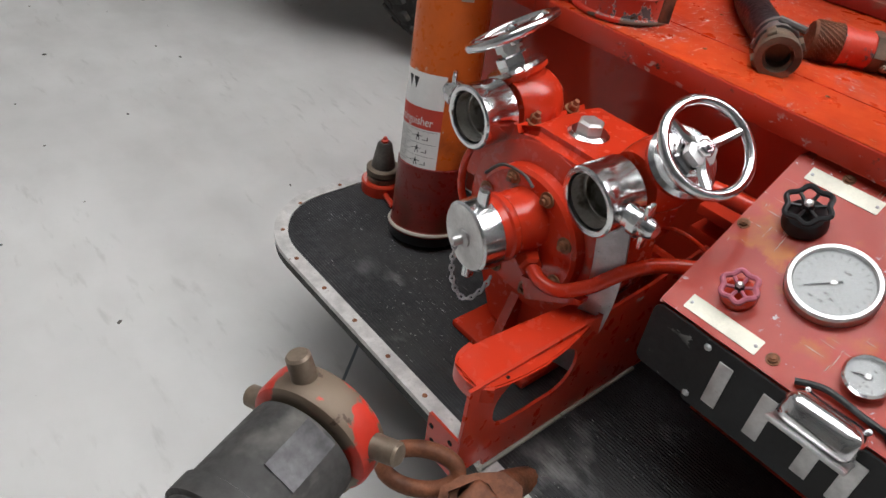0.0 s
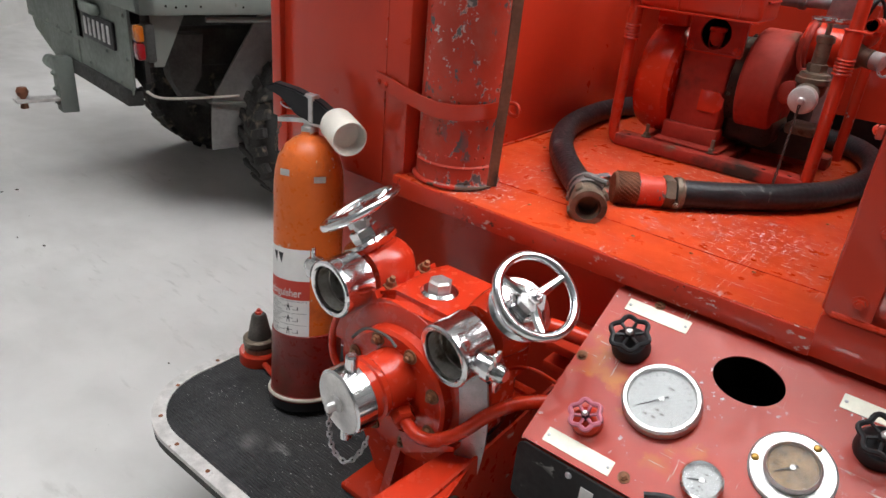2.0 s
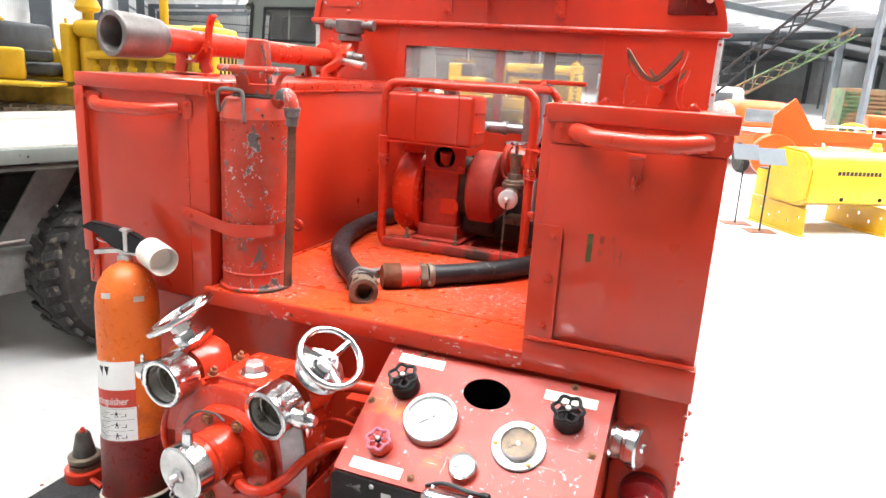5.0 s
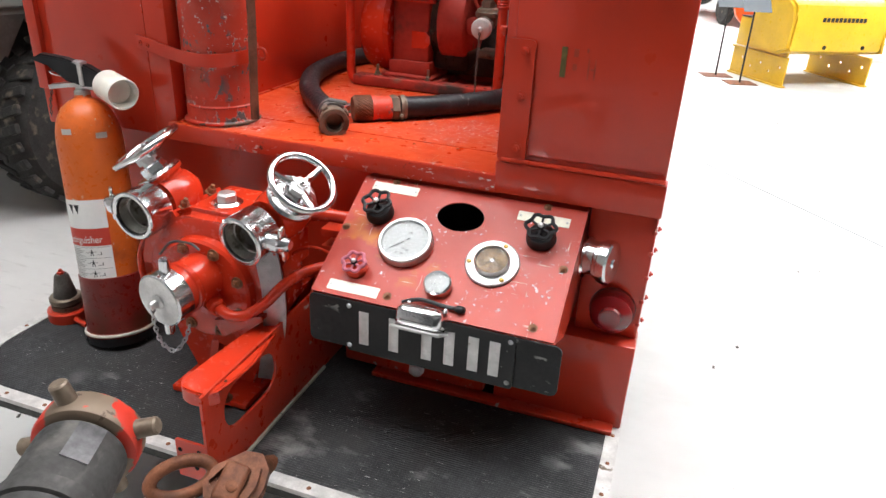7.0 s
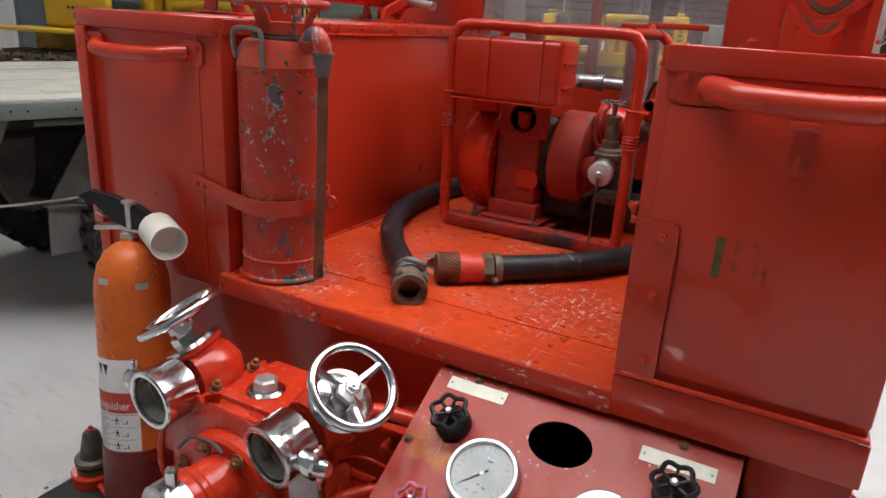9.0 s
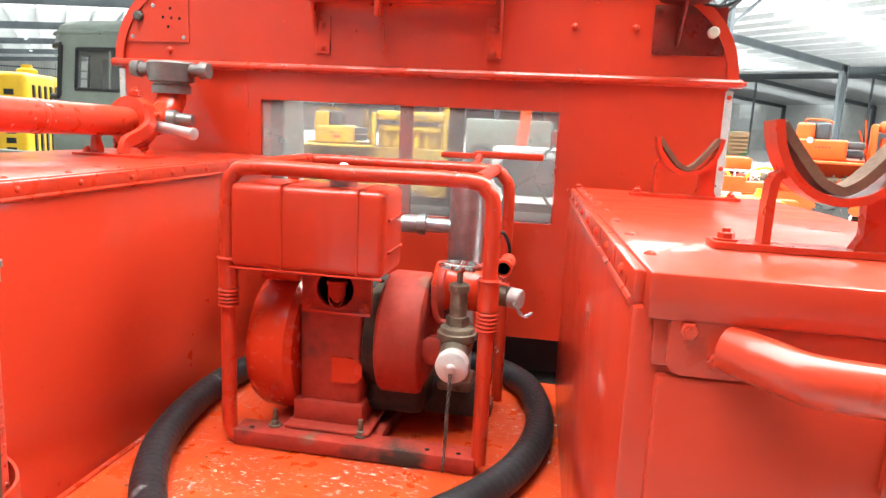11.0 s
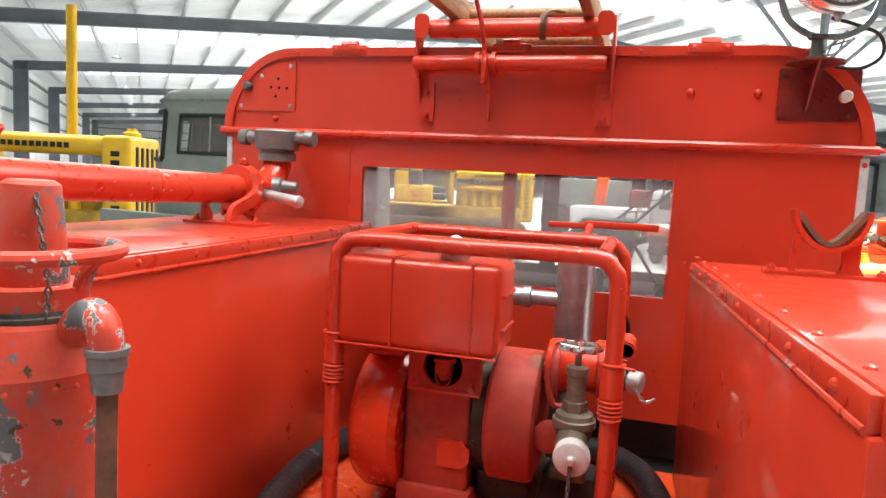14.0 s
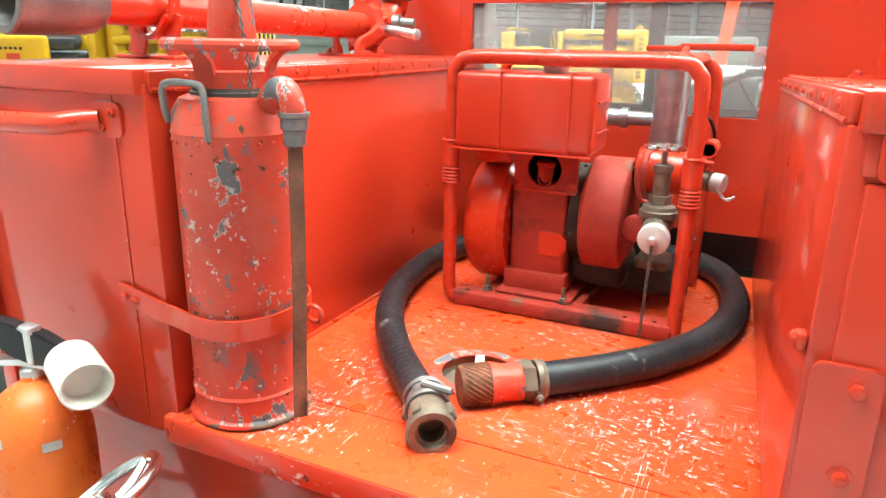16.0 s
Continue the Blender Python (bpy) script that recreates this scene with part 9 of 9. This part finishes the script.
crn2 = thing("crane_boom", (3.5, 22, 0), "green lattice crane jib low over the exhibits", "crane")
lattice(crn2, (-0.7, 20.5, 0.45), (3.4, 20.5, 3.1), 0.17, 14, m_green, 0.03)
part("base", box(B(), -1.4, -0.2, 20.0, 21.2, 0, 0.8, 0.06), m_green, crn2)
# vehicles seen through the cab window
wt = thing("light_truck", (-0.6, 18.5, 0), "small white vintage lorry in the distance", "truck")
part("tray", box(B(), -1.9, 0.0, 18.0, 19.5, 0.55, 1.05, 0.04), m_whitepaint, wt)
part("cab", box(B(), 0.0, 0.95, 18.0, 19.5, 0.5, 1.55, 0.14, 3), m_whitepaint, wt)
part("window", box(B(), 0.2, 0.7, 17.985, 18.02, 1.08, 1.42, 0.02), m_seatglass, wt)
for x in (-1.5, 0.5):
    tyre(wt, (x, 18.05, 0.36), (0, -1, 0), 0.36, 0.2)
dk = thing("military_lorry", (-1.8, 22.5, 0), "dark covered lorry far back in the hall", "truck")
part("body", box(B(), -3.2, -0.6, 22, 24, 0.7, 1.75, 0.08), m_grey, dk)
part("cab", box(B(), -0.6, 0.6, 22, 24, 0.6, 1.5, 0.12), m_dkred, dk)
for x in (-2.7, -1.6, 0.2):
    tyre(dk, (x, 22.0, 0.5), (0, -1, 0), 0.5, 0.28)
ex = thing("excavator_arm", (-1.3, 20, 0), "orange excavator arm standing upright", "excavator")
part("arm", tube(B(), [(-1.4, 20.3, 0.0), (-1.3, 20.3, 1.6), (-1.0, 20.3, 3.2), (0.3, 20.4, 4.0)], 0, n=4, flat=(0.3, 0.34), up=(0, 1, 0)), m_orangem, ex)


# ---- loose pieces of one part become parts of their own ----
import collections
import itertools

SINGULAR = {"bolts": "bolt", "screws": "screw", "rivets": "rivet", "holes": "hole", "screw_holes": "screw_hole", "flange_bolts": "flange_bolt", "tank_ribs": "tank_rib"}
WHOLE = {"small_print", "tick_marks", "word", "lettering_bar", "sign", "cap_chain", "chain", "hand_wheel", "valve_wheel", "spring"}


def islands(me):
    root = list(range(len(me.vertices)))

    def find(i):
        while root[i] != i:
            root[i] = root[root[i]]
            i = root[i]
        return i
    for e in me.edges:
        a, b = find(e.vertices[0]), find(e.vertices[1])
        if a != b:
            root[a] = b
    sets = collections.defaultdict(list)
    for i in range(len(root)):
        sets[find(i)].append(i)
    boxes = []
    for ids in sets.values():
        co = [me.vertices[i].co for i in ids]
        boxes.append([ids, [min(c[k] for c in co) - 0.0015 for k in range(3)], [max(c[k] for c in co) + 0.0015 for k in range(3)]])
    merged = True
    while merged and len(boxes) > 1:
        merged = False
        for i, j in itertools.combinations(range(len(boxes)), 2):
            a, b = boxes[i], boxes[j]
            if all(a[1][k] <= b[2][k] and b[1][k] <= a[2][k] for k in range(3)):
                boxes[i] = [a[0] + b[0], [min(p, q) for p, q in zip(a[1], b[1])], [max(p, q) for p, q in zip(a[2], b[2])]]
                del boxes[j]
                merged = True
                break
    return [b[0] for b in boxes]


def split_pieces(ob):
    me = ob.data
    groups = islands(me)
    if not 2 <= len(groups) <= 60:
        return
    base = ob.name.split(".")[0]
    single = SINGULAR.get(base, base)
    for n, ids in enumerate(groups):
        keep = set(ids)
        bm = bmesh.new()
        bm.from_mesh(me)
        bmesh.ops.delete(bm, geom=[v for v in bm.verts if v.index not in keep], context="VERTS")
        piece = bpy.data.meshes.new(single)
        bm.to_mesh(piece)
        bm.free()
        piece.materials.append(me.materials[0])
        if n == 0:
            first = piece
            continue
        po = new(single, piece)
        po.parent, po.matrix_parent_inverse = ob.parent, ob.matrix_parent_inverse.copy()
        tagged(po, ob.get("label", ""))
    ob.data = first
    ob.name = single


for ob in list(bpy.data.objects):
    top = ob
    while top.parent is not None:
        top = top.parent
    if ob.type == "MESH" and ob.parent is not None and ob.name.split(".")[0] not in WHOLE and ob.get("kind") != "stuff" and top.get("kind") != "structure" and len(ob.data.vertices) < 12000:
        split_pieces(ob)
